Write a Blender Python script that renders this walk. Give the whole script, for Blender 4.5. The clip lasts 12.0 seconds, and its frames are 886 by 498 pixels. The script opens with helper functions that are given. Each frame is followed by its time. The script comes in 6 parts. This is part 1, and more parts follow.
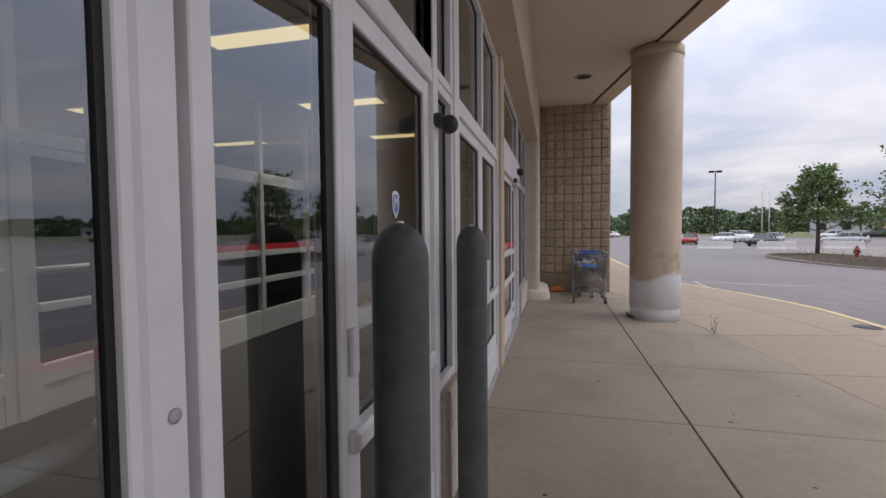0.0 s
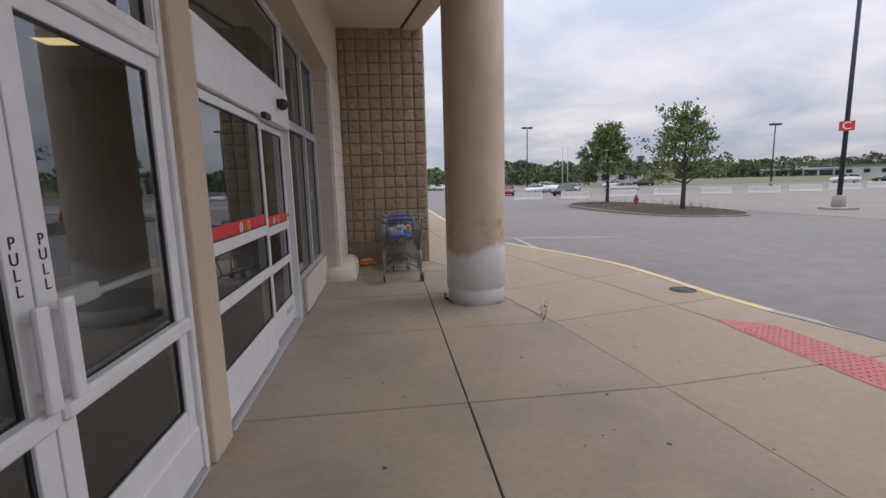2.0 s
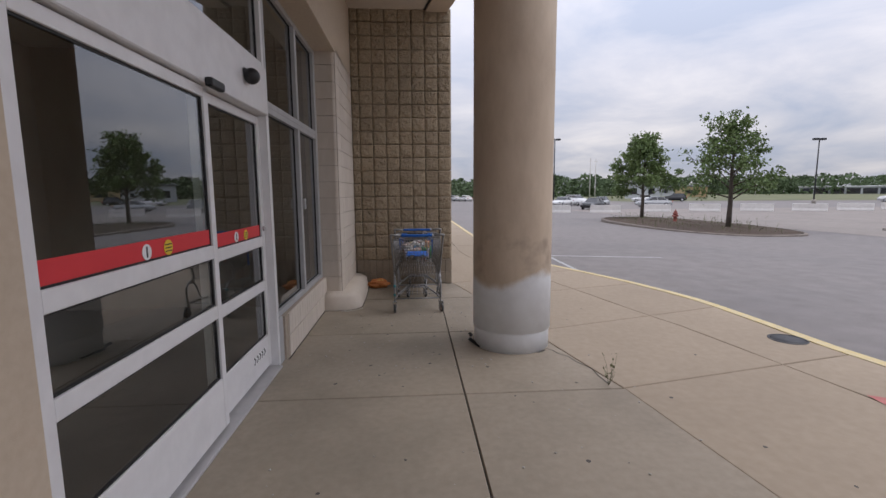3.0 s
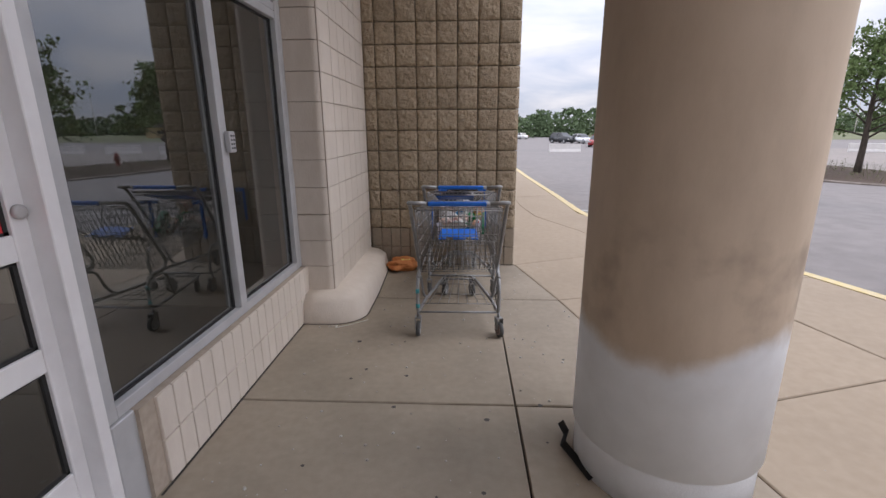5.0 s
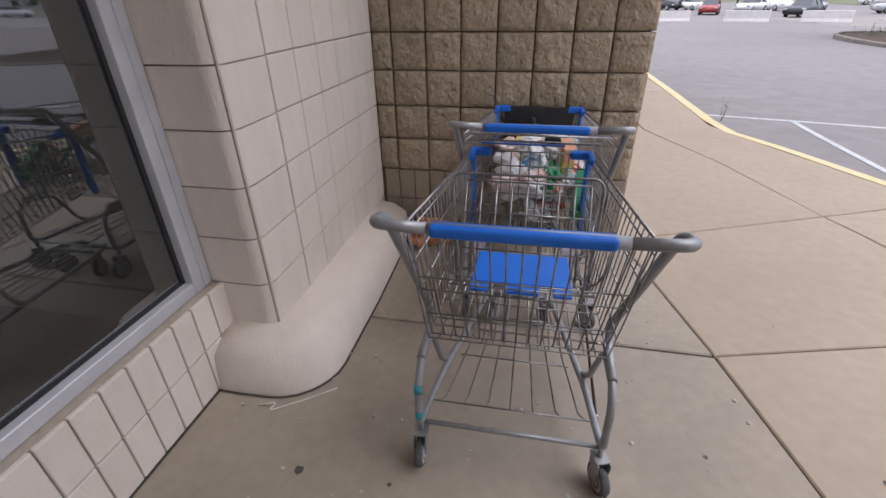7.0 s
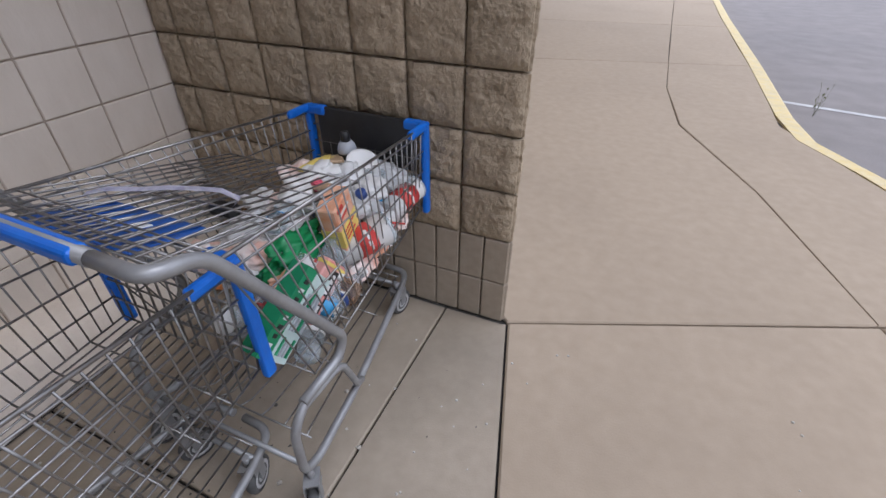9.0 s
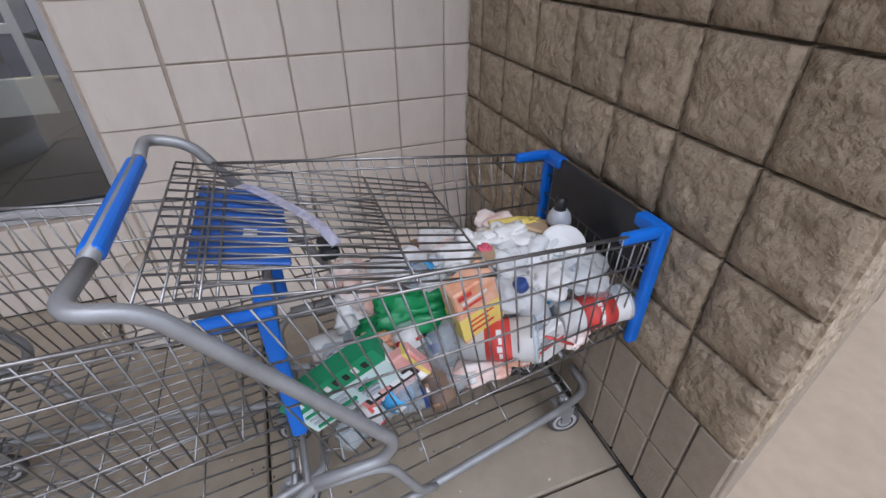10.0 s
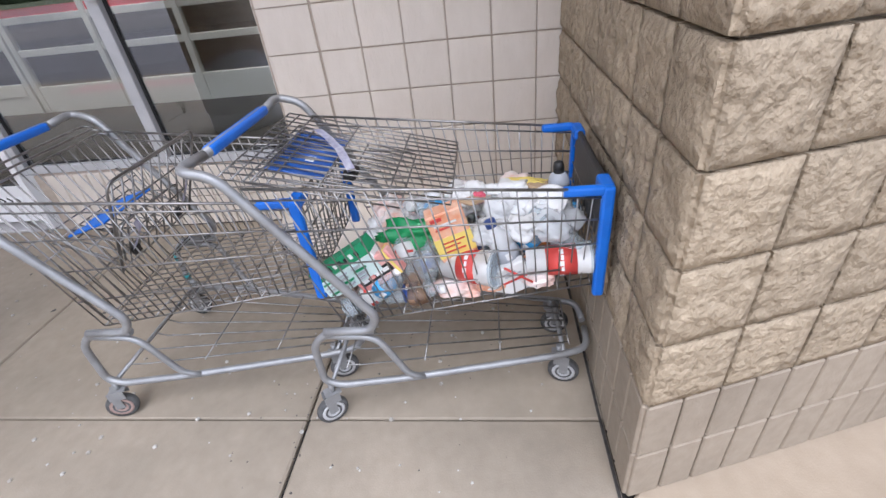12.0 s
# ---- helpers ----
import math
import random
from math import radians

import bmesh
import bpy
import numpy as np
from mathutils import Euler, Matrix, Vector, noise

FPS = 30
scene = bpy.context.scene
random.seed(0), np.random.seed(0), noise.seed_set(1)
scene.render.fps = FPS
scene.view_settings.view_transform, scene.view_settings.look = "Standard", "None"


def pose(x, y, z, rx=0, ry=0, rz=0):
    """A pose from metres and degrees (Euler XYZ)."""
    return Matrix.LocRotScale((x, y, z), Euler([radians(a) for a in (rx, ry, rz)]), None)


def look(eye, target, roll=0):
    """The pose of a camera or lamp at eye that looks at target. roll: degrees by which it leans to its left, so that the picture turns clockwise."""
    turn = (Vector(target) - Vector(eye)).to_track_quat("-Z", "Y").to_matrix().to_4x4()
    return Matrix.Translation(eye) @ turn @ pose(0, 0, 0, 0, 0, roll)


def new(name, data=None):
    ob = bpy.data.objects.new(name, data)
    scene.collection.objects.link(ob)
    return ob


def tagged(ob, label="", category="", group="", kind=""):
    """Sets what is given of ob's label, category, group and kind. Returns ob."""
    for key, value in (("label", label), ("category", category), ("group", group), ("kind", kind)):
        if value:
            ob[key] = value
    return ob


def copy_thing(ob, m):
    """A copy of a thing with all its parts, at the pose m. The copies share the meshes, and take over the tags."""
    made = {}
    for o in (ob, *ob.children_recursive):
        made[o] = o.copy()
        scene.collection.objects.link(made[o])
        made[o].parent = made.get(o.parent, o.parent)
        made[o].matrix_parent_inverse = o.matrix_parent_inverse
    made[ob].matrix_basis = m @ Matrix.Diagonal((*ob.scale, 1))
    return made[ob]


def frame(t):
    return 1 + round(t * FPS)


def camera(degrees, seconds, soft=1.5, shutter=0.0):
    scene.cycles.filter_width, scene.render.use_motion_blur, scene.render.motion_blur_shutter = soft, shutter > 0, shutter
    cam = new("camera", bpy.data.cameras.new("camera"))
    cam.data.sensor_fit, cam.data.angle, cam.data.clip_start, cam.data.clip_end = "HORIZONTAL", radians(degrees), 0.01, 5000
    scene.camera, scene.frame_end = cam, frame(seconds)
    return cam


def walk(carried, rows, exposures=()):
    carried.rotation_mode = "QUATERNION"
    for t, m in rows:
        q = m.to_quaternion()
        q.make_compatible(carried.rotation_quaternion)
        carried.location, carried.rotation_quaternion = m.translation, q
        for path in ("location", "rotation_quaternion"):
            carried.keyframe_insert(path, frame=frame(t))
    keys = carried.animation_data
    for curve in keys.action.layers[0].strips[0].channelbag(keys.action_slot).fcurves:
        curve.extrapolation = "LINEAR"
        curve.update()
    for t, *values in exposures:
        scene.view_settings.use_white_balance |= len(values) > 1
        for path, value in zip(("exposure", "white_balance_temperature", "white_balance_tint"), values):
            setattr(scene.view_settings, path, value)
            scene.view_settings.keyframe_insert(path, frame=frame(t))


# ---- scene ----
cam = camera(89.1, 12.0)
PATH = [
    (0, (0.561, -10.752, 1.443), (0.083, -8.812, 1.357), -0.5),
    (0.5, (0.662, -10.305, 1.461), (0.625, -8.315, 1.263), 0.9),
    (1, (0.841, -9.783, 1.453), (1.065, -7.813, 1.195), -2.2),
    (1.5, (0.905, -9.188, 1.474), (1.117, -7.222, 1.175), -1.9),
    (2, (1.053, -8.582, 1.519), (1.283, -6.618, 1.221), -1.5),
    (2.5, (1.165, -7.936, 1.525), (1.341, -5.96, 1.268), -1.8),
    (2.7, (1.16, -7.66, 1.494), (1.322, -5.682, 1.244), -1.0),
    (4.5, (1.374, -5.363, 1.46), (1.336, -3.397, 1.096), -0.7),
    (5, (1.259, -4.728, 1.426), (1.166, -2.796, 0.914), -0.3),
    (5.5, (1.155, -4.154, 1.425), (1.005, -2.313, 0.658), -0.2),
    (6, (1.046, -3.624, 1.4), (0.766, -1.865, 0.491), 2.0),
    (6.5, (0.994, -3.163, 1.41), (0.654, -1.452, 0.431), 0.6),
    (7, (1.225, -2.729, 1.395), (0.867, -1.024, 0.414), -1.0),
    (7.5, (1.425, -2.343, 1.386), (1.068, -0.665, 0.359), -1.2),
    (7.7, (1.493, -2.198, 1.397), (1.155, -0.584, 0.266), -0.5),
    (9.3, (2.166, -1.18, 1.339), (1.287, 0.187, 0.175), 1.0),
    (9.5, (2.173, -1.057, 1.321), (1.032, 0.128, 0.183), 1.0),
    (10, (2.093, -0.795, 1.347), (0.533, -0.229, 0.229), -0.4),
    (10.5, (2.051, -0.566, 1.342), (0.449, -0.205, 0.201), 0.4),
    (11, (2.152, -0.342, 1.332), (0.539, -0.48, 0.158), -0.7),
    (11.5, (2.283, -0.296, 1.351), (0.711, -0.711, 0.187), -6.7),
    (12, (2.504, -0.343, 1.364), (0.853, -0.573, 0.259), -6.8),
]
EXPOSURES = [(0.0, 0.16, 6580, 13), (2.5, 0.04, 6580, 13), (4.5, 0.27, 6600, 13), (5.5, 0.7, 6520, 13), (7.0, 0.7, 6420, 15), (7.5, 0.55, 6380, 15), (9.5, 0.5, 6120, 12), (10.0, 0.71, 6090, 12), (10.5, 0.97, 6080, 12), (11.0, 1.14, 6170, 12), (11.5, 1.22, 6180, 12), (12.0, 1.22, 6190, 12)]
walk(cam, [(t, look(eye, goal, roll)) for t, eye, goal, roll in PATH], EXPOSURES)

# ---- world and sun: an overcast sky with a brighter, broken cloud layer ----
def make_world():
    w = bpy.data.worlds.new("overcast_sky")
    scene.world = w
    w.use_nodes = True
    nt = w.node_tree
    N, L = nt.nodes, nt.links
    N.clear()
    out, bg, mix = N.new("ShaderNodeOutputWorld"), N.new("ShaderNodeBackground"), N.new("ShaderNodeMix")
    sky = N.new("ShaderNodeTexSky")
    sky.sky_type, sky.sun_disc = "NISHITA", False
    sky.sun_elevation, sky.sun_rotation = radians(58), radians(81)
    tc, sep = N.new("ShaderNodeTexCoord"), N.new("ShaderNodeSeparateXYZ")
    add, dx, dy, comb = N.new("ShaderNodeMath"), N.new("ShaderNodeMath"), N.new("ShaderNodeMath"), N.new("ShaderNodeCombineXYZ")
    L.new(tc.outputs["Generated"], sep.inputs[0])
    add.operation, add.inputs[1].default_value = "ADD", 0.16
    L.new(sep.outputs["Z"], add.inputs[0])
    for node, axis in ((dx, "X"), (dy, "Y")):
        node.operation = "DIVIDE"
        L.new(sep.outputs[axis], node.inputs[0])
        L.new(add.outputs[0], node.inputs[1])
    L.new(dx.outputs[0], comb.inputs[0])
    L.new(dy.outputs[0], comb.inputs[1])
    n = N.new("ShaderNodeTexNoise")
    n.inputs["Scale"].default_value, n.inputs["Detail"].default_value, n.inputs["Roughness"].default_value = 0.95, 7, 0.55
    n.inputs["Distortion"].default_value = 0.4
    L.new(comb.outputs[0], n.inputs["Vector"])
    ramp = N.new("ShaderNodeValToRGB")
    els = ramp.color_ramp.elements
    els[0].position, els[0].color = 0.36, (4.4, 4.94, 6.15, 1)
    els[1].position, els[1].color = 0.72, (8.3, 8.15, 8.35, 1)
    mid = els.new(0.52)
    mid.color = (6.02, 6.2, 6.95, 1)
    L.new(n.outputs["Fac"], ramp.inputs[0])
    mix.data_type = "RGBA"
    mix.inputs["Factor"].default_value = 0.93
    L.new(sky.outputs[0], mix.inputs["A"])
    L.new(ramp.outputs[0], mix.inputs["B"])
    gain, vm = N.new("ShaderNodeMath"), N.new("ShaderNodeVectorMath")
    gain.operation, gain.inputs[1].default_value, gain.inputs[2].default_value = "MULTIPLY_ADD", 1.6, 0.66
    L.new(sep.outputs["Z"], gain.inputs[0])
    vm.operation = "SCALE"
    L.new(mix.outputs["Result"], vm.inputs[0])
    L.new(gain.outputs[0], vm.inputs["Scale"])
    L.new(vm.outputs[0], bg.inputs["Color"])
    bg.inputs["Strength"].default_value = 0.12
    L.new(bg.outputs[0], out.inputs[0])


make_world()
sun_data = bpy.data.lights.new("sun", "SUN")
sun_data.energy, sun_data.angle, sun_data.color = 0.6, radians(25), (1.0, 0.97, 0.93)
sun = new("sun", sun_data)
sun.matrix_world = look((40, 6, 66), (0, 0, 0))

# ---- materials ----
def mat(name, c1, c2, scale=8.0, rough=0.6, metal=0.0, bump=0.0, bscale=60.0, stain=0.0, stain_scale=0.7, stain_color=(0.05, 0.045, 0.04), vary=0.0, bdist=0.01, spec=0.5, stretch=(1, 1, 1), glow=0.0):
    """Colour between two tones at a fine scale, stains at a coarse one, fine relief, and a tone for each piece."""
    m = bpy.data.materials.new(name)
    m.use_nodes = True
    N, L = m.node_tree.nodes, m.node_tree.links
    b = N["Principled BSDF"]
    b.inputs["Roughness"].default_value, b.inputs["Metallic"].default_value = rough, metal
    b.inputs["Specular IOR Level"].default_value = spec
    geo, mp = N.new("ShaderNodeNewGeometry"), N.new("ShaderNodeMapping")
    mp.inputs["Scale"].default_value = stretch
    L.new(geo.outputs["Position"], mp.inputs[0])
    n = N.new("ShaderNodeTexNoise")
    n.inputs["Scale"].default_value, n.inputs["Detail"].default_value = scale, 8
    L.new(mp.outputs[0], n.inputs["Vector"])
    r = N.new("ShaderNodeMapRange")
    r.inputs[1].default_value, r.inputs[2].default_value = 0.3, 0.7
    L.new(n.outputs["Fac"], r.inputs[0])
    mx = N.new("ShaderNodeMix")
    mx.data_type = "RGBA"
    mx.inputs["A"].default_value, mx.inputs["B"].default_value = (*c1, 1), (*c2, 1)
    L.new(r.outputs[0], mx.inputs["Factor"])
    col = mx.outputs["Result"]
    if stain:
        n2, r2, m2 = N.new("ShaderNodeTexNoise"), N.new("ShaderNodeMapRange"), N.new("ShaderNodeMix")
        n2.inputs["Scale"].default_value, n2.inputs["Detail"].default_value, n2.inputs["Roughness"].default_value = stain_scale, 10, 0.65
        L.new(mp.outputs[0], n2.inputs["Vector"])
        r2.inputs[1].default_value, r2.inputs[2].default_value, r2.inputs[4].default_value = 0.45, 0.75, stain
        L.new(n2.outputs["Fac"], r2.inputs[0])
        m2.data_type = "RGBA"
        m2.inputs["B"].default_value = (*stain_color, 1)
        L.new(r2.outputs[0], m2.inputs["Factor"])
        L.new(col, m2.inputs["A"])
        col = m2.outputs["Result"]
    if vary:
        oi, hs, r3 = N.new("ShaderNodeObjectInfo"), N.new("ShaderNodeHueSaturation"), N.new("ShaderNodeMapRange")
        r3.inputs[3].default_value, r3.inputs[4].default_value = 1 - vary, 1 + vary
        L.new(oi.outputs["Random"], r3.inputs[0])
        L.new(r3.outputs[0], hs.inputs["Value"])
        L.new(col, hs.inputs["Color"])
        col = hs.outputs[0]
    L.new(col, b.inputs["Base Color"])
    if bump:
        n4, bp = N.new("ShaderNodeTexNoise"), N.new("ShaderNodeBump")
        n4.inputs["Scale"].default_value, n4.inputs["Detail"].default_value = bscale, 6
        L.new(mp.outputs[0], n4.inputs["Vector"])
        L.new(n4.outputs["Fac"], bp.inputs["Height"])
        bp.inputs["Strength"].default_value, bp.inputs["Distance"].default_value = bump, bdist
        L.new(bp.outputs[0], b.inputs["Normal"])
    if glow:
        L.new(col, b.inputs["Emission Color"])
        b.inputs["Emission Strength"].default_value = glow
    return m


def pane_mat(name, tint, ior, rough=0.02):
    """A pane: it lets light through, tinted, and reflects more at grazing angles."""
    m = bpy.data.materials.new(name)
    m.use_nodes = True
    N, L = m.node_tree.nodes, m.node_tree.links
    N.remove(N["Principled BSDF"])
    tr, gl, lw, mx = N.new("ShaderNodeBsdfTransparent"), N.new("ShaderNodeBsdfGlossy"), N.new("ShaderNodeLayerWeight"), N.new("ShaderNodeMixShader")
    tr.inputs[0].default_value, gl.inputs["Color"].default_value, gl.inputs["Roughness"].default_value = (*tint, 1), (0.92, 0.95, 1.0, 1), rough
    f0 = ((ior - 1) / (ior + 1)) ** 2
    lw.inputs["Blend"].default_value = 0.5
    power, fac = N.new("ShaderNodeMath"), N.new("ShaderNodeMath")
    power.operation, power.inputs[1].default_value = "POWER", 5.0
    fac.operation, fac.inputs[1].default_value, fac.inputs[2].default_value = "MULTIPLY_ADD", 1 - f0, f0
    L.new(lw.outputs["Facing"], power.inputs[0])
    L.new(power.outputs[0], fac.inputs[0])
    L.new(fac.outputs[0], mx.inputs[0])
    L.new(tr.outputs[0], mx.inputs[1])
    L.new(gl.outputs[0], mx.inputs[2])
    L.new(mx.outputs[0], N["Material Output"].inputs[0])
    return m


def clear_mat(name):
    m = bpy.data.materials.new(name)
    m.use_nodes = True
    N, L = m.node_tree.nodes, m.node_tree.links
    N.remove(N["Principled BSDF"])
    tr = N.new("ShaderNodeBsdfTransparent")
    tr.inputs[0].default_value = (0.97, 0.98, 0.97, 1)
    L.new(tr.outputs[0], N["Material Output"].inputs[0])
    return m


CLEARBACK = clear_mat("clear_glass_back")
WALK = mat("walk_concrete", (0.302, 0.252, 0.194), (0.346, 0.291, 0.226), 20, 0.85, bump=0.14, bscale=180, stain=0.55, stain_scale=0.9, stain_color=(0.15, 0.128, 0.098), vary=0.05)
APRON = mat("apron_concrete", (0.324, 0.258, 0.188), (0.368, 0.296, 0.220), 14, 0.88, bump=0.12, bscale=160, stain=0.4, stain_scale=0.6, stain_color=(0.24, 0.19, 0.14), vary=0.04)
JOINT = mat("joint_filler", (0.012, 0.011, 0.010), (0.03, 0.027, 0.024), 30, 0.9)
ROAD = mat("asphalt", (0.188, 0.170, 0.163), (0.230, 0.210, 0.202), 3, 0.92, bump=0.4, bscale=120, stain=0.45, stain_scale=0.12, stain_color=(0.13, 0.125, 0.13))
YELLOW = mat("yellow_kerb_paint", (0.62, 0.48, 0.20), (0.60, 0.51, 0.32), 14, 0.7, bump=0.2, stain=0.5, stain_scale=6, stain_color=(0.4, 0.35, 0.27))
WHITELINE = mat("white_road_paint", (0.55, 0.55, 0.54), (0.4, 0.4, 0.4), 12, 0.8, stain=0.5, stain_scale=5, stain_color=(0.22, 0.21, 0.21))
REDPAVE = mat("red_tactile_paving", (0.42, 0.13, 0.12), (0.5, 0.18, 0.16), 10, 0.8, stain=0.3, stain_scale=2, stain_color=(0.35, 0.2, 0.17))
SPLIT = mat("brown_split_block", (0.300, 0.236, 0.160), (0.420, 0.336, 0.236), 45, 0.85, bump=1.0, bscale=30, stain=0.25, stain_scale=2.2, stain_color=(0.13, 0.105, 0.075), vary=0.09, bdist=0.032)
SMOOTHBROWN = mat("brown_scored_block", (0.275, 0.224, 0.168), (0.32, 0.265, 0.202), 30, 0.85, bump=0.25, bscale=120, stain=0.3, stain_scale=3, stain_color=(0.15, 0.12, 0.09), vary=0.06)
BROWNMORTAR = mat("brown_mortar", (0.155, 0.125, 0.09), (0.205, 0.168, 0.122), 40, 0.95, bump=0.3)
CREAM = mat("cream_painted_block", (0.60, 0.53, 0.455), (0.64, 0.57, 0.495), 18, 0.72, bump=0.25, bscale=90, stain=0.22, stain_scale=1.6, stain_color=(0.42, 0.34, 0.26), vary=0.03, stretch=(1, 1, 0.4))
CREAMMORTAR = mat("cream_block_joint", (0.34, 0.28, 0.225), (0.42, 0.35, 0.285), 30, 0.95)
STUCCO = mat("beige_stucco", (0.52, 0.42, 0.315), (0.57, 0.47, 0.36), 30, 0.85, bump=0.12, bscale=220, stain=0.2, stain_scale=0.8, stain_color=(0.38, 0.3, 0.22))
SOFFIT = mat("soffit_stucco", (0.60, 0.52, 0.43), (0.64, 0.56, 0.47), 16, 0.9, bump=0.1, bscale=200, stain=0.15, stain_scale=0.7, stain_color=(0.45, 0.38, 0.3))
COLPAINT = mat("tan_column_paint", (0.45, 0.355, 0.265), (0.50, 0.40, 0.30), 5, 0.75, bump=0.2, bscale=140, stain=0.3, stain_scale=1.3, stain_color=(0.36, 0.27, 0.19), stretch=(1.5, 1.5, 0.4))
COLBASE = mat("pale_grey_primer", (0.74, 0.76, 0.785), (0.80, 0.82, 0.845), 6, 0.7, bump=0.2, bscale=120, stain=0.25, stain_scale=2.5, stain_color=(0.42, 0.4, 0.39))
ALU = mat("white_aluminium_frame", (0.72, 0.706, 0.71), (0.78, 0.767, 0.77), 9, 0.42, metal=0.05, stain=0.18, stain_scale=4, stain_color=(0.42, 0.4, 0.4))
# darker copy of the frame aluminium, shade put into its grey; stains are wear
ALUDARK = mat("shaded_worn_aluminium", (0.42, 0.41, 0.41), (0.47, 0.46, 0.46), 9, 0.5, metal=0.2, stain=0.2, stain_scale=5, stain_color=(0.3, 0.29, 0.28))
SILVER = mat("silver_aluminium_frame", (0.43, 0.43, 0.44), (0.50, 0.50, 0.505), 9, 0.42, metal=0.15, stain=0.2, stain_scale=4, stain_color=(0.3, 0.29, 0.28))
GASKET = mat("black_rubber_gasket", (0.012, 0.012, 0.013), (0.02, 0.02, 0.02), 20, 0.6)
GLASS = pane_mat("storefront_glass", (0.74, 0.78, 0.76), 2.5, 0.0)
CLEARGLASS = pane_mat("inner_glass", (0.8, 0.83, 0.82), 1.5)
BOLLARD = mat("grey_bollard_sleeve", (0.050, 0.056, 0.054), (0.070, 0.076, 0.073), 22, 0.5, bump=0.25, bscale=260, stain=0.25, stain_scale=6, stain_color=(0.19, 0.19, 0.18))
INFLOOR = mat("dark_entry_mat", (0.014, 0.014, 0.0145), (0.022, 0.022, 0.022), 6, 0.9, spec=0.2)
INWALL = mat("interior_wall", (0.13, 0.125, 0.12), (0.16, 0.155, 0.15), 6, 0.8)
INCEIL = mat("interior_ceiling", (0.36, 0.36, 0.355), (0.40, 0.40, 0.395), 8, 0.85)
TUBE = mat("warm_fluorescent_tube", (1.0, 0.76, 0.36), (1.0, 0.79, 0.40), 3, 0.5, glow=0.9)
REDSIGN = mat("red_sign", (0.62, 0.03, 0.04), (0.68, 0.04, 0.05), 6, 0.5)
WHITE = mat("white_print", (0.75, 0.75, 0.75), (0.8, 0.8, 0.8), 8, 0.5)
BLACK = mat("black_plastic", (0.012, 0.012, 0.013), (0.022, 0.022, 0.024), 20, 0.45, bump=0.1)
BLUEPRINT = mat("blue_print", (0.05, 0.16, 0.5), (0.06, 0.18, 0.55), 8, 0.4)
SIGNYELLOW = mat("yellow_print", (0.7, 0.5, 0.03), (0.75, 0.55, 0.04), 8, 0.4)
DARKMETAL = mat("dark_painted_metal", (0.03, 0.03, 0.034), (0.05, 0.05, 0.055), 12, 0.5, metal=0.3)
SIGNPOLE = mat("navy_pole_paint", (0.02, 0.022, 0.045), (0.03, 0.034, 0.06), 12, 0.5)
MULCH = mat("dark_mulch", (0.05, 0.032, 0.022), (0.09, 0.06, 0.04), 30, 0.95, bump=0.8, bscale=30, bdist=0.03)
KERBGREY = mat("weathered_kerb_concrete", (0.33, 0.30, 0.27), (0.40, 0.37, 0.33), 9, 0.9, bump=0.3, stain=0.4, stain_scale=1.5, stain_color=(0.18, 0.16, 0.14))
STAINEDKERB = mat("stained_island_kerb", (0.17, 0.14, 0.12), (0.25, 0.215, 0.185), 6, 0.9, bump=0.3, stain=0.5, stain_scale=1.2, stain_color=(0.08, 0.065, 0.055))
BARRIER = mat("pale_barrier_concrete", (0.56, 0.535, 0.51), (0.63, 0.605, 0.58), 5, 0.9, bump=0.2, stain=0.3, stain_scale=0.8, stain_color=(0.3, 0.28, 0.26))
BARK = mat("grey_brown_bark", (0.05, 0.04, 0.032), (0.10, 0.08, 0.065), 20, 0.95, bump=0.7, bscale=25, bdist=0.02, stretch=(1, 1, 0.25))
LEAF = mat("green_leaf", (0.085, 0.135, 0.045), (0.165, 0.225, 0.080), 1.4, 0.6, spec=0.3)
FARLEAF = mat("far_wood_leaf", (0.085, 0.120, 0.065), (0.130, 0.175, 0.095), 0.12, 0.95, spec=0.05)
GRASS = mat("dry_verge_grass", (0.11, 0.125, 0.06), (0.17, 0.17, 0.09), 0.15, 0.95, bump=0.4, bscale=4)
HYDRANT = mat("faded_red_hydrant_paint", (0.22, 0.045, 0.035), (0.29, 0.075, 0.055), 14, 0.6)

# ---- building helpers ----
def add_box(bm, lo, hi, bevel=0.0, seg=1):
    vs = [bm.verts.new((x, y, z)) for x in (lo[0], hi[0]) for y in (lo[1], hi[1]) for z in (lo[2], hi[2])]
    fs = [bm.faces.new([vs[k] for k in f]) for f in ((0, 1, 3, 2), (4, 6, 7, 5), (0, 4, 5, 1), (2, 3, 7, 6), (0, 2, 6, 4), (1, 5, 7, 3))]
    if bevel:
        es = list({e for f in fs for e in f.edges})
        bmesh.ops.bevel(bm, geom=es, offset=bevel, segments=seg, affect="EDGES", profile=0.5)
    return bm


def box(lo, hi, bevel=0.0, seg=1):
    return add_box(bmesh.new(), lo, hi, bevel, seg)


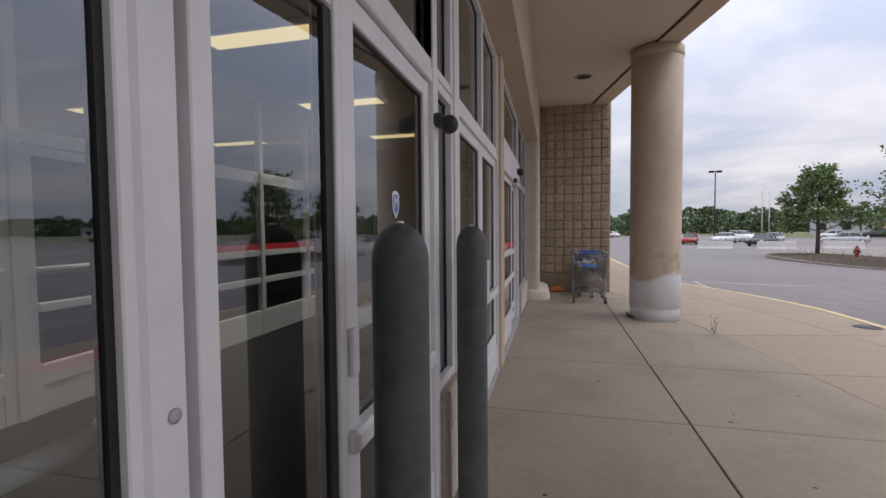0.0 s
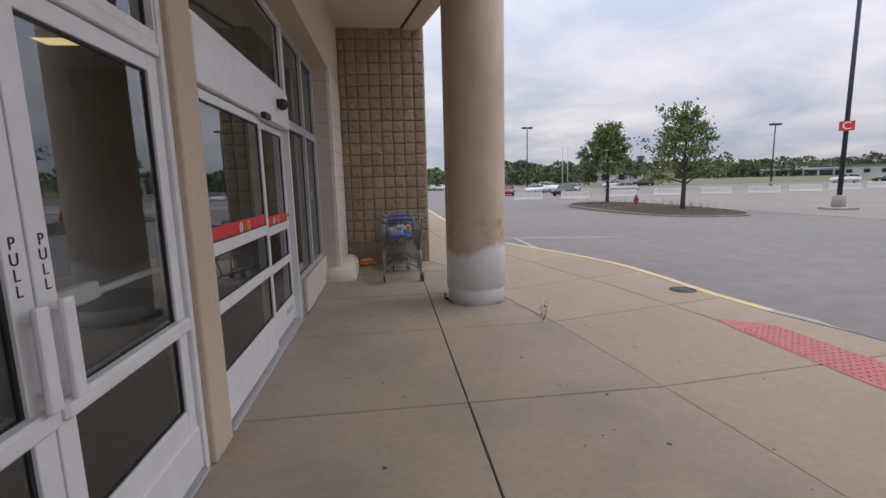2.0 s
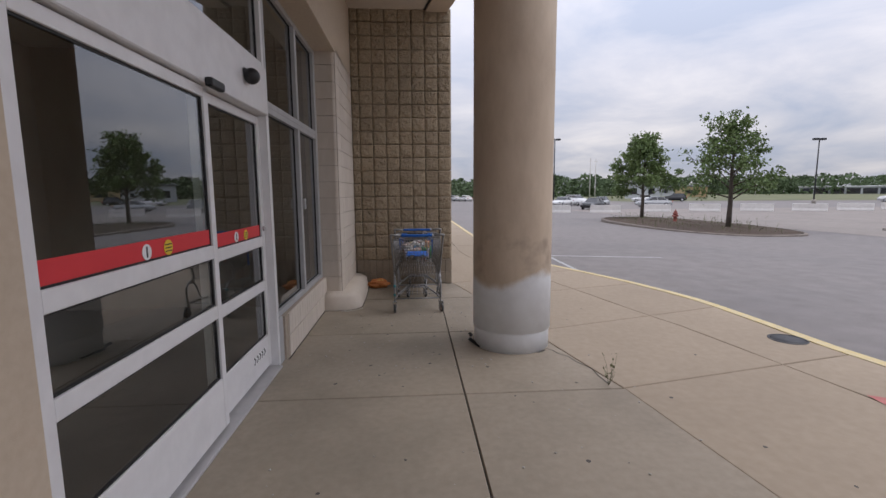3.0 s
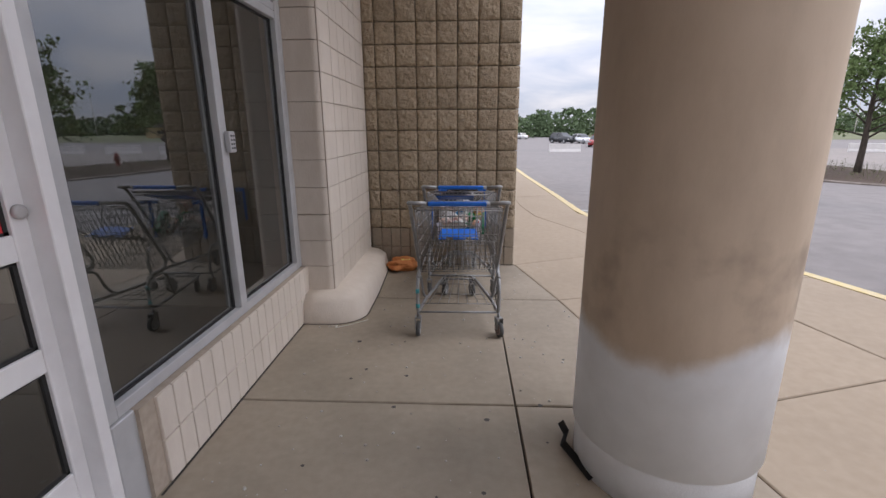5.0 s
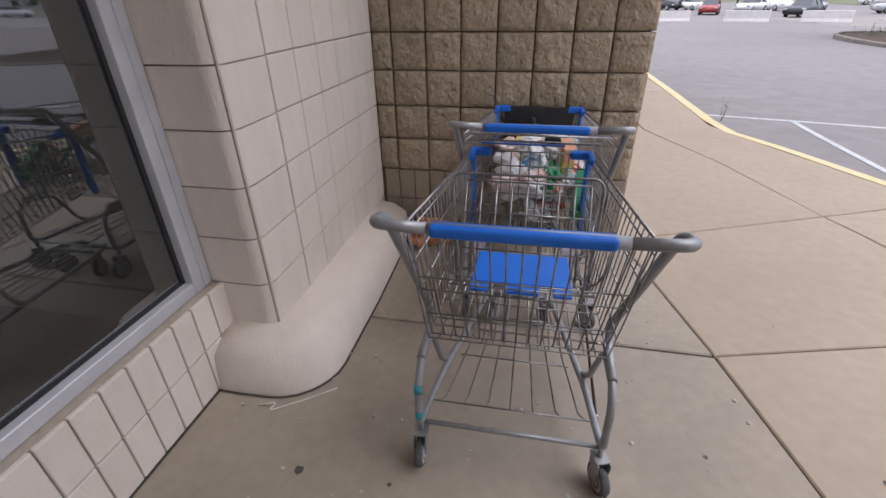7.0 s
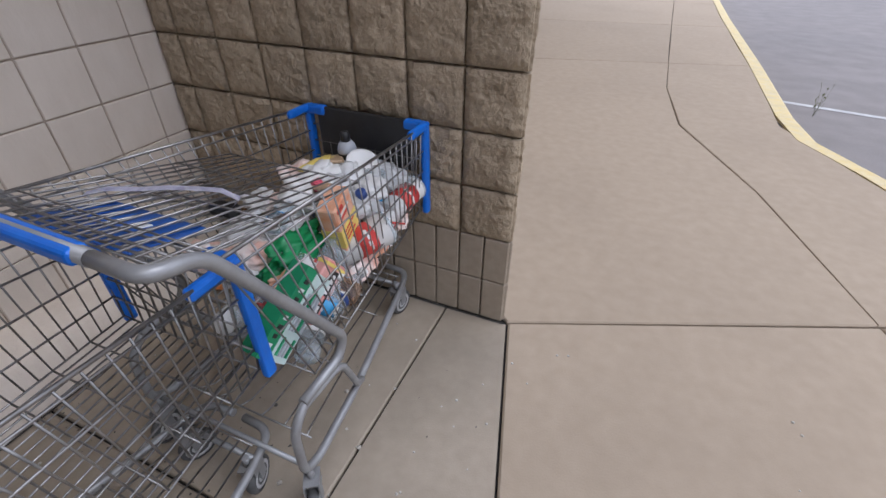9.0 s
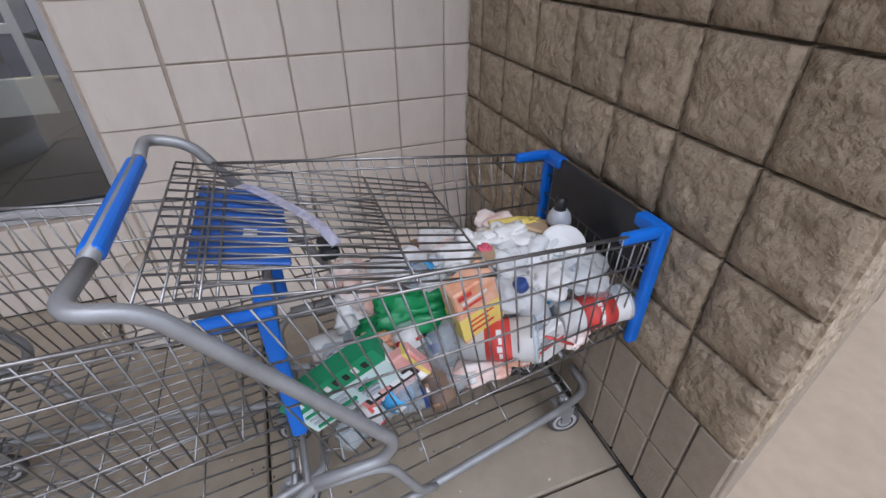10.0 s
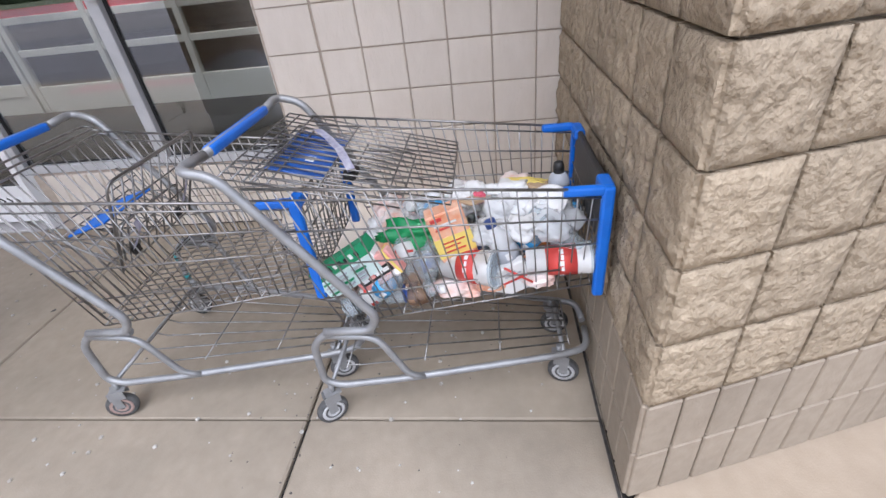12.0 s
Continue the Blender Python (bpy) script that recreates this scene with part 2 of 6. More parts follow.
def add_tube(bm, pts, r, sides=6, r2=None, cap=True):
    """A round tube along a line of points, tapering from r to r2."""
    pts = [Vector(p) for p in pts]
    r2 = r if r2 is None else r2
    rings, side = [], None
    for k, p in enumerate(pts):
        d = (pts[min(k + 1, len(pts) - 1)] - pts[max(k - 1, 0)]).normalized()
        if side is None:
            side = d.orthogonal().normalized()
        else:
            side = (side - d * side.dot(d))
            side = side.normalized() if side.length > 1e-5 else d.orthogonal().normalized()
        up = d.cross(side)
        q = r + (r2 - r) * k / max(1, len(pts) - 1)
        rings.append([bm.verts.new(p + (side * math.cos(a) + up * math.sin(a)) * q) for a in (2 * math.pi * j / sides for j in range(sides))])
    for a, b in zip(rings, rings[1:]):
        for j in range(sides):
            f = bm.faces.new((a[j], a[(j + 1) % sides], b[(j + 1) % sides], b[j]))
            f.smooth = True
    if cap:
        bm.faces.new(rings[0][::-1])
        bm.faces.new(rings[-1])
    return bm


def tube(pts, r, sides=6, r2=None):
    return add_tube(bmesh.new(), pts, r, sides, r2)


def bent(pts, radius, n=5):
    """The line of points with its corners rounded."""
    pts = [Vector(p) for p in pts]
    out = [pts[0]]
    for a, b, c in zip(pts, pts[1:], pts[2:]):
        d = min(radius, (a - b).length * 0.45, (c - b).length * 0.45)
        s, e = b + (a - b).normalized() * d, b + (c - b).normalized() * d
        for k in range(n + 1):
            u = k / n
            out.append(s * (1 - u) ** 2 + b * 2 * u * (1 - u) + e * u ** 2)
    return out + [pts[-1]]


def add_lathe(bm, prof, sides=24, centre=(0, 0), smooth=True, m=None):
    """A body turned about an upright axis from (radius, height) pairs."""
    rings = []
    for r, z in prof:
        ring = []
        for j in range(sides):
            a = 2 * math.pi * j / sides
            v = Vector((centre[0] + r * math.cos(a), centre[1] + r * math.sin(a), z))
            ring.append(bm.verts.new(m @ v if m else v))
        rings.append(ring)
    for a, b in zip(rings, rings[1:]):
        for j in range(sides):
            f = bm.faces.new((a[j], a[(j + 1) % sides], b[(j + 1) % sides], b[j]))
            f.smooth = smooth
    bm.faces.new(rings[0][::-1])
    bm.faces.new(rings[-1])
    return bm


def lathe(prof, sides=24, centre=(0, 0), smooth=True):
    return add_lathe(bmesh.new(), prof, sides, centre, smooth)


def mesh_of(bm, name, material):
    bmesh.ops.recalc_face_normals(bm, faces=bm.faces)
    me = bpy.data.meshes.new(name)
    bm.to_mesh(me)
    bm.free()
    me.materials.append(material)
    return me


def part(name, bm, material, parent, label=""):
    ob = new(name, mesh_of(bm, name, material))
    ob.parent = parent
    return tagged(ob, label)


def thing(name, bm, material, label, category, group="", kind=""):
    return tagged(new(name, mesh_of(bm, name, material)), label, category, group, kind)


def empty(name, at, label, category, group="", kind=""):
    ob = new(name)
    ob.empty_display_size = 0.1
    ob.matrix_basis = at if isinstance(at, Matrix) else Matrix.Translation(at)
    return tagged(ob, label, category, group, kind)


def lerp(table, v):
    """The value at v of a table of (v, value) pairs, in falling or rising order of v."""
    t = sorted(table)
    if v <= t[0][0]:
        return t[0][1]
    for (a, p), (b, q) in zip(t, t[1:]):
        if v <= b:
            return p + (q - p) * (v - a) / (b - a)
    return t[-1][1]


def ground_z(x, y):
    return -0.15 - 0.014 * min(max(math.hypot(x - 2, y + 6) - 5, 0), 45)


COURSE = 0.203
SOFFIT_Z = 4.24
# ---- plan curves: x against y of the slab edge, the apron's middle joint and the kerb ----
EDGE_X = [(-16, 3.7), (-9, 3.28), (-7.18, 3.16), (-5.7, 2.975), (-4.1, 2.75), (-2.6, 2.41), (-1.04, 2.075), (0, 1.81)]
MID_X = [(-16, 5.0), (-7, 4.75), (-4.6, 4.46), (-2.66, 4.13), (-2.08, 3.96), (-0.89, 3.68), (0.2, 3.41), (0.64, 3.25), (1.58, 3.0), (3.1, 2.37), (3.6, 2.34), (7, 2.32), (60, 2.2)]
KERB_X = [(-60, 6.6), (-20, 6.4), (-9, 5.85), (-6.1, 5.66), (-5.3, 5.58), (-4.8, 5.48), (-4.2, 5.32), (-3.4, 5.22), (-2.5, 5.20), (-1.6, 5.16), (-1.1, 5.06), (-0.15, 4.79), (0.65, 4.47), (1.6, 4.06), (2.24, 3.80), (2.85, 3.48), (3.1, 3.41), (5.5, 3.39), (9.3, 3.30), (16.4, 3.25), (60, 3.2)]
# how far a joint across the apron drifts along the walk for each metre outwards
DRIFT = [(-9, 0.0), (-7.2, 0.03), (-5.7, 0.1), (-4.1, 0.22), (-2.6, 0.31), (-1.04, 0.27), (0, 0.42), (4, 0.3), (12, 0.0)]

# ---- ground, road and walk ----
def make_ground():
    bm = bmesh.new()
    xs = [-400, -60, -20, 0, 3, 5, 8, 12, 16, 20, 26, 34, 44, 56, 80, 140, 400, 1500, 3000]
    ys = [-2000, -400, -100, -40, -20, -12, -6, 0, 6, 12, 18, 26, 36, 48, 64, 100, 200, 500, 1500, 3000]
    vs = {(i, j): bm.verts.new((x, y, ground_z(x, y))) for i, x in enumerate(xs) for j, y in enumerate(ys)}
    for i in range(len(xs) - 1):
        for j in range(len(ys) - 1):
            bm.faces.new((vs[i, j], vs[i + 1, j], vs[i + 1, j + 1], vs[i, j + 1]))
    thing("ground", bm, ROAD, "worn grey asphalt of road and car park", "ground", kind="structure")


make_ground()
LOT = mat("worn_pale_lot", (0.225, 0.197, 0.178), (0.285, 0.252, 0.228), 2, 0.92, bump=0.4, bscale=90, stain=0.5, stain_scale=0.15, stain_color=(0.17, 0.155, 0.145))


def make_lot():
    bm = bmesh.new()
    xs, ys = [20, 26, 34, 44, 56, 80], [-40, -20, -12, -6, 0, 6, 12, 18, 26, 36, 48]
    vs = {(i, j): bm.verts.new((x, y, ground_z(x, y) + 0.008)) for i, x in enumerate(xs) for j, y in enumerate(ys)}
    for i in range(len(xs) - 1):
        for j in range(len(ys) - 1):
            bm.faces.new((vs[i, j], vs[i + 1, j], vs[i + 1, j + 1], vs[i, j + 1]))
    thing("car_park", bm, LOT, "worn pale tan car park surface past the island", "car park", kind="structure")


make_lot()


def quad_slab(name, corners, material, parent, top=0.0, depth=0.14, gap=0.007):
    """A slab of concrete with a slightly rounded rim between four or more plan corners."""
    c = sum((Vector(p) for p in corners), Vector((0, 0))) / len(corners)
    inner = [Vector(p) + (c - Vector(p)).normalized() * gap for p in corners]
    rim = [p + (c - p).normalized() * 0.008 for p in inner]
    bm = bmesh.new()
    a = [bm.verts.new((p.x, p.y, top - depth)) for p in inner]
    b = [bm.verts.new((p.x, p.y, top - 0.006)) for p in inner]
    d = [bm.verts.new((p.x, p.y, top)) for p in rim]
    n = len(a)
    for lo, hi in ((a, b), (b, d)):
        for k in range(n):
            bm.faces.new((lo[k], lo[(k + 1) % n], hi[(k + 1) % n], hi[k]))
    bm.faces.new(d)
    return part(name, bm, material, parent)


def make_walk():
    bed = bmesh.new()
    ys = [-60, -20, -9, -6.1, -4.14, -2.5, -1.2, 0, 0.8, 1.6, 2.4, 3.2, 5.7, 14, 60]
    prev = None
    for y in ys:
        row = [bed.verts.new((x, y, -0.02)) for x in (-0.2 if y <= 0 else -2.5, lerp(KERB_X, y) - 0.12)]
        if prev:
            bed.faces.new((prev[0], prev[1], row[1], row[0]))
        prev = row
    walk_bed = thing("pavement", bed, JOINT, "concrete pavement slabs with dark filled joints", "pavement", kind="structure")
    cuts = [-16.6, -15.04, -13.48, -11.92, -10.36, -8.74, -7.18, -5.70, -4.10, -2.60, -1.04, 0.0]
    for a, b in zip(cuts, cuts[1:]):
        quad_slab("slab", [(0.0, a), (1.54, a), (1.54, b), (0.0, b)], WALK, walk_bed)
        ea, eb = lerp(EDGE_X, a), lerp(EDGE_X, b)
        shut = 0.012 if b < -4 else 0.0
        quad_slab("slab", [(1.54, a), (ea + shut, a), (eb + shut, b), (1.54, b)], WALK, walk_bed)
    # the apron: an inner and an outer band of panels, cut square to the kerb
    turns = [-18, -14, -10.3, -8.74, -7.18, -5.7, -4.1, -2.66, -1.04, 0.0, 4.5, 7.5, 11, 16, 24, 40]

    def across(a, table, inset=0.0):
        """Where the joint that leaves the slab edge at y = a meets a curve."""
        x0, y = lerp(EDGE_X, a) if a <= 0 else 1.50 - 0.306 * min(a, 12), a
        for _ in range(12):
            y = a + lerp(DRIFT, a) * (lerp(table, y) - inset - x0)
        return lerp(table, y) - inset, y

    for a, b in zip(turns, turns[1:]):
        ia = lerp(EDGE_X, a) if a <= 0 else 1.50 - 0.306 * min(a, 12)
        ib = lerp(EDGE_X, b) if b <= 0 else 1.50 - 0.306 * min(b, 12)
        (ma, ya), (mb, yb) = across(a, MID_X), across(b, MID_X)
        (_, ka), (_, kb) = across(a, KERB_X, 0.155), across(b, KERB_X, 0.155)
        run = [ya + (yb - ya) * k / 4 for k in range(5)]
        inner = [(lerp(MID_X, y), y) for y in run]
        head = [(1.45, 0.35), (ia, a)] if a == 0 else [(ia, a)]  # the first panel runs in under the wall
        quad_slab("slab", head + inner + [(ib, b)], APRON, walk_bed, gap=0.007)
        steps = [ka + (kb - ka) * k / 6 for k in range(7)]
        quad_slab("slab", inner[::-1] + [(lerp(KERB_X, y) - 0.155, y) for y in steps], APRON, walk_bed, gap=0.007)


make_walk()


def make_kerb():
    """A cast kerb with a rounded nose, painted yellow in front of the wall, plain by the ramp."""
    prof = [(-0.15, -0.3), (-0.15, 0.003), (-0.03, 0.003), (-0.008, -0.008), (0.0, -0.03), (0.02, -0.3)]
    for name, y0, y1, mt, lab in (("kerb", -60, -4.2, KERBGREY, "plain grey concrete kerb by the ramp"), ("kerb", -4.2, 40, YELLOW, "worn yellow painted concrete kerb")):
        bm, prev = bmesh.new(), None
        n = 60
        for k in range(n + 1):
            y = y0 + (y1 - y0) * ((k / n) ** 2 if y1 > 0 else 1 - (1 - k / n) ** 2)
            x = lerp(KERB_X, y)
            drop = 0.11 * min(1, max(0, (-4.6 - y) / 0.6))
            row = [bm.verts.new((x + dx, y, z if z < -0.1 or dx < -0.05 else z - drop)) for dx, z in prof]
            if prev:
                for i in range(len(prof) - 1):
                    bm.faces.new((prev[i], prev[i + 1], row[i + 1], row[i]))
            prev = row
        thing(name, bm, mt, lab, "kerb", kind="structure")


make_kerb()

# ---- brown split-face wall ----
def rough_block(w, h, seed, depth=0.021, soft=False):
    """One split-face square: chamfered sides and a broken, uneven front. Local x along the wall, -y out of it."""
    rnd = random.Random(seed)
    n = 9
    off = Vector((seed * 2.3, seed * 4.1, 0))
    bm = bmesh.new()
    g = [[None] * n for _ in range(n)]
    for i in range(n):
        for j in range(n):
            edge = i in (0, n - 1) or j in (0, n - 1)
            u, v = i / (n - 1), j / (n - 1)
            ring = i in (1, n - 2) or j in (1, n - 2)
            out = 0.006 if edge else depth * (0.75 + 0.62 * noise.noise(Vector((u * 2.4, v * 3.2, 0)) + off) + rnd.uniform(-0.22, 0.22)) * (0.8 if ring else 1)
            g[i][j] = bm.verts.new(((u - 0.5) * w + (0 if edge else rnd.uniform(-0.007, 0.007)), -out, (v - 0.5) * h + (0 if edge else rnd.uniform(-0.007, 0.007))))
    for i in range(n - 1):
        for j in range(n - 1):
            a, b, c, d = g[i][j], g[i + 1][j], g[i + 1][j + 1], g[i][j + 1]
            if rnd.random() < 0.5:
                pair = bm.faces.new((a, b, c)), bm.faces.new((a, c, d))
            else:
                pair = bm.faces.new((a, b, d)), bm.faces.new((b, c, d))
            pair[0].smooth = pair[1].smooth = soft
    rim = [g[i][0] for i in range(n)] + [g[n - 1][j] for j in range(1, n)] + [g[i][n - 1] for i in range(n - 2, -1, -1)] + [g[0][j] for j in range(n - 2, 0, -1)]
    corners = [g[0][0], g[n - 1][0], g[n - 1][n - 1], g[0][n - 1]]
    back = {v: bm.verts.new((v.co.x * 1.02, 0.02, v.co.z * 1.02)) for v in corners}
    for k in range(4):
        a, b = corners[k], corners[(k + 1) % 4]
        i0, i1 = rim.index(a), rim.index(b)
        run = rim[i0:i1 + 1] if i1 > i0 else rim[i0:] + [rim[0]]
        bm.faces.new(run + [back[b], back[a]])
    return bm


def smooth_block(w, h, depth=0.012):
    return box((-w / 2, -depth, -h / 2), (w / 2, 0.02, h / 2), 0.004)


def place(name, me, m, parent):
    ob = new(name, me)
    ob.parent = parent
    ob.matrix_basis = m
    return ob


BROWN_X0, BROWN_X1 = 0.25, 1.79
GAP = 0.009
SPLAY = 17.5  # degrees by which the outer side turns away from square


def make_brown_wall():
    bm = bmesh.new()
    c, q = math.cos(radians(SPLAY)), math.sin(radians(SPLAY))
    plan = [(BROWN_X0 - 0.05, 0.016), (BROWN_X1 - 0.018, 0.016), (BROWN_X1 - 0.018 - 14 * q, 14 * c), (BROWN_X0 - 6, 14 * c), (BROWN_X0 - 6, 0.016)]
    lo, hi = [bm.verts.new((*p, -0.1)) for p in plan], [bm.verts.new((*p, SOFFIT_Z + 1.4)) for p in plan]
    for k in range(len(plan)):
        bm.faces.new((lo[k], lo[(k + 1) % len(plan)], hi[(k + 1) % len(plan)], hi[k]))
    bm.faces.new(lo[::-1]), bm.faces.new(hi)
    side = pose(BROWN_X1, 0, 0, 0, 0, 90 + SPLAY)
    wall = thing("wall_end", bm, BROWNMORTAR, "brown split-face concrete block wall with scored squares", "wall", kind="structure")
    sq = [mesh_of(rough_block(COURSE - GAP, COURSE - GAP, 10 + k, 0.019, True), "split_block", SPLIT) for k in range(8)]
    sq_side = [mesh_of(rough_block(COURSE - GAP, COURSE - GAP, 50 + k, 0.016, True), "split_block", SPLIT) for k in range(8)]
    half = [mesh_of(rough_block(0.118 - GAP, COURSE - GAP, 30 + k, 0.021, True), "split_half", SPLIT) for k in range(3)]
    low = mesh_of(smooth_block(COURSE / 2 - 0.006, COURSE - 0.006), "scored_block", SMOOTHBROWN)
    rnd = random.Random(5)
    rows = int(SOFFIT_Z / COURSE)
    # front, facing the walk: squares counted from the outer corner
    for r in range(rows + 1):
        z = COURSE * (r + 0.5)
        if r < 2:
            for c in range(15):
                place("block", low, pose(BROWN_X1 - COURSE / 2 * (c + 0.5), 0.004, z), wall)
            continue
        for c in range(8):
            x = BROWN_X1 - COURSE * (c + 0.5)
            if c == 7:
                place("block", rnd.choice(half), pose(BROWN_X0 + 0.0595, 0, z), wall)
            else:
                place("block", rnd.choice(sq), pose(x, 0, z, 0, 0, 0), wall)
    # outer side, facing the road
    for r in range(8):
        z = COURSE * (r + 0.5)
        if r < 2:
            for c in range(16):
                place("block", low, side @ pose(COURSE / 2 * (c + 0.5), 0.004, z), wall)
            continue
        for c in range(8):
            place("block", rnd.choice(sq_side), side @ pose(COURSE * (c + 0.5), 0, z), wall)
    rest, beyond = bmesh.new(), bmesh.new()
    for r in range(8, rows + 1):
        for c in range(8):
            add_box(rest, (COURSE * c + 0.005, -0.008, COURSE * r + 0.005), (COURSE * (c + 1) - 0.005, 0.03, COURSE * (r + 1) - 0.005))
    bmesh.ops.transform(rest, matrix=side, verts=rest.verts)
    for r in range(rows + 1):
        for c in range(8, 40):
            add_box(beyond, (COURSE * c + 0.005, -0.012, COURSE * r + 0.005), (COURSE * (c + 1) - 0.005, 0.03, COURSE * (r + 1) - 0.005))
    bmesh.ops.transform(beyond, matrix=side, verts=beyond.verts)
    past = part("block_rows", beyond, SPLIT, wall, "split-face blocks farther along the side")
    past["kind"] = "stuff"
    far = part("block_rows", rest, SPLIT, wall, "upper rows of split-face blocks")
    far["kind"] = "stuff"


make_brown_wall()

# ---- cream block return and the storefront's sill walls ----
PIL_X, PIL_Y = 0.25, -1.425


def make_cream_wall():
    wall = thing("wall_return", box((-0.16, PIL_Y + 0.02, -0.05), (PIL_X - 0.008, 0.012, 3.2)), CREAMMORTAR, "cream painted block return wall with thin joints", "wall", kind="structure")
    sq = mesh_of(box((-0.018, -COURSE / 2 + 0.003, -COURSE / 2 + 0.003), (0.0, COURSE / 2 - 0.003, COURSE / 2 - 0.003), 0.003), "cream_block", CREAM)
    narrow = mesh_of(box((-0.018, -0.0555, -COURSE / 2 + 0.003), (0.0, 0.0575, COURSE / 2 - 0.003), 0.003), "cream_half", CREAM)
    bm = bmesh.new()
    # bullnosed corner block
    y1, r, lo, hi = -1.140, 0.06, -COURSE / 2 + 0.003, COURSE / 2 - 0.003
    plan = [(PIL_X - 0.02, y1), (PIL_X, y1)]
    plan += [(PIL_X - r + r * math.cos(a), PIL_Y + r - r * math.sin(a)) for a in (math.pi / 2 * k / 12 for k in range(13))]
    plan += [(-0.02, PIL_Y), (-0.02, PIL_Y + 0.03), (PIL_X - 0.02, PIL_Y + 0.08)]
    bot, top = [bm.verts.new((x, y, lo)) for x, y in plan], [bm.verts.new((x, y, hi)) for x, y in plan]
    n = len(plan)
    for k in range(n):
        f = bm.faces.new((bot[k], bot[(k + 1) % n], top[(k + 1) % n], top[k]))
    bm.faces.new(bot[::-1]), bm.faces.new(top)
    corner = mesh_of(bm, "bullnose_block", CREAM)
    for r_ in range(16):
        z = COURSE * (r_ + 0.5)
        place("block", corner, pose(0, 0, z), wall)
        place("block", narrow, pose(PIL_X, -0.0575, z), wall)
        for c in range(5):
            place("block", sq, pose(PIL_X, -0.115 - COURSE * (c + 0.5), z), wall)
    # upper wall over the openings, flush with the return
    thing("wall_header", box((-0.16, -26, 3.2), (PIL_X, 0.0, SOFFIT_Z + 1.2), 0.006), STUCCO, "beige stucco header wall above the storefront", "wall", kind="structure")
    thing("wall_far", box((-0.16, -26, -0.1), (PIL_X, -13.2, 3.2)), STUCCO, "beige stucco wall past the doors", "wall", kind="structure")
    # concrete guard at the foot of the return: canted top, rounded nose
    bm = bmesh.new()
    foot = [(0.02, -1.61), (0.26, -1.60)] + [(0.26 + 0.23 * math.sin(a), -1.37 - 0.23 * math.cos(a)) for a in (math.pi / 2 * k / 7 for k in range(1, 8))] + [(0.49, -0.9), (0.47, -0.4), (0.45, -0.1)]
    head = [(0.02, PIL_Y - 0.004), (0.2, PIL_Y - 0.004)] + [(0.2 + 0.055 * math.sin(a), -1.35 - 0.055 * math.cos(a)) for a in (math.pi / 2 * k / 7 for k in range(1, 8))] + [(0.256, -0.9), (0.256, -0.4), (0.256, -0.1)]
    rings = []
    for k, (f, h) in enumerate(zip(foot, head)):
        f, h = Vector((*f, 0)), Vector((*h, 0.215))
        mid = f.lerp(h, 0.13) + Vector((0, 0, 0.125))
        hi_ = f.lerp(h, 0.55) + Vector((0, 0, 0.085))
        rings.append([bm.verts.new(p) for p in (f, mid, hi_, h, Vector((h.x - 0.03, h.y + (0.03 if k < 2 else 0), 0.215)))])
    for a, b in zip(rings, rings[1:]):
        for k in range(4):
            q = bm.faces.new((a[k], b[k], b[k + 1], a[k + 1]))
            q.smooth = k < 3
    bm.faces.new(rings[-1])
    bm.faces.new(rings[0][::-1])
    thing("concrete_guard", bm, CREAM, "cream painted concrete guard with rounded nose at the wall foot", "guard", kind="structure")


make_cream_wall()


def sill_wall(y0, y1, top, label, first=0.036):
    wall = thing("wall_sill", box((-0.14, y0, -0.05), (0.030, y1, top - 0.002)), CREAMMORTAR, label, "wall", kind="structure")
    tile = mesh_of(box((-0.01, -0.0498 + 0.003, -COURSE / 2 + 0.003), (0.012, 0.0498 - 0.003, COURSE / 2 - 0.003), 0.003), "sill_tile", CREAM)
    n = int((y1 - y0 - first + 0.05) / 0.0995)
    for c in range(n):
        for r in range(round(top / COURSE)):
            place("tile", tile, pose(0.032, y1 - first - 0.0995 * c, COURSE * (r + 0.5)), wall)


sill_wall(-3.29, -1.428, 0.406, "cream scored block wall under the windows")
sill_wall(-8.60, -8.21, 0.609, "cream scored block wall under a narrow sidelight", 0.052)
for a, b in ((-6.15, -5.88),):
    thing("wall_pier", box((-0.14, a, 0.0), (0.045, b, 3.2), 0.008), STUCCO, "cream painted pier between the doors", "wall", kind="structure")

# ---- storefront glazing ----
def bar(parent, name, y0, y1, z0, z1, x0=-0.075, x1=0.0, material=None, bevel=0.003):
    return part(name, box((x0, y0, z0), (x1, y1, z1), bevel), material or ALU, parent)


def outer_face(p):
    """Only the outer face of a pane reflects; its back and rim are clear."""
    p.visible_shadow = False
    p.data.materials.append(CLEARBACK)
    for f in p.data.polygons:
        f.material_index = 0 if f.normal.x > 0.9 else 1


def glass(parent, y0, y1, z0, z1, x=-0.045):
    p = part("pane", box((x - 0.004, y0, z0), (x + 0.004, y1, z1)), GLASS, parent)
    outer_face(p)
    for ya, yb, za, zb in ((y0 - 0.001, y0 + 0.014, z0, z1), (y1 - 0.014, y1 + 0.001, z0, z1), (y0, y1, z0 - 0.001, z0 + 0.01), (y0, y1, z1 - 0.01, z1 + 0.001)):
        part("gasket", box((x - 0.010, ya, za), (x + 0.010, yb, zb)), GASKET, parent)
    return p


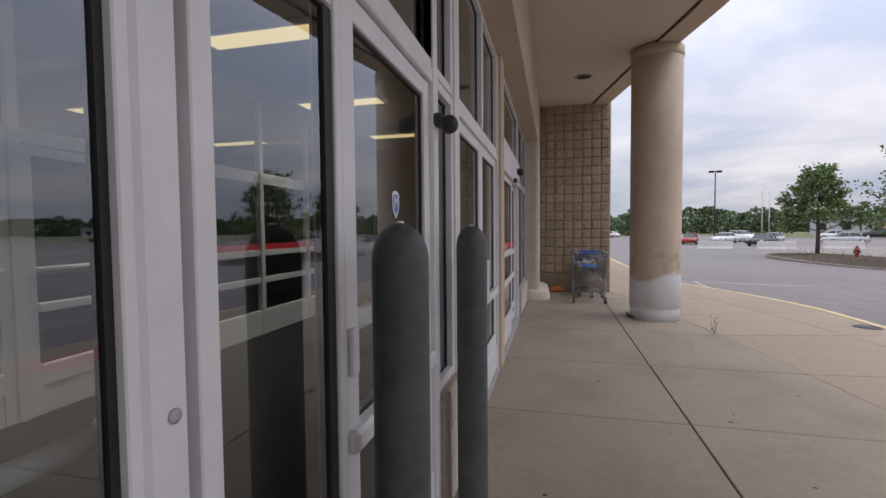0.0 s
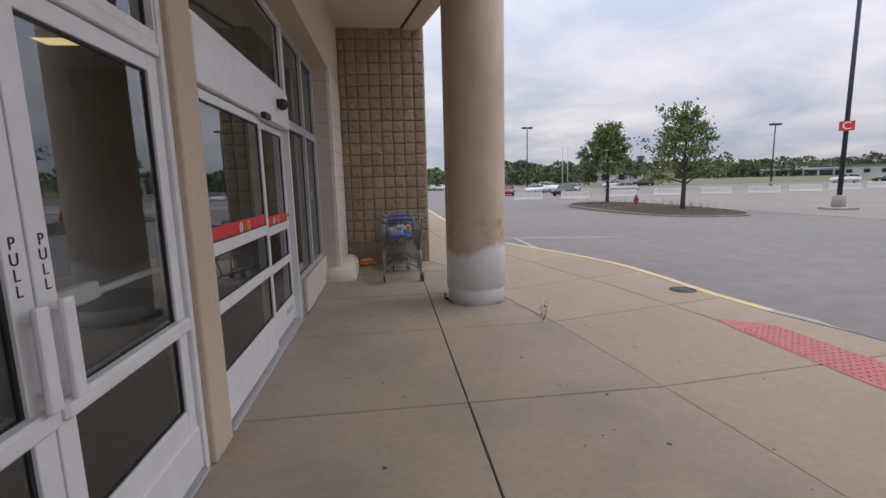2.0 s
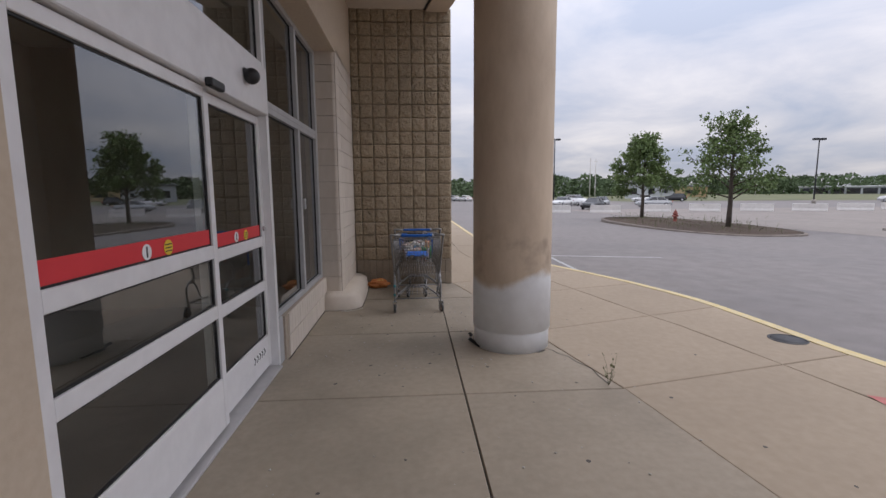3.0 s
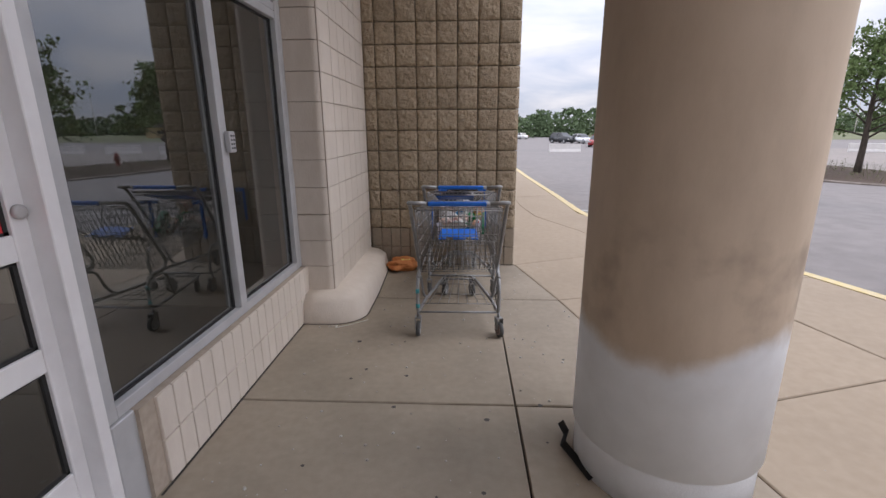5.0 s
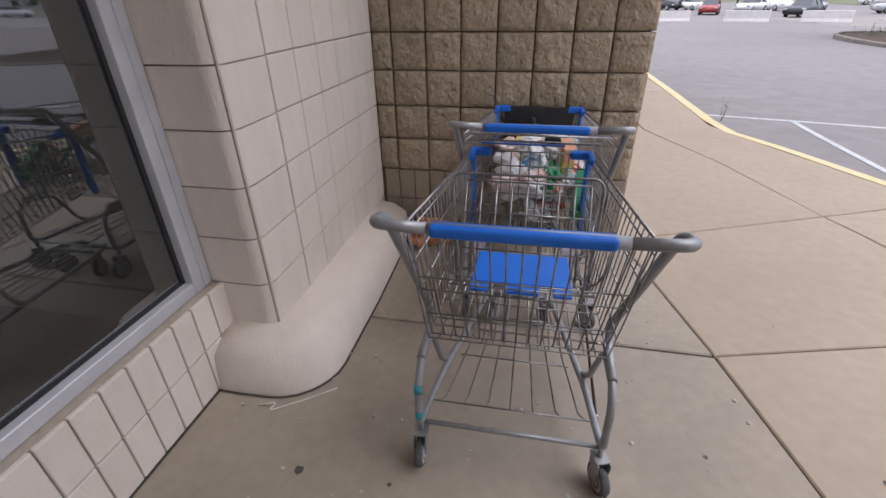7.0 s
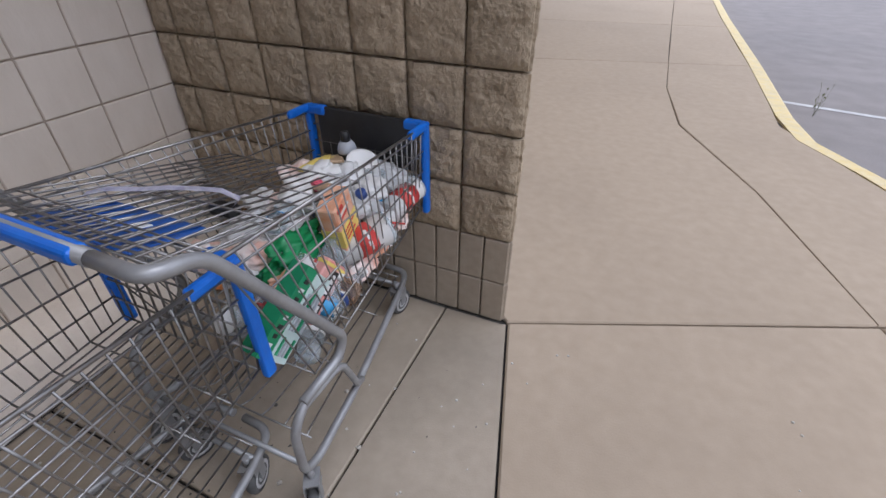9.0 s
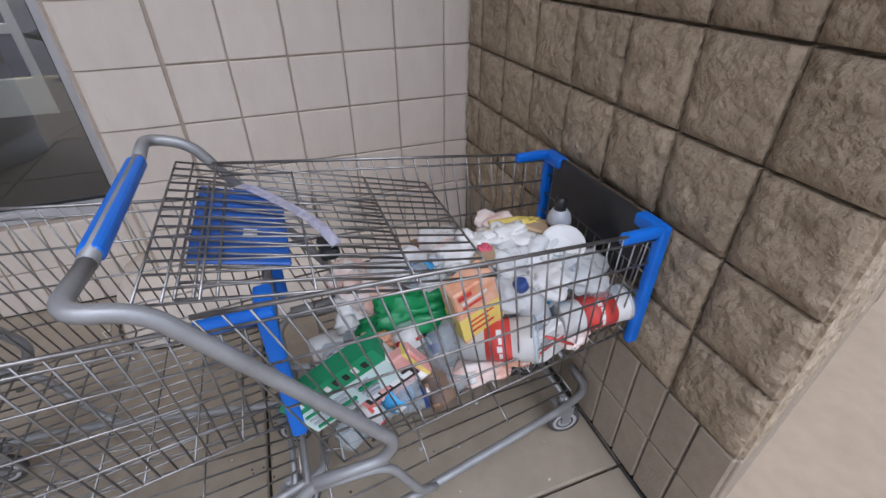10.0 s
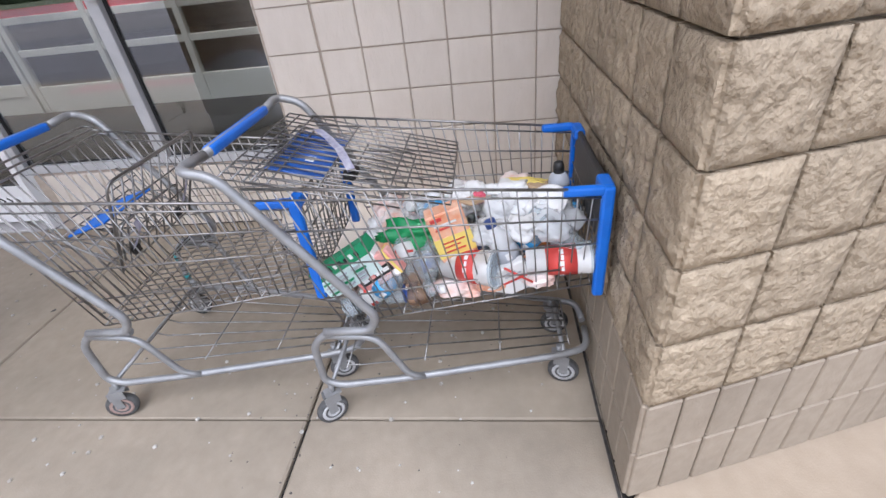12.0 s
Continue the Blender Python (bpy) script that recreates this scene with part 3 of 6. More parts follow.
def window(name, y0, y1, z0, z1, mullions=(), label="fixed window in a pale aluminium frame", w=0.05, mt=None):
    win = empty(name, (0, 0, 0), label, "window", kind="structure")
    bar(win, "window_frame", y0, y0 + w, z0, z1, material=mt)
    bar(win, "window_frame", y1 - w, y1, z0, z1, material=mt)
    bar(win, "window_sill", y0 + w, y1 - w, z0, z0 + w, x1=-0.002, material=mt)
    bar(win, "window_frame", y0 + w, y1 - w, z1 - w, z1, x1=-0.002, material=mt)
    edges = [y0 + w] + [e for m in mullions for e in (m - 0.035, m + 0.035)] + [y1 - w]
    for m in mullions:
        bar(win, "mullion", m - 0.035, m + 0.035, z0 + w, z1 - w, x1=0.004, material=mt)
    for a, b in zip(edges[::2], edges[1::2]):
        glass(win, a, b, z0 + w, z1 - w)
    return win


thing("trim_post", box((-0.085, -1.468, 0.408), (0.0, -1.427, 3.198), 0.003), SILVER, "silver aluminium end post of the storefront", "trim", kind="structure")
window("window_1", -3.40, -1.47, 0.406, 2.19, (-2.365,), "tall two-pane window in a silver aluminium frame", mt=SILVER)
window("window_2", -3.40, -1.47, 2.19, 3.2, (-2.365,), "transom window above the two-pane window", mt=SILVER)
window("window_3", -5.86, -3.405, 2.46, 3.2, (), "wide transom window above the sliding door")
window("window_4", -8.20, -6.155, 2.198, 3.2, (-7.12,), "transom window above the double doors")
window("window_5", -8.60, -8.208, 0.609, 2.19, (), "narrow sidelight over a block sill")
window("window_6", -9.65, -8.208, 2.198, 3.2, (-8.64,), "transom window above the single door")
window("window_7", -13.2, -9.655, 2.40, 3.2, (-11.5,), "transom window above the first sliding door")


def bars_text(body, size, m, material, name, parent):
    cu = bpy.data.curves.new(name, "FONT")
    cu.body, cu.size, cu.extrude, cu.align_x, cu.align_y = body, size, 0.0008, "CENTER", "CENTER"
    ob = new(name, cu)
    dg = bpy.context.evaluated_depsgraph_get()
    me = bpy.data.meshes.new_from_object(ob.evaluated_get(dg))
    bpy.data.objects.remove(ob)
    me.materials.clear()
    me.materials.append(material)
    out = new(name, me)
    out.matrix_basis = m
    out.parent = parent
    return out


FACE_X = pose(0, 0, 0, 90, 0, 90)  # letters that face the walk


def push_door(name, y0, y1, hinge_low, label, pull=True):
    """A swing door leaf: stiles, rails, two panes, an outside mid rail, an inside push bar and a pull."""
    d = empty(name, (0, 0, 0), label, "door", kind="structure")
    s = 0.085
    top, bot, mid = 2.13, 0.39, 0.83
    bar(d, "stile", y0, y0 + s, 0.02, top, -0.06, -0.012)
    bar(d, "stile", y1 - s, y1, 0.02, top, -0.06, -0.012)
    bar(d, "rail", y0 + s, y1 - s, top - 0.075, top, -0.058, -0.014)
    bar(d, "rail", y0 + s, y1 - s, 0.02, bot, -0.058, -0.014)
    glass(d, y0 + s, y1 - s, mid + 0.03, top - 0.075, -0.036)
    glass(d, y0 + s, y1 - s, bot, mid - 0.03, -0.036)
    bar(d, "kick_rail", y0 + 0.004, y1 - 0.004, 0.03, 0.265, -0.055, 0.0, bevel=0.005)
    bar(d, "mid_rail", y0 + 0.005, y1 - 0.005, mid - 0.035, mid + 0.035, -0.05, 0.022, bevel=0.012)
    part("push_bar", tube(bent([(-0.055, y0 + 0.03, 1.12), (-0.12, y0 + 0.05, 1.12), (-0.12, y1 - 0.05, 1.12), (-0.055, y1 - 0.03, 1.12)], 0.04), 0.016, 8), ALU, d, "inner aluminium push bar")
    part("bar_housing", box((-0.13, (y1 - 0.42) if hinge_low else y0 + 0.06, 1.10), (-0.085, y1 - 0.06 if hinge_low else (y0 + 0.42), 1.17), 0.008), ALU, d)
    if pull:
        yp = y1 - 0.05 if hinge_low else y0 + 0.05
        part("pull_handle", box((0.02, yp - 0.028, 0.86), (0.045, yp + 0.028, 1.19), 0.01, 2), ALU, d, "flat aluminium pull handle")
        part("handle_post", box((-0.012, yp - 0.012, 0.90), (0.022, yp + 0.012, 0.92)), ALU, d)
        part("handle_post", box((-0.012, yp - 0.012, 1.13), (0.022, yp + 0.012, 1.15)), ALU, d)
        for k, ch in enumerate("PULL"):
            bars_text(ch, 0.052, pose(-0.0105, yp, 1.375 - 0.047 * k) @ FACE_X, BLACK, "letter", d)
    return d


def jamb(name, y0, y1, z1=3.2, x1=0.012):
    return thing(name, box((-0.085, y0, 0.0), (x1, y1, z1), 0.004), ALU, "pale aluminium storefront post", "trim", kind="structure")


jamb("trim_post", -8.205, -8.08)
jamb("trim_post", -6.195, -6.152)
push_door("door_1", -8.07, -7.135, True, "aluminium glass swing door marked PULL, closed")
push_door("door_2", -7.125, -6.20, False, "second leaf of the glass double door marked PULL, closed")
for y0, y1 in ((-8.08, -6.197), (-9.592, -8.68)):
    thing("trim_head", box((-0.08, y0, 2.135), (0.008, y1, 2.195), 0.004), ALU, "aluminium door head", "trim", kind="structure")
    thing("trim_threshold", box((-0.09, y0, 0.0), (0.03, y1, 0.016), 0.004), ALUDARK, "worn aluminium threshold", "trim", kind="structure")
jamb("trim_post", -8.675, -8.605)
thing("trim_post", box((-0.085, -3.403, 0.0), (0.012, -3.285, 0.404), 0.004), SILVER, "silver aluminium storefront post foot", "trim", kind="structure")
jamb("trim_post", -9.632, -9.594, x1=-0.008)
door_m = push_door("door_3", -9.59, -8.68, False, "single aluminium glass swing door with a shield sticker, closed", pull=False)
part("latch_plate", box((-0.012, -9.575, 1.02), (0.004, -9.53, 1.16), 0.004), WHITE, door_m)


def shield(y, z, s):
    bm = bmesh.new()
    pts = [(-0.5, 0.55), (-0.25, 0.68), (0, 0.72), (0.25, 0.68), (0.5, 0.55), (0.5, 0.0), (0.38, -0.35), (0, -0.72), (-0.38, -0.35), (-0.5, 0.0)]
    a = [bm.verts.new((-0.030, y + p * s, z + q * s)) for p, q in pts]
    b = [bm.verts.new((-0.0285, y + p * s, z + q * s)) for p, q in pts]
    for k in range(len(pts)):
        bm.faces.new((a[k], a[(k + 1) % len(pts)], b[(k + 1) % len(pts)], b[k]))
    bm.faces.new(b), bm.faces.new(a[::-1])
    return bm


sticker = thing("sticker", shield(-9.11, 1.54, 0.075), WHITE, "white and blue shield sticker on the glass door", "sticker")
inner = shield(-9.11, 1.54, 0.055)
bmesh.ops.translate(inner, verts=inner.verts, vec=(0.0016, 0, 0))
part("shield_field", inner, BLUEPRINT, sticker)
bars_text("M", 0.066, pose(-0.0262, -9.11, 1.548) @ FACE_X, WHITE, "letter", sticker)


def slider_panel(d, y0, y1, x, rails=True, band=True, low=0.0):
    s = 0.055
    bar(d, "stile", y0, y0 + s, 0.04, 2.09, x - 0.045, x)
    bar(d, "stile", y1 - s, y1, 0.04, 2.09, x - 0.045, x)
    for z0, z1 in ((0.04, 0.355 - low), (0.735 - low, 0.815 - low), (1.10 - low, 1.18 - low), (2.03, 2.09)) if rails else ((0.04, 0.10), (2.03, 2.09)):
        bar(d, "rail", y0 + s, y1 - s, z0, z1, x - 0.044, x - 0.002)
    for z0, z1 in ((0.355 - low, 0.735 - low), (0.815 - low, 1.10 - low), (1.18 - low, 2.03)) if rails else ((0.10, 2.03),):
        glass(d, y0 + s, y1 - s, z0, z1, x - 0.024)
    if not band:
        return
    part("red_band", box((x - 0.019, y0 + s, 1.18 - low), (x - 0.016, y1 - s, 1.275 - low)), REDSIGN, d, "red warning band")
    c = (y0 + y1) / 2
    bm = bmesh.new()
    add_lathe(bm, [(0.038, 0), (0.038, 0.002)], 20, m=pose(x - 0.015, c + 0.16, 1.225 - low, 0, 90, 0))
    part("warning_disc", bm, SIGNYELLOW, d, "round yellow warning disc")
    for k in range(3):
        part("print_line", box((x - 0.0135, c + 0.13, 1.205 - low + 0.016 * k), (x - 0.0125, c + 0.19, 1.211 - low + 0.016 * k)), BLACK, d)
    bm = bmesh.new()
    add_lathe(bm, [(0.036, 0), (0.036, 0.002)], 20, m=pose(x - 0.015, c - 0.02, 1.225 - low, 0, 90, 0))
    part("arrow_disc", bm, WHITE, d, "white disc with an arrow")
    part("arrow", box((x - 0.0135, c - 0.026, 1.20 - low), (x - 0.0125, c - 0.014, 1.25 - low)), BLACK, d)


def slider(name, y0, y1, split, label, z_head=2.46, band=True):
    d = empty(name, (0, 0, 0), label, "sliding door", kind="structure")
    bar(d, "door_post", y0, y0 + 0.05, 0.0, z_head, -0.1, 0.012)
    bar(d, "door_post", y1 - 0.05, y1, 0.0, z_head, -0.1, 0.012)
    slider_panel(d, y0 + 0.05, split + 0.03, -0.004, True, band)
    slider_panel(d, split - 0.03, y1 - 0.05, -0.052, band, band, 0.045)
    part("operator_box", box((-0.12, y0 + 0.05, 2.10), (0.03, y1 - 0.05, z_head), 0.006), ALU, d, "long aluminium operator box")
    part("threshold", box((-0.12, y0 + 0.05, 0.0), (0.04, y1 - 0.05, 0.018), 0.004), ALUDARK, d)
    bm = box((0.03, split - 0.08, 2.08), (0.075, split + 0.10, 2.13), 0.01, 2)
    part("sensor", bm, BLACK, d, "black motion sensor")
    return d


door_4 = slider("door_4", -5.88, -3.405, -4.50, "automatic glass sliding door with a red warning band, closed")
lock = lathe([(0.022, 0.0), (0.022, 0.012), (0.016, 0.016)], 16)
bmesh.ops.transform(lock, matrix=pose(-0.05, -3.485, 1.20, 0, 90, 0), verts=lock.verts)
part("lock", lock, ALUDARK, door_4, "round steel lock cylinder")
part("chevron_sticker", box((-0.0525, -3.86, 0.17), (-0.0505, -3.58, 0.235)), WHITE, door_4)
for k in range(5):
    for up in (-1, 1):
        bm = box((-0.0506, -0.022, -0.007), (-0.0496, 0.022, 0.007))
        bmesh.ops.transform(bm, matrix=pose(0, -3.84 + 0.055 * k, 0.203 + up * 0.013, up * -38, 0, 0), verts=bm.verts)
        part("chevron", bm, BLACK, door_4)
entry = empty("door_5", (0, 0, 0), "first automatic glass sliding door, closed", "sliding door", kind="structure")
# the wide first leaf: one pane, a broad lock stile and a push bar on the inside
bar(entry, "door_post", -13.2, -13.15, 0.0, 2.4, -0.1, 0.012)
bar(entry, "stile", -13.15, -13.09, 0.04, 2.09, -0.05, -0.005)
bar(entry, "stile", -10.272, -10.248, 0.04, 2.09, -0.05, 0.0)
bar(entry, "lock_stile", -10.247, -10.168, 0.02, 2.10, -0.06, 0.004, bevel=0.008)
bar(entry, "rail", -13.09, -10.272, 2.03, 2.09, -0.048, -0.007)
bar(entry, "rail", -13.09, -10.272, 0.04, 0.36, -0.048, -0.007)
glass(entry, -13.09, -10.272, 0.36, 2.03, -0.026)
part("push_bar", tube([(-0.11, -13.05, 1.135), (-0.11, -10.19, 1.135)], 0.019, 8), ALU, entry, "inner aluminium push bar")
for y in (-13.0, -10.21):
    part("bar_bracket", box((-0.12, y - 0.02, 1.11), (-0.061, y + 0.02, 1.16), 0.004), ALU, entry)
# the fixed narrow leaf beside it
# recessed strip; the groove's shade is put into its darker aluminium
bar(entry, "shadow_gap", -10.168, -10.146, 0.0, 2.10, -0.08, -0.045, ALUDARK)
bar(entry, "stile", -10.145, -10.095, 0.02, 2.10, -0.06, 0.002)
bar(entry, "rail", -10.095, -9.655, 2.03, 2.10, -0.055, -0.004)
bar(entry, "rail", -10.095, -9.655, 0.02, 0.10, -0.055, -0.004)
glass(entry, -10.095, -9.66, 0.10, 2.03, -0.03)
part("gasket", box((-0.05, -9.675, 0.10), (-0.018, -9.634, 2.03)), GASKET, entry)
part("operator_box", box((-0.12, -13.15, 2.10), (0.03, -9.655, 2.40), 0.006), ALU, entry, "long aluminium operator box")
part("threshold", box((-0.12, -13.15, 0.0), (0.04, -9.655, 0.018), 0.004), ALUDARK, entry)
screw = lathe([(0.012, 0.0), (0.012, 0.003), (0.004, 0.004)], 12)
bmesh.ops.transform(screw, matrix=pose(0.004, -10.2, 1.165, 0, 90, 0), verts=screw.verts)
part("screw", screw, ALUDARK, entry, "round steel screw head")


def dome(name, at, r):
    d = empty(name, at, "small black dome camera on the storefront frame", "security camera")
    part("mount", box((-0.05, -0.04, -0.03), (0.0, 0.04, 0.03), 0.008), DARKMETAL, d)
    bm = bmesh.new()
    bmesh.ops.create_uvsphere(bm, u_segments=20, v_segments=12, radius=r)
    bmesh.ops.translate(bm, verts=bm.verts, vec=(0.025, 0, -0.02))
    for f in bm.faces:
        f.smooth = True
    part("dome", bm, BLACK, d)
    return d


dome("dome_camera", (0.05, -3.93, 2.31), 0.055)
dome("dome_camera", (0.05, -8.635, 1.965), 0.045)
chime = thing("door_chime", box((0.005, -2.365, 1.315), (0.035, -2.305, 1.425), 0.006, 2), SILVER, "grey plastic door chime with slots on a mullion", "chime")
for k in range(4):
    for j in range(2):
        part("slot", box((0.0345, -2.356 + 0.024 * j, 1.333 + 0.021 * k), (0.0360, -2.341 + 0.024 * j, 1.343 + 0.021 * k)), BLACK, chime)

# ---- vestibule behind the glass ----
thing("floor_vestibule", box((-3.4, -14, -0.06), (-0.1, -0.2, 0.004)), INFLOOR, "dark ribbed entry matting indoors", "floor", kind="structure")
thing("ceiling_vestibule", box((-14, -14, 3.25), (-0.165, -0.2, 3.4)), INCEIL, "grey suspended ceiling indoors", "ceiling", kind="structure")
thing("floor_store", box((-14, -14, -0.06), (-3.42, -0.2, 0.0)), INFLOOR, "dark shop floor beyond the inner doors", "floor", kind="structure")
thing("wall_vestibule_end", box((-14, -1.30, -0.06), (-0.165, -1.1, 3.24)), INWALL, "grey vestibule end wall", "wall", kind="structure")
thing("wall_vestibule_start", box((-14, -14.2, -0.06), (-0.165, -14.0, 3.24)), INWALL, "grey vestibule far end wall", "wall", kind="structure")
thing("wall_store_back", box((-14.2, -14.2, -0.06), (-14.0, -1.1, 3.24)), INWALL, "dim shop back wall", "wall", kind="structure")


def ceiling_lamp(x, y):
    l = empty("ceiling_light", (x, y, 3.25), "warm fluorescent ceiling panel light, switched on", "ceiling light", "indoor panel lights")
    part("housing", box((-0.62, -0.16, -0.05), (0.62, 0.16, 0.0), 0.008), WHITE, l)
    part("diffuser", box((-0.58, -0.13, -0.056), (0.58, 0.13, -0.049)), TUBE, l, "glowing warm diffuser")
    return l


first = ceiling_lamp(-2.2, -2.7)
for x, y in ((-2.3, -4.95), (-2.0, -7.1), (-2.2, -9.3), (-2.2, -11.6), (-5.6, -2.9), (-5.6, -5.6), (-5.6, -8.4), (-5.6, -11.2)):
    copy_thing(first, Matrix.Translation((x, y, 3.25)))


for y in (-2.7, -4.95, -7.1, -9.3):
    ld = bpy.data.lights.new("panel_lamp", "AREA")
    ld.shape, ld.size, ld.size_y, ld.energy, ld.color = "RECTANGLE", 1.1, 0.25, 9, (1.0, 0.95, 0.86)
    ld.spread = radians(78)
    lo = new("panel_lamp", ld)
    lo.location = (-2.6, y, 3.18)


def inner_front():
    f = empty("inner_storefront", (0, 0, 0), "white aluminium inner doors with red bands across the vestibule", "inner doors", kind="structure")

    def pane(y0, y1, z0, z1):
        outer_face(part("pane", box((-3.412, y0, z0), (-3.406, y1, z1)), CLEARGLASS, f))

    # sliding doors with a red band
    for k in range(3):
        y = -6.5 + 1.2 * k
        part("post", box((-3.45, y, 0), (-3.37, y + 0.08, 3.24), 0.004), ALU, f)
        for z0, z1 in ((0.0, 0.34), (0.72, 0.80), (1.10, 1.18), (2.1, 2.25)):
            part("rail", box((-3.44, y + 0.08, z0), (-3.38, y + 1.2, z1), 0.004), ALU, f)
        part("red_band", box((-3.42, y + 0.08, 1.18), (-3.40, y + 1.2, 1.27)), REDSIGN, f)
        pane(y + 0.08, y + 1.2, 0.34, 3.24)
    # swing doors with a transom over them
    for y in (-11.65, -10.79, -9.93, -9.07, -8.21, -7.35):
        part("post", box((-3.45, y - 0.05, 0), (-3.36, y + 0.03, 3.24), 0.004), ALU, f)
        part("rail", box((-3.44, y + 0.03, 2.13), (-3.37, y + 0.81, 2.25), 0.004), ALU, f)
        for a, b in ((y + 0.035, y + 0.115), (y + 0.725, y + 0.805)):
            part("stile", box((-3.43, a, 0.0), (-3.38, b, 2.125), 0.004), ALU, f)
        for z0, z1, x1 in ((0.0, 0.24, -3.385), (0.24, 0.40, -3.37), (0.82, 0.89, -3.35), (2.05, 2.125, -3.385)):
            part("rail", box((-3.43, y + 0.115, z0), (x1, y + 0.725, z1), 0.006), ALU, f)
        part("push_bar", box((-3.36, y + 0.09, 1.15), (-3.33, y + 0.74, 1.18), 0.008), ALU, f)
        pane(y + 0.115, y + 0.725, 0.40, 2.05)
        pane(y + 0.03, y + 0.81, 2.25, 3.24)
    part("post", box((-3.45, -2.90, 0), (-3.37, -2.82, 3.24), 0.004), ALU, f)


inner_front()
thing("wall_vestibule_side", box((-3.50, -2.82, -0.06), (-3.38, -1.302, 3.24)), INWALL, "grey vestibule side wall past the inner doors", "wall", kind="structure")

# ---- bollards ----
def bollard(x, y, label):
    h, r = 1.462, 0.076
    prof = [(r + 0.004, 0.0), (r + 0.004, 0.02), (r, 0.03), (r, h - 0.10)] + [(r * math.cos(a), h - 0.10 + 0.10 * math.sin(a)) for a in (math.pi / 2 * k / 8 for k in range(1, 8))] + [(0.006, h)]
    b = empty("bollard", (x, y, 0), label, "bollard", "bollards by the doors")
    part("sleeve", lathe(prof, 32), BOLLARD, b)
    part("base_ring", lathe([(r + 0.03, 0.0), (r + 0.03, 0.006), (r + 0.012, 0.016), (r + 0.006, 0.016)], 32), KERBGREY, b)
    part("cap_screw", lathe([(0.012, h - 0.004), (0.012, h + 0.003), (0.006, h + 0.005)], 10), WHITE, b)
    return b


bollard(0.165, -9.62, "dark grey plastic-sleeved bollard with a domed top")
bollard(0.165, -8.55, "dark grey plastic-sleeved bollard, scuffed pale at its foot")

# ---- canopy and column ----
def make_canopy():
    pts = [(-26, 4.6), (-9, 3.45), (-4.3, 2.62), (-3.0, 2.34), (0.0, 1.74)]
    for name, inset, z0, z1, mt, lab, kd in (("ceiling_soffit", 0.36, SOFFIT_Z, SOFFIT_Z + 0.12, SOFFIT, "smooth cream soffit of the entrance canopy", "ceiling"),):
        bm, prev = bmesh.new(), None
        for y, x in pts:
            row = [bm.verts.new(p) for p in ((PIL_X - 0.02, y, z0), (x - inset, y, z0), (x - inset, y, z1), (PIL_X - 0.02, y, z1))]
            if prev:
                for k in range(4):
                    bm.faces.new((prev[k], prev[(k + 1) % 4], row[(k + 1) % 4], row[k]))
            prev = row
        bm.faces.new(prev)
        thing(name, bm, mt, lab, kd, kind="structure")
    bm, prev = bmesh.new(), None
    for y, x in pts:
        row = [bm.verts.new(p) for p in ((x - 0.33, y, SOFFIT_Z - 0.03), (x, y, SOFFIT_Z - 0.03), (x, y, SOFFIT_Z + 1.5), (x - 0.33, y, SOFFIT_Z + 1.5))]
        if prev:
            for k in range(4):
                bm.faces.new((prev[k], prev[(k + 1) % 4], row[(k + 1) % 4], row[k]))
        prev = row
    bm.faces.new(prev)
    thing("canopy_beam", bm, STUCCO, "tan stucco edge beam of the entrance canopy", "beam", kind="structure")
    bm, prev = bmesh.new(), None
    for y, x in pts:
        row = [bm.verts.new(p) for p in ((x - 0.37, y, SOFFIT_Z - 0.001), (x - 0.32, y, SOFFIT_Z - 0.001), (x - 0.32, y, SOFFIT_Z + 0.1), (x - 0.37, y, SOFFIT_Z + 0.1))]
        if prev:
            for k in range(4):
                bm.faces.new((prev[k], prev[(k + 1) % 4], row[(k + 1) % 4], row[k]))
        prev = row
    thing("trim_reveal", bm, DARKMETAL, "dark reveal strip between soffit and beam", "trim", kind="structure")
    thing("roof", box((-14, -26, SOFFIT_Z + 1.5), (1.7, 9, SOFFIT_Z + 1.7)), STUCCO, "flat roof slab of the store", "roof", kind="structure")


make_canopy()
light = empty("downlight", (1.09, -1.94, SOFFIT_Z), "round recessed soffit downlight, off", "downlight")
part("trim_ring", lathe([(0.16, -0.001), (0.165, -0.012), (0.13, -0.016), (0.125, -0.004)], 32), STUCCO, light)
part("baffle", lathe([(0.124, -0.006), (0.124, -0.003), (0.10, -0.002), (0.02, -0.002)], 32), DARKMETAL, light, "dark baffle")


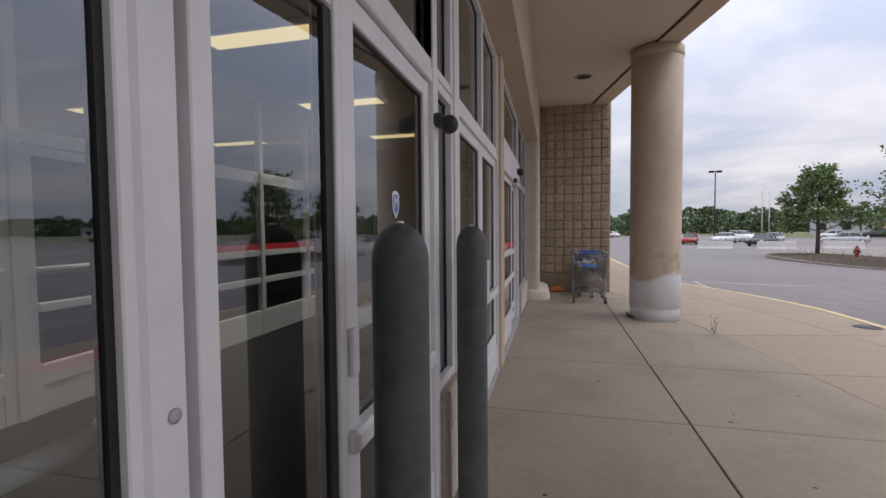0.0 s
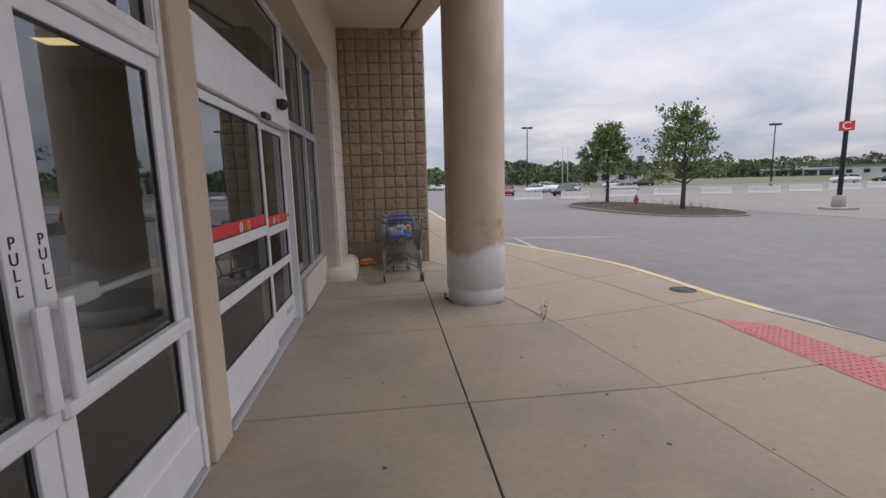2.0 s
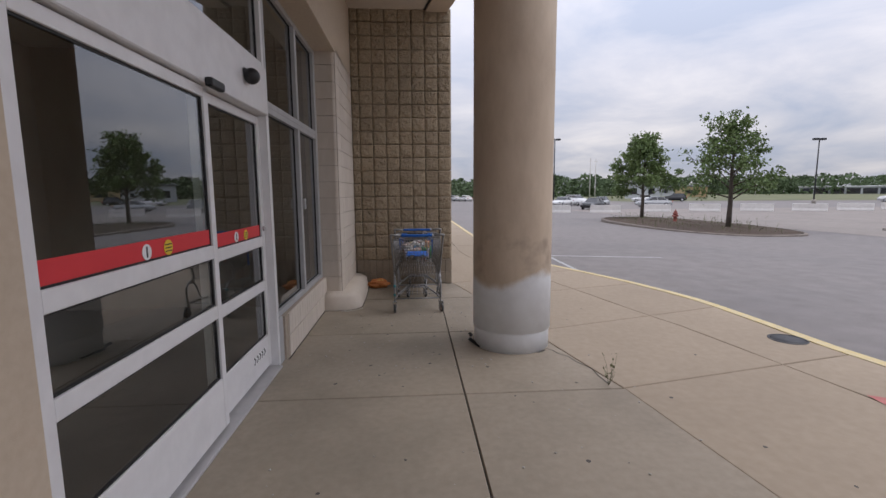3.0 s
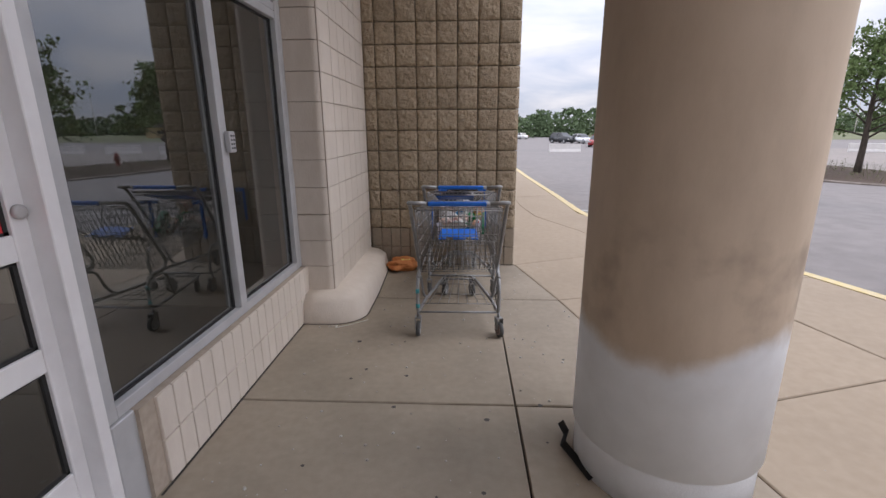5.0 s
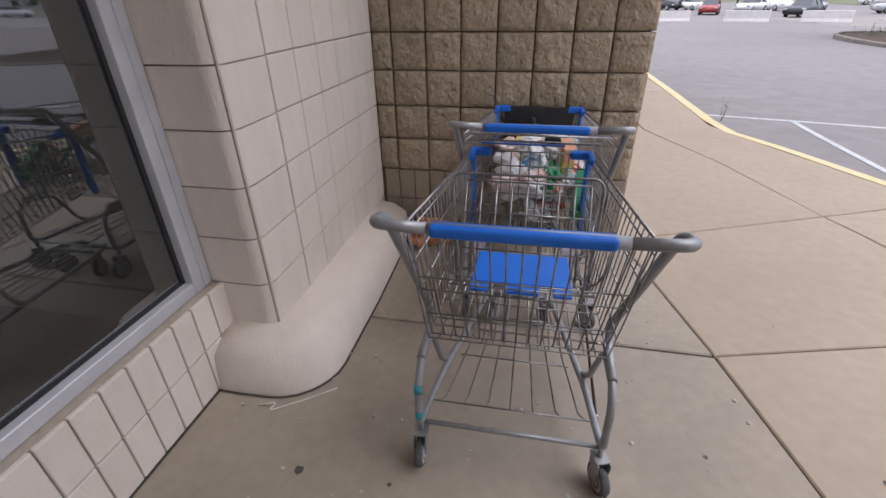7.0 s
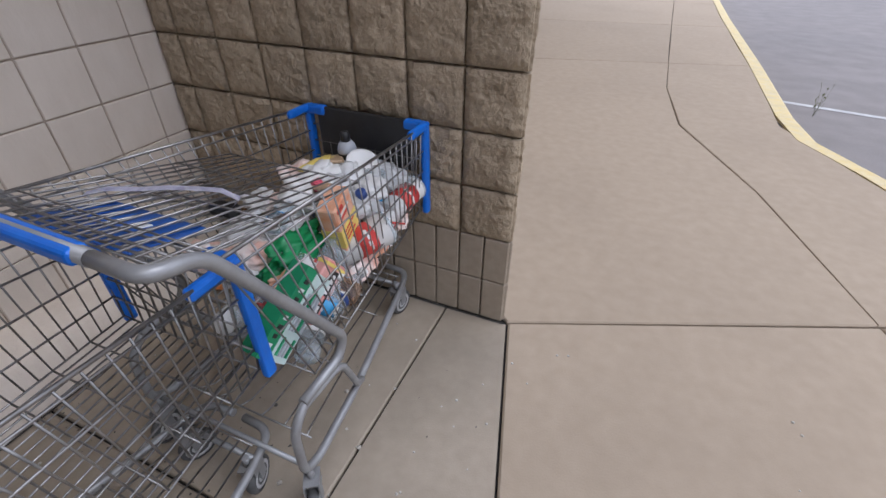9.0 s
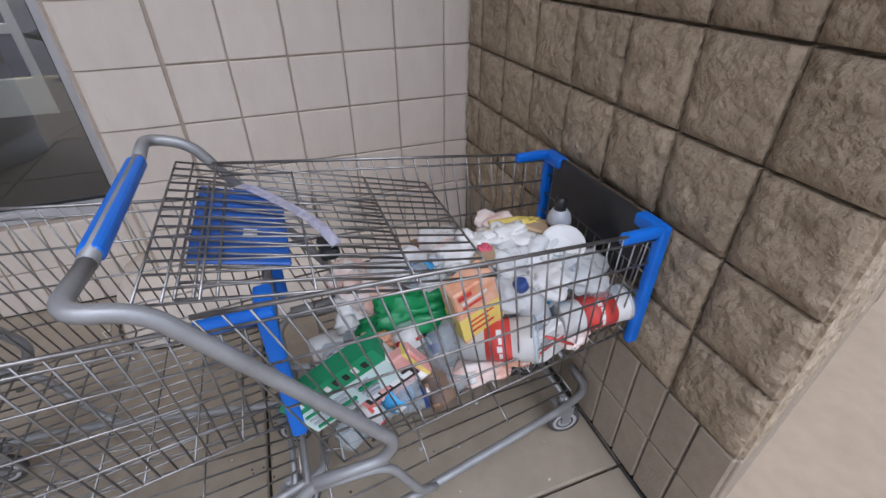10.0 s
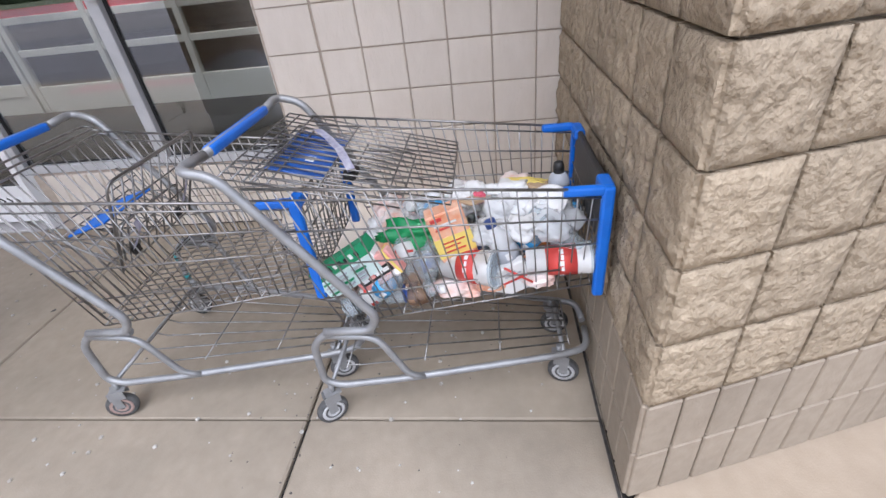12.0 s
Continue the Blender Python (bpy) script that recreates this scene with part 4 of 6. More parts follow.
def column_paint():
    """Tan paint above, pale grey primer below, rolled on to an uneven height, with grey smudges."""
    m = mat("tan_over_grey_column_paint", (0.52, 0.415, 0.312), (0.57, 0.46, 0.35), 5, 0.75, bump=0.04, bscale=140, stain=0.45, stain_scale=1.6, stain_color=(0.26, 0.19, 0.14), stretch=(1.5, 1.5, 0.6))
    N, L = m.node_tree.nodes, m.node_tree.links
    b = N["Principled BSDF"]
    tan = b.inputs["Base Color"].links[0].from_socket
    geo, pos, nor = N.new("ShaderNodeNewGeometry"), N.new("ShaderNodeSeparateXYZ"), N.new("ShaderNodeSeparateXYZ")
    L.new(geo.outputs["Position"], pos.inputs[0])
    L.new(geo.outputs["Normal"], nor.inputs[0])
    turn, lift, wob, sub = (N.new("ShaderNodeMath") for _ in range(4))
    turn.operation = "MULTIPLY"
    L.new(nor.outputs["X"], turn.inputs[0])
    L.new(nor.outputs["Y"], turn.inputs[1])
    lift.operation, lift.inputs[1].default_value = "MULTIPLY_ADD", 0.13
    L.new(turn.outputs[0], lift.inputs[0])
    L.new(pos.outputs["Z"], lift.inputs[2])
    n = N.new("ShaderNodeTexNoise")
    n.inputs["Scale"].default_value, n.inputs["Detail"].default_value, n.inputs["Roughness"].default_value = 5, 8, 0.6
    L.new(geo.outputs["Position"], n.inputs["Vector"])
    wob.operation, wob.inputs[1].default_value = "MULTIPLY_ADD", 0.13
    L.new(n.outputs["Fac"], wob.inputs[0])
    L.new(lift.outputs[0], wob.inputs[2])
    r = N.new("ShaderNodeMapRange")
    r.interpolation_type = "SMOOTHSTEP"
    r.inputs[1].default_value, r.inputs[2].default_value = 0.70, 0.79
    L.new(wob.outputs[0], r.inputs[0])
    n2, r2, grey, mx = N.new("ShaderNodeTexNoise"), N.new("ShaderNodeMapRange"), N.new("ShaderNodeMix"), N.new("ShaderNodeMix")
    n2.inputs["Scale"].default_value, n2.inputs["Detail"].default_value = 4, 8
    L.new(geo.outputs["Position"], n2.inputs["Vector"])
    r2.inputs[1].default_value, r2.inputs[2].default_value = 0.35, 0.7
    L.new(n2.outputs["Fac"], r2.inputs[0])
    grey.data_type = mx.data_type = "RGBA"
    grey.inputs["A"].default_value, grey.inputs["B"].default_value = (0.80, 0.82, 0.845, 1), (0.68, 0.69, 0.705, 1)
    L.new(r2.outputs[0], grey.inputs["Factor"])
    L.new(r.outputs[0], mx.inputs["Factor"])
    L.new(grey.outputs["Result"], mx.inputs["A"])
    L.new(tan, mx.inputs["B"])
    # brown-grey rubbed smudges about knee height
    n3, r3, band, fade, amt, smear = N.new("ShaderNodeTexNoise"), N.new("ShaderNodeMapRange"), N.new("ShaderNodeMapRange"), N.new("ShaderNodeMapRange"), N.new("ShaderNodeMath"), N.new("ShaderNodeMix")
    n3.inputs["Scale"].default_value, n3.inputs["Detail"].default_value = 3.2, 5
    L.new(geo.outputs["Position"], n3.inputs["Vector"])
    r3.inputs[1].default_value, r3.inputs[2].default_value, r3.inputs[4].default_value = 0.50, 0.68, 0.7
    L.new(n3.outputs["Fac"], r3.inputs[0])
    band.interpolation_type = fade.interpolation_type = "SMOOTHSTEP"
    band.inputs[1].default_value, band.inputs[2].default_value = 0.60, 0.85
    fade.inputs[1].default_value, fade.inputs[2].default_value, fade.inputs[3].default_value, fade.inputs[4].default_value = 0.95, 1.35, 1.0, 0.0
    L.new(pos.outputs["Z"], band.inputs[0])
    L.new(pos.outputs["Z"], fade.inputs[0])
    amt.operation = "MULTIPLY"
    L.new(band.outputs[0], amt.inputs[0])
    L.new(fade.outputs[0], amt.inputs[1])
    amt2 = N.new("ShaderNodeMath")
    amt2.operation = "MULTIPLY"
    L.new(amt.outputs[0], amt2.inputs[0])
    L.new(r3.outputs[0], amt2.inputs[1])
    smear.data_type = "RGBA"
    smear.inputs["B"].default_value = (0.20, 0.15, 0.115, 1)
    L.new(amt2.outputs[0], smear.inputs["Factor"])
    L.new(mx.outputs["Result"], smear.inputs["A"])
    L.new(smear.outputs["Result"], b.inputs["Base Color"])
    return m


def make_column(x, y):
    c = empty("column", (x, y, 0), "round tan painted column with a pale grey repainted foot", "column", kind="structure")
    r, coat = 0.374, column_paint()
    part("shaft", lathe([(r, 0.19), (r, 0.8), (r, 1.6), (r, 2.6), (r, SOFFIT_Z - 0.02)], 96), coat, c, "tan painted shaft over grey primer")
    part("foot", lathe([(r * 0.965, 0.0), (r * 0.965, 0.17), (r * 0.975, 0.182), (r * 0.99, 0.189)], 96), COLBASE, c, "pale grey recessed foot")
    part("crown_ring", lathe([(r + 0.004, 4.06), (r + 0.012, 4.08), (r + 0.012, SOFFIT_Z - 0.03), (r, SOFFIT_Z - 0.03)], 48), COLPAINT, c)


make_column(2.13, -2.97)

# ---- car park: island, trees, hydrant, lamps, barriers, cars ----
def make_island(cx, cy, rx, ry):
    n = 48
    plan = []
    for k in range(n):
        a = 2 * math.pi * k / n
        c, q = math.cos(a), math.sin(a)
        plan.append((math.copysign(abs(c) ** 0.7, c) * rx, math.copysign(abs(q) ** 0.8, q) * ry))
    z = ground_z(cx, cy)
    bm = bmesh.new()
    rows = [[(1.0, -0.4), (1.0, 0.12), (0.985, 0.15), (0.955, 0.15), (0.95, 0.10)][k] for k in range(5)]
    rings = [[bm.verts.new((cx + x * f, cy + y * (1 - (1 - f) * 0.4), z + h)) for x, y in plan] for f, h in rows]
    for a, b in zip(rings, rings[1:]):
        for k in range(n):
            bm.faces.new((a[k], a[(k + 1) % n], b[(k + 1) % n], b[k]))
    thing("island_kerb", bm, STAINEDKERB, "weathered concrete kerb round a planted island", "kerb", kind="structure")
    bm = bmesh.new()
    rnd = random.Random(8)
    prev = None
    for f in (0.96, 0.75, 0.5, 0.25):
        ring = [bm.verts.new((cx + x * f, cy + y * f, z + 0.11 + 0.12 * (1 - f) + rnd.uniform(-0.02, 0.03))) for x, y in plan]
        if prev:
            for k in range(n):
                bm.faces.new((prev[k], prev[(k + 1) % n], ring[(k + 1) % n], ring[k]))
        prev = ring
    bm.faces.new(prev)
    thing("island_soil", bm, MULCH, "dark bark mulch mounded on the island", "soil", kind="structure")
    bm = bmesh.new()
    for k in range(420):
        a, f = rnd.uniform(0, 6.28), rnd.uniform(0.3, 0.95)
        p = Vector((cx + math.cos(a) * rx * f, cy + math.sin(a) * ry * f, z + 0.1))
        h = rnd.uniform(0.15, 0.6) * (1 if rnd.random() < 0.3 else 0.5)
        tip = p + Vector((rnd.uniform(-0.15, 0.15), rnd.uniform(-0.15, 0.15), h))
        d = Vector((rnd.uniform(-1, 1), rnd.uniform(-1, 1), 0)).normalized() * 0.012
        bm.faces.new([bm.verts.new(q) for q in (p - d, p + d, tip)])
        for j in range(3):
            q = p.lerp(tip, rnd.uniform(0.4, 1))
            e = Vector((rnd.uniform(-1, 1), rnd.uniform(-1, 1), rnd.uniform(-0.2, 1))).normalized() * rnd.uniform(0.04, 0.10)
            bm.faces.new([bm.verts.new(v) for v in (q, q + e + d, q + e * 1.4, q + e - d)])
    thing("weeds", bm, GRASS, "dry straggling weeds on the island", "weeds", kind="stuff")
    return z + 0.15


ISLE_Z = make_island(15.9, 16.6, 2.9, 6.9)


def leaf_quad(bm, p, size, rnd):
    a = Vector((rnd.gauss(0, 1), rnd.gauss(0, 1), rnd.gauss(0, 0.8))).normalized()
    b = a.orthogonal().normalized()
    b.rotate(Matrix.Rotation(rnd.uniform(0, 6.28), 3, a))
    c = a.cross(b)
    bm.faces.new([bm.verts.new(q) for q in (p - b * size * 0.6, p + c * size * 0.35 + a * size * 0.1, p + b * size * 0.6, p - c * size * 0.35 + a * size * 0.1)])


def tree(x, y, z, height, spread, seed, label, leaves=7000, size=0.17):
    rnd = random.Random(seed)
    t = empty("tree", (x, y, z), label, "tree", "trees on the island")
    wood, crown = bmesh.new(), bmesh.new()
    trunk = [Vector((0.05 * math.sin(k * 1.3) * k / 6, 0.05 * math.cos(k * 1.1) * k / 6, height * 0.93 * k / 9)) for k in range(10)]
    add_tube(wood, trunk, 0.13, 10, 0.015)
    tips = [(trunk[-1], 0.35), (trunk[-2], 0.45)]
    n = 26
    for k in range(n):
        f = 0.24 + 0.66 * k / n
        base = Vector((0, 0, height * 0.93 * f))
        a = k * 2.4 + rnd.uniform(-0.4, 0.4)
        reach = spread * (1.05 - 0.85 * (f - 0.24) / 0.7) * rnd.uniform(0.65, 1.1)
        up = rnd.uniform(-0.05, 0.35) + 0.4 * f
        end = base + Vector((math.cos(a) * reach, math.sin(a) * reach, reach * up))
        mid = base.lerp(end, 0.5) + Vector((0, 0, 0.12 * reach))
        add_tube(wood, [base, mid, end], 0.045 * (1.2 - f), 6, 0.008)
        tips += [(mid, 0.42), (base.lerp(end, 0.75) + Vector((0, 0, 0.05)), 0.45), (end, 0.42)]
        for j in range(3):
            q = mid.lerp(end, rnd.random())
            e = q + Vector((rnd.uniform(-1, 1), rnd.uniform(-1, 1), rnd.uniform(0.0, 0.9))) * 0.55
            add_tube(wood, [q, e], 0.012, 4, 0.004)
            tips.append((e, 0.30))
    for k in range(leaves):
        c, r = rnd.choice(tips)
        d = Vector((rnd.gauss(0, 1), rnd.gauss(0, 1), rnd.gauss(0, 0.75)))
        leaf_quad(crown, c + d * r * 0.46, size * rnd.uniform(0.6, 1.2), rnd)
    part("trunk", wood, BARK, t, "grey-brown trunk and limbs")
    me = mesh_of(crown, "crown", LEAF)
    ob = new("crown", me)
    ob.parent = t
    return t


tree(16.9, 22.8, ISLE_Z, 5.85, 2.5, 21, "young leafy green tree in mulch on a kerbed island", 9000, 0.17)
tree(16.6, 13.8, ISLE_Z, 5.75, 2.3, 34, "taller open-crowned green tree on a kerbed island", 4600, 0.15)


def hydrant(x, y, z):
    h = empty("fire_hydrant", (x, y, z), "faded red fire hydrant in the island mulch", "hydrant")
    part("barrel", lathe([(0.15, 0), (0.15, 0.05), (0.10, 0.06), (0.10, 0.48), (0.14, 0.50), (0.14, 0.54), (0.11, 0.56), (0.09, 0.64), (0.04, 0.70), (0.03, 0.76)], 20), HYDRANT, h)
    for a in (0, 180):
        bm = bmesh.new()
        add_lathe(bm, [(0.05, 0.08), (0.05, 0.16), (0.035, 0.18)], 12, m=pose(0, 0, 0.40, 0, 90, a))
        part("side_cap", bm, HYDRANT, h)
    bm = bmesh.new()
    add_lathe(bm, [(0.07, 0.08), (0.07, 0.17), (0.03, 0.20)], 12, m=pose(0, 0, 0.36, 0, 90, 235))
    part("front_cap", bm, HYDRANT, h)


hydrant(16.1, 17.5, ISLE_Z - 0.03)


def lamp_post(x, y, height, label, heads=1, pole_mat=None, base=0.7):
    z = ground_z(x, y)
    l = empty("street_lamp", (x, y, z), label, "street lamp", "car park lamps")
    part("base", lathe([(0.30, 0), (0.30, base - 0.03), (0.26, base)], 20), KERBGREY, l, "round concrete base")
    part("pole", tube([(0, 0, base), (0, 0, height * 0.5), (0, 0, height)], 0.12, 10, 0.09), pole_mat or DARKMETAL, l)
    for k in range(heads):
        s = 1 if k == 0 else -1
        part("arm", box((0.05 if s > 0 else -0.35, -0.03, height - 0.12), (0.35 if s > 0 else -0.05, 0.03, height - 0.05)), DARKMETAL, l)
        part("lamp_head", box((0.22 if s > 0 else -1.0, -0.3, height - 0.30), (1.0 if s > 0 else -0.22, 0.3, height + 0.04), 0.06, 2), DARKMETAL, l, "dark shoebox lamp head")
    return l


lamp_post(27.5, 76, 11.9, "dark car park lamp post with two shoebox heads", 2)
lamp_post(67.5, 63.5, 10.6, "dark car park lamp post with two shoebox heads", 2)
post = lamp_post(24.4, 12.4, 12.4, "navy car park lamp post with a red lettered sign", 2, SIGNPOLE, 0.75)
part("base_block", box((-0.6, -0.6, 0.0), (0.6, 0.6, 0.14), 0.03), KERBGREY, post)
for z in (4.03, 4.43):
    part("sign_bracket", box((-0.05, -0.10, z), (0.05, -0.06, z + 0.03)), DARKMETAL, post)
bm = box((-0.31, -0.012, -0.24), (0.31, 0.012, 0.24), 0.01)
bmesh.ops.transform(bm, matrix=pose(0, 0, 4.25, 0, 0, -42) @ Matrix.Translation((0, -0.11, 0)), verts=bm.verts)
part("sign_board", bm, REDSIGN, post, "red sign with a white letter")
bars_text("C", 0.54, pose(0, 0, 4.25, 0, 0, -42) @ Matrix.Translation((0, -0.125, 0)) @ pose(0, 0, 0, 90, 0, 0), WHITE, "letter", post)


def barrier_mesh():
    prof = [(-0.30, 0), (0.30, 0), (0.30, 0.08), (0.17, 0.30), (0.10, 0.81), (-0.10, 0.81), (-0.17, 0.30), (-0.30, 0.08)]
    bm = bmesh.new()
    a, b = [bm.verts.new((-1.5, y, z)) for y, z in prof], [bm.verts.new((1.5, y, z)) for y, z in prof]
    n = len(prof)
    for k in range(n):
        bm.faces.new((a[k], a[(k + 1) % n], b[(k + 1) % n], b[k]))
    bm.faces.new(a[::-1]), bm.faces.new(b)
    bmesh.ops.bevel(bm, geom=list(bm.edges), offset=0.02, segments=1, affect="EDGES")
    return bm


proto = None
for x, y, rz in ((11.0, 40.6, 3), (16.2, 39.4, -18), (21.2, 38.6, -22), (27.6, 40.4, -30), (33.2, 40.4, -40), (38.6, 39.6, -42), (43.6, 38.4, -44), (49.0, 38.6, -46), (56.0, 40.2, -46), (64, 42.5, -46)):
    m = pose(x, y, ground_z(x, y), 0, 0, rz)
    if proto is None:
        proto = thing("concrete_barrier", barrier_mesh(), BARRIER, "pale concrete road barrier across the car park", "barrier", "row of barriers")
        proto.matrix_basis = m
    else:
        copy_thing(proto, m)

TYRE = mat("black_tyre", (0.015, 0.015, 0.015), (0.03, 0.03, 0.03), 20, 0.85)
RIM = mat("alloy_rim", (0.45, 0.45, 0.46), (0.5, 0.5, 0.51), 20, 0.35, metal=0.8)
CARGLASS = mat("dark_car_glass", (0.015, 0.018, 0.02), (0.02, 0.024, 0.028), 4, 0.06, spec=0.8)
TAIL = mat("red_lamp_lens", (0.35, 0.01, 0.01), (0.4, 0.02, 0.02), 6, 0.2)


def car(x, y, rz, paint, label, tall=False):
    z = ground_z(x, y)
    c = empty("car", pose(x, y, z, 0, 0, rz), label, "car", "parked cars")
    hi = 0.25 if tall else 0.0
    bm = bmesh.new()
    side = [(-2.25, 0.35), (-2.28, 0.72), (-2.1, 0.92 + hi), (-1.0, 0.98 + hi), (0.9, 0.95 + hi), (2.0, 0.82 + hi * 0.8), (2.25, 0.66), (2.25, 0.34), (1.85, 0.22), (-1.9, 0.22)]
    rows = [[bm.verts.new((u, s * (0.88 - 0.06 * (q > 0.8)), q)) for u, q in side] for s in (-1, 1)]
    n = len(side)
    for k in range(n):
        bm.faces.new((rows[0][k], rows[0][(k + 1) % n], rows[1][(k + 1) % n], rows[1][k]))
    bm.faces.new(rows[0][::-1]), bm.faces.new(rows[1])
    bmesh.ops.bevel(bm, geom=list(bm.edges), offset=0.05, segments=2, affect="EDGES")
    for f in bm.faces:
        f.smooth = True
    body = part("body", bm, paint, c)
    back = -2.05 if tall else -1.55
    bm = bmesh.new()
    lo, up = [(back, 0.94 + hi), (1.05, 0.92 + hi)], [(back + 0.35, 1.42 + hi), (0.25, 1.44 + hi)]
    vs = [bm.verts.new((u, s * w, q)) for s in (-1, 1) for (u, q), w in zip(lo + up[::-1], (0.80, 0.80, 0.60, 0.60))]
    for f in ((0, 1, 2, 3), (7, 6, 5, 4), (0, 4, 5, 1), (1, 5, 6, 2), (3, 2, 6, 7), (0, 3, 7, 4)):
        bm.faces.new([vs[k] for k in f])
    part("cabin_glass", bm, CARGLASS, c, "dark glass cabin")
    part("roof", box((back + 0.33, -0.61, 1.41 + hi), (0.28, 0.61, 1.47 + hi), 0.03, 2), paint, c)
    for s in (-1, 1):
        for u0, u1 in ((-0.35, -0.25), (back, back + 0.1)):
            part("pillar", tube([(u0, s * 0.80, 0.95 + hi), (u1 + (0.3 if u0 == back else 0), s * 0.61, 1.43 + hi)], 0.035, 5), paint, c)
        part("headlight", box((2.12, s * 0.72 - 0.16, 0.60), (2.27, s * 0.72 + 0.16, 0.74), 0.02), RIM, c)
        part("tail_light", box((-2.30, s * 0.72 - 0.12, 0.70), (-2.2, s * 0.72 + 0.12, 0.88), 0.02), TAIL, c)
        for u in (-1.42, 1.38):
            bm = bmesh.new()
            add_lathe(bm, [(0.22, -0.11), (0.31, -0.10), (0.33, -0.05), (0.33, 0.05), (0.31, 0.10), (0.22, 0.11)], 18, m=pose(u, s * 0.80, 0.33, 90, 0, 0))
            w = part("wheel", bm, TYRE, c)
            bm = bmesh.new()
            add_lathe(bm, [(0.21, -0.115), (0.12, -0.12), (0.04, -0.118), (0.04, 0.118), (0.12, 0.12), (0.21, 0.115)], 12, m=pose(u, s * 0.80, 0.33, 90, 0, 0))
            part("rim", bm, RIM, w)
    return c


def paint(name, c):
    return mat(name, c, tuple(v * 1.06 for v in c), 3, 0.25, spec=0.6)


P_WHITE, P_DARK, P_RED, P_SILVER = paint("white_car_paint", (0.70, 0.70, 0.70)), paint("black_car_paint", (0.02, 0.022, 0.025)), paint("red_car_paint", (0.30, 0.03, 0.03)), paint("silver_car_paint", (0.42, 0.43, 0.44))
car(17.0, 71, -60, P_DARK, "dark grey parked estate car", True)
car(19.8, 69.8, -62, P_WHITE, "white parked saloon car")
car(18.2, 55.5, 250, P_RED, "red parked saloon car")
car(24.2, 61.3, 225, P_WHITE, "white parked saloon car")
car(27.8, 65, -70, P_WHITE, "white parked sport utility car", True)
car(24.0, 48.6, 228, P_DARK, "black parked saloon car")
car(29.2, 58.5, 235, P_SILVER, "silver parked saloon car")
car(34.8, 54, 170, P_SILVER, "silver parked saloon car")
car(57, 86, 150, P_DARK, "dark parked pickup in the far rows", True)
car(86, 67, 140, P_WHITE, "white parked sport utility car", True)
car(94, 66, 140, P_DARK, "dark parked saloon car")
car(14, 104, 120, P_WHITE, "white parked saloon car")
car(11.5, 107, 120, P_SILVER, "silver parked saloon car")
car(49, 84, 160, P_WHITE, "white parked saloon car")

# ---- distance: verge, woods, low buildings, utility poles ----
def polar(deg, r):
    return 1 + r * math.sin(radians(deg)), -8 + r * math.cos(radians(deg))


def make_distance():
    bm, prev = bmesh.new(), None
    for deg in range(14, 200, 6):
        r0 = lerp([(14, 150), (26, 105), (60, 150), (200, 170)], deg)
        row = [bm.verts.new((*polar(deg, r), -0.74 + 0.004 * (r - r0))) for r in (r0, r0 + 60, r0 + 170)]
        if prev:
            for k in range(2):
                bm.faces.new((prev[k], prev[k + 1], row[k + 1], row[k]))
        prev = row
    thing("verge", bm, GRASS, "dry grass verge beyond the car park", "grass", kind="structure")
    rnd = random.Random(77)
    bm = bmesh.new()
    deg = -6.0
    while deg < 198:
        r = lerp([(-6, 110), (4, 120), (10, 150), (20, 190), (35, 240), (60, 320), (198, 300)], deg) * rnd.uniform(0.9, 1.15)
        tall = lerp([(-6, 5.5), (6, 6), (12, 8.5), (22, 9.0), (34, 8.5), (40, 8.0), (48, 9.0), (198, 11)], deg) * rnd.uniform(0.75, 1.12)
        x, y = polar(deg, r)
        wide = tall * rnd.uniform(0.45, 0.8)
        for k in range(170):
            h = rnd.random() ** 1.15
            w = wide * (1.0 if h < 0.5 else max(0.1, 1 - ((h - 0.5) / 0.5) ** 2) ** 0.6)
            a, q = rnd.uniform(0, 6.28), rnd.random() ** 0.5
            leaf_quad(bm, Vector((x + math.cos(a) * w * q, y + math.sin(a) * w * q, -0.8 + tall * h)), tall * 0.17 * rnd.uniform(0.6, 1.3), rnd)
        deg += math.degrees(wide / r) * rnd.uniform(0.25, 0.5)
    thing("far_woods", bm, FARLEAF, "distant green woods along the horizon", "woods", kind="stuff")


make_distance()
PALEWALL = mat("pale_metal_siding", (0.42, 0.44, 0.46), (0.48, 0.5, 0.52), 0.5, 0.7)
TANWALL = mat("tan_plywood", (0.42, 0.31, 0.17), (0.48, 0.37, 0.22), 0.6, 0.8)
ROOFGREY = mat("grey_roof", (0.16, 0.16, 0.17), (0.2, 0.2, 0.21), 0.5, 0.8)


def far_building(deg, r, length, depth, height, wall, label, bays, z0=-0.6, roof=None, wide=0.18):
    x, y = polar(deg, r)
    b = empty("far_building", pose(x, y, z0, 0, 0, -deg), label, "building")
    part("wall", box((-length / 2, 0, 0), (length / 2, depth, height)), wall, b)
    part("roof", box((-length / 2 - 0.4, -0.5, height), (length / 2 + 0.4, depth + 0.4, height + 0.45), 0.05), roof or ROOFGREY, b)
    for k in range(bays):
        u = -length / 2 + length * (k + 0.5) / bays
        part("window", box((u - length / bays * wide, -0.06, 0.4 if wide > 0.3 else 1.2), (u + length / bays * wide, 0.02, height * (0.85 if wide > 0.3 else 0.7))), CARGLASS, b)


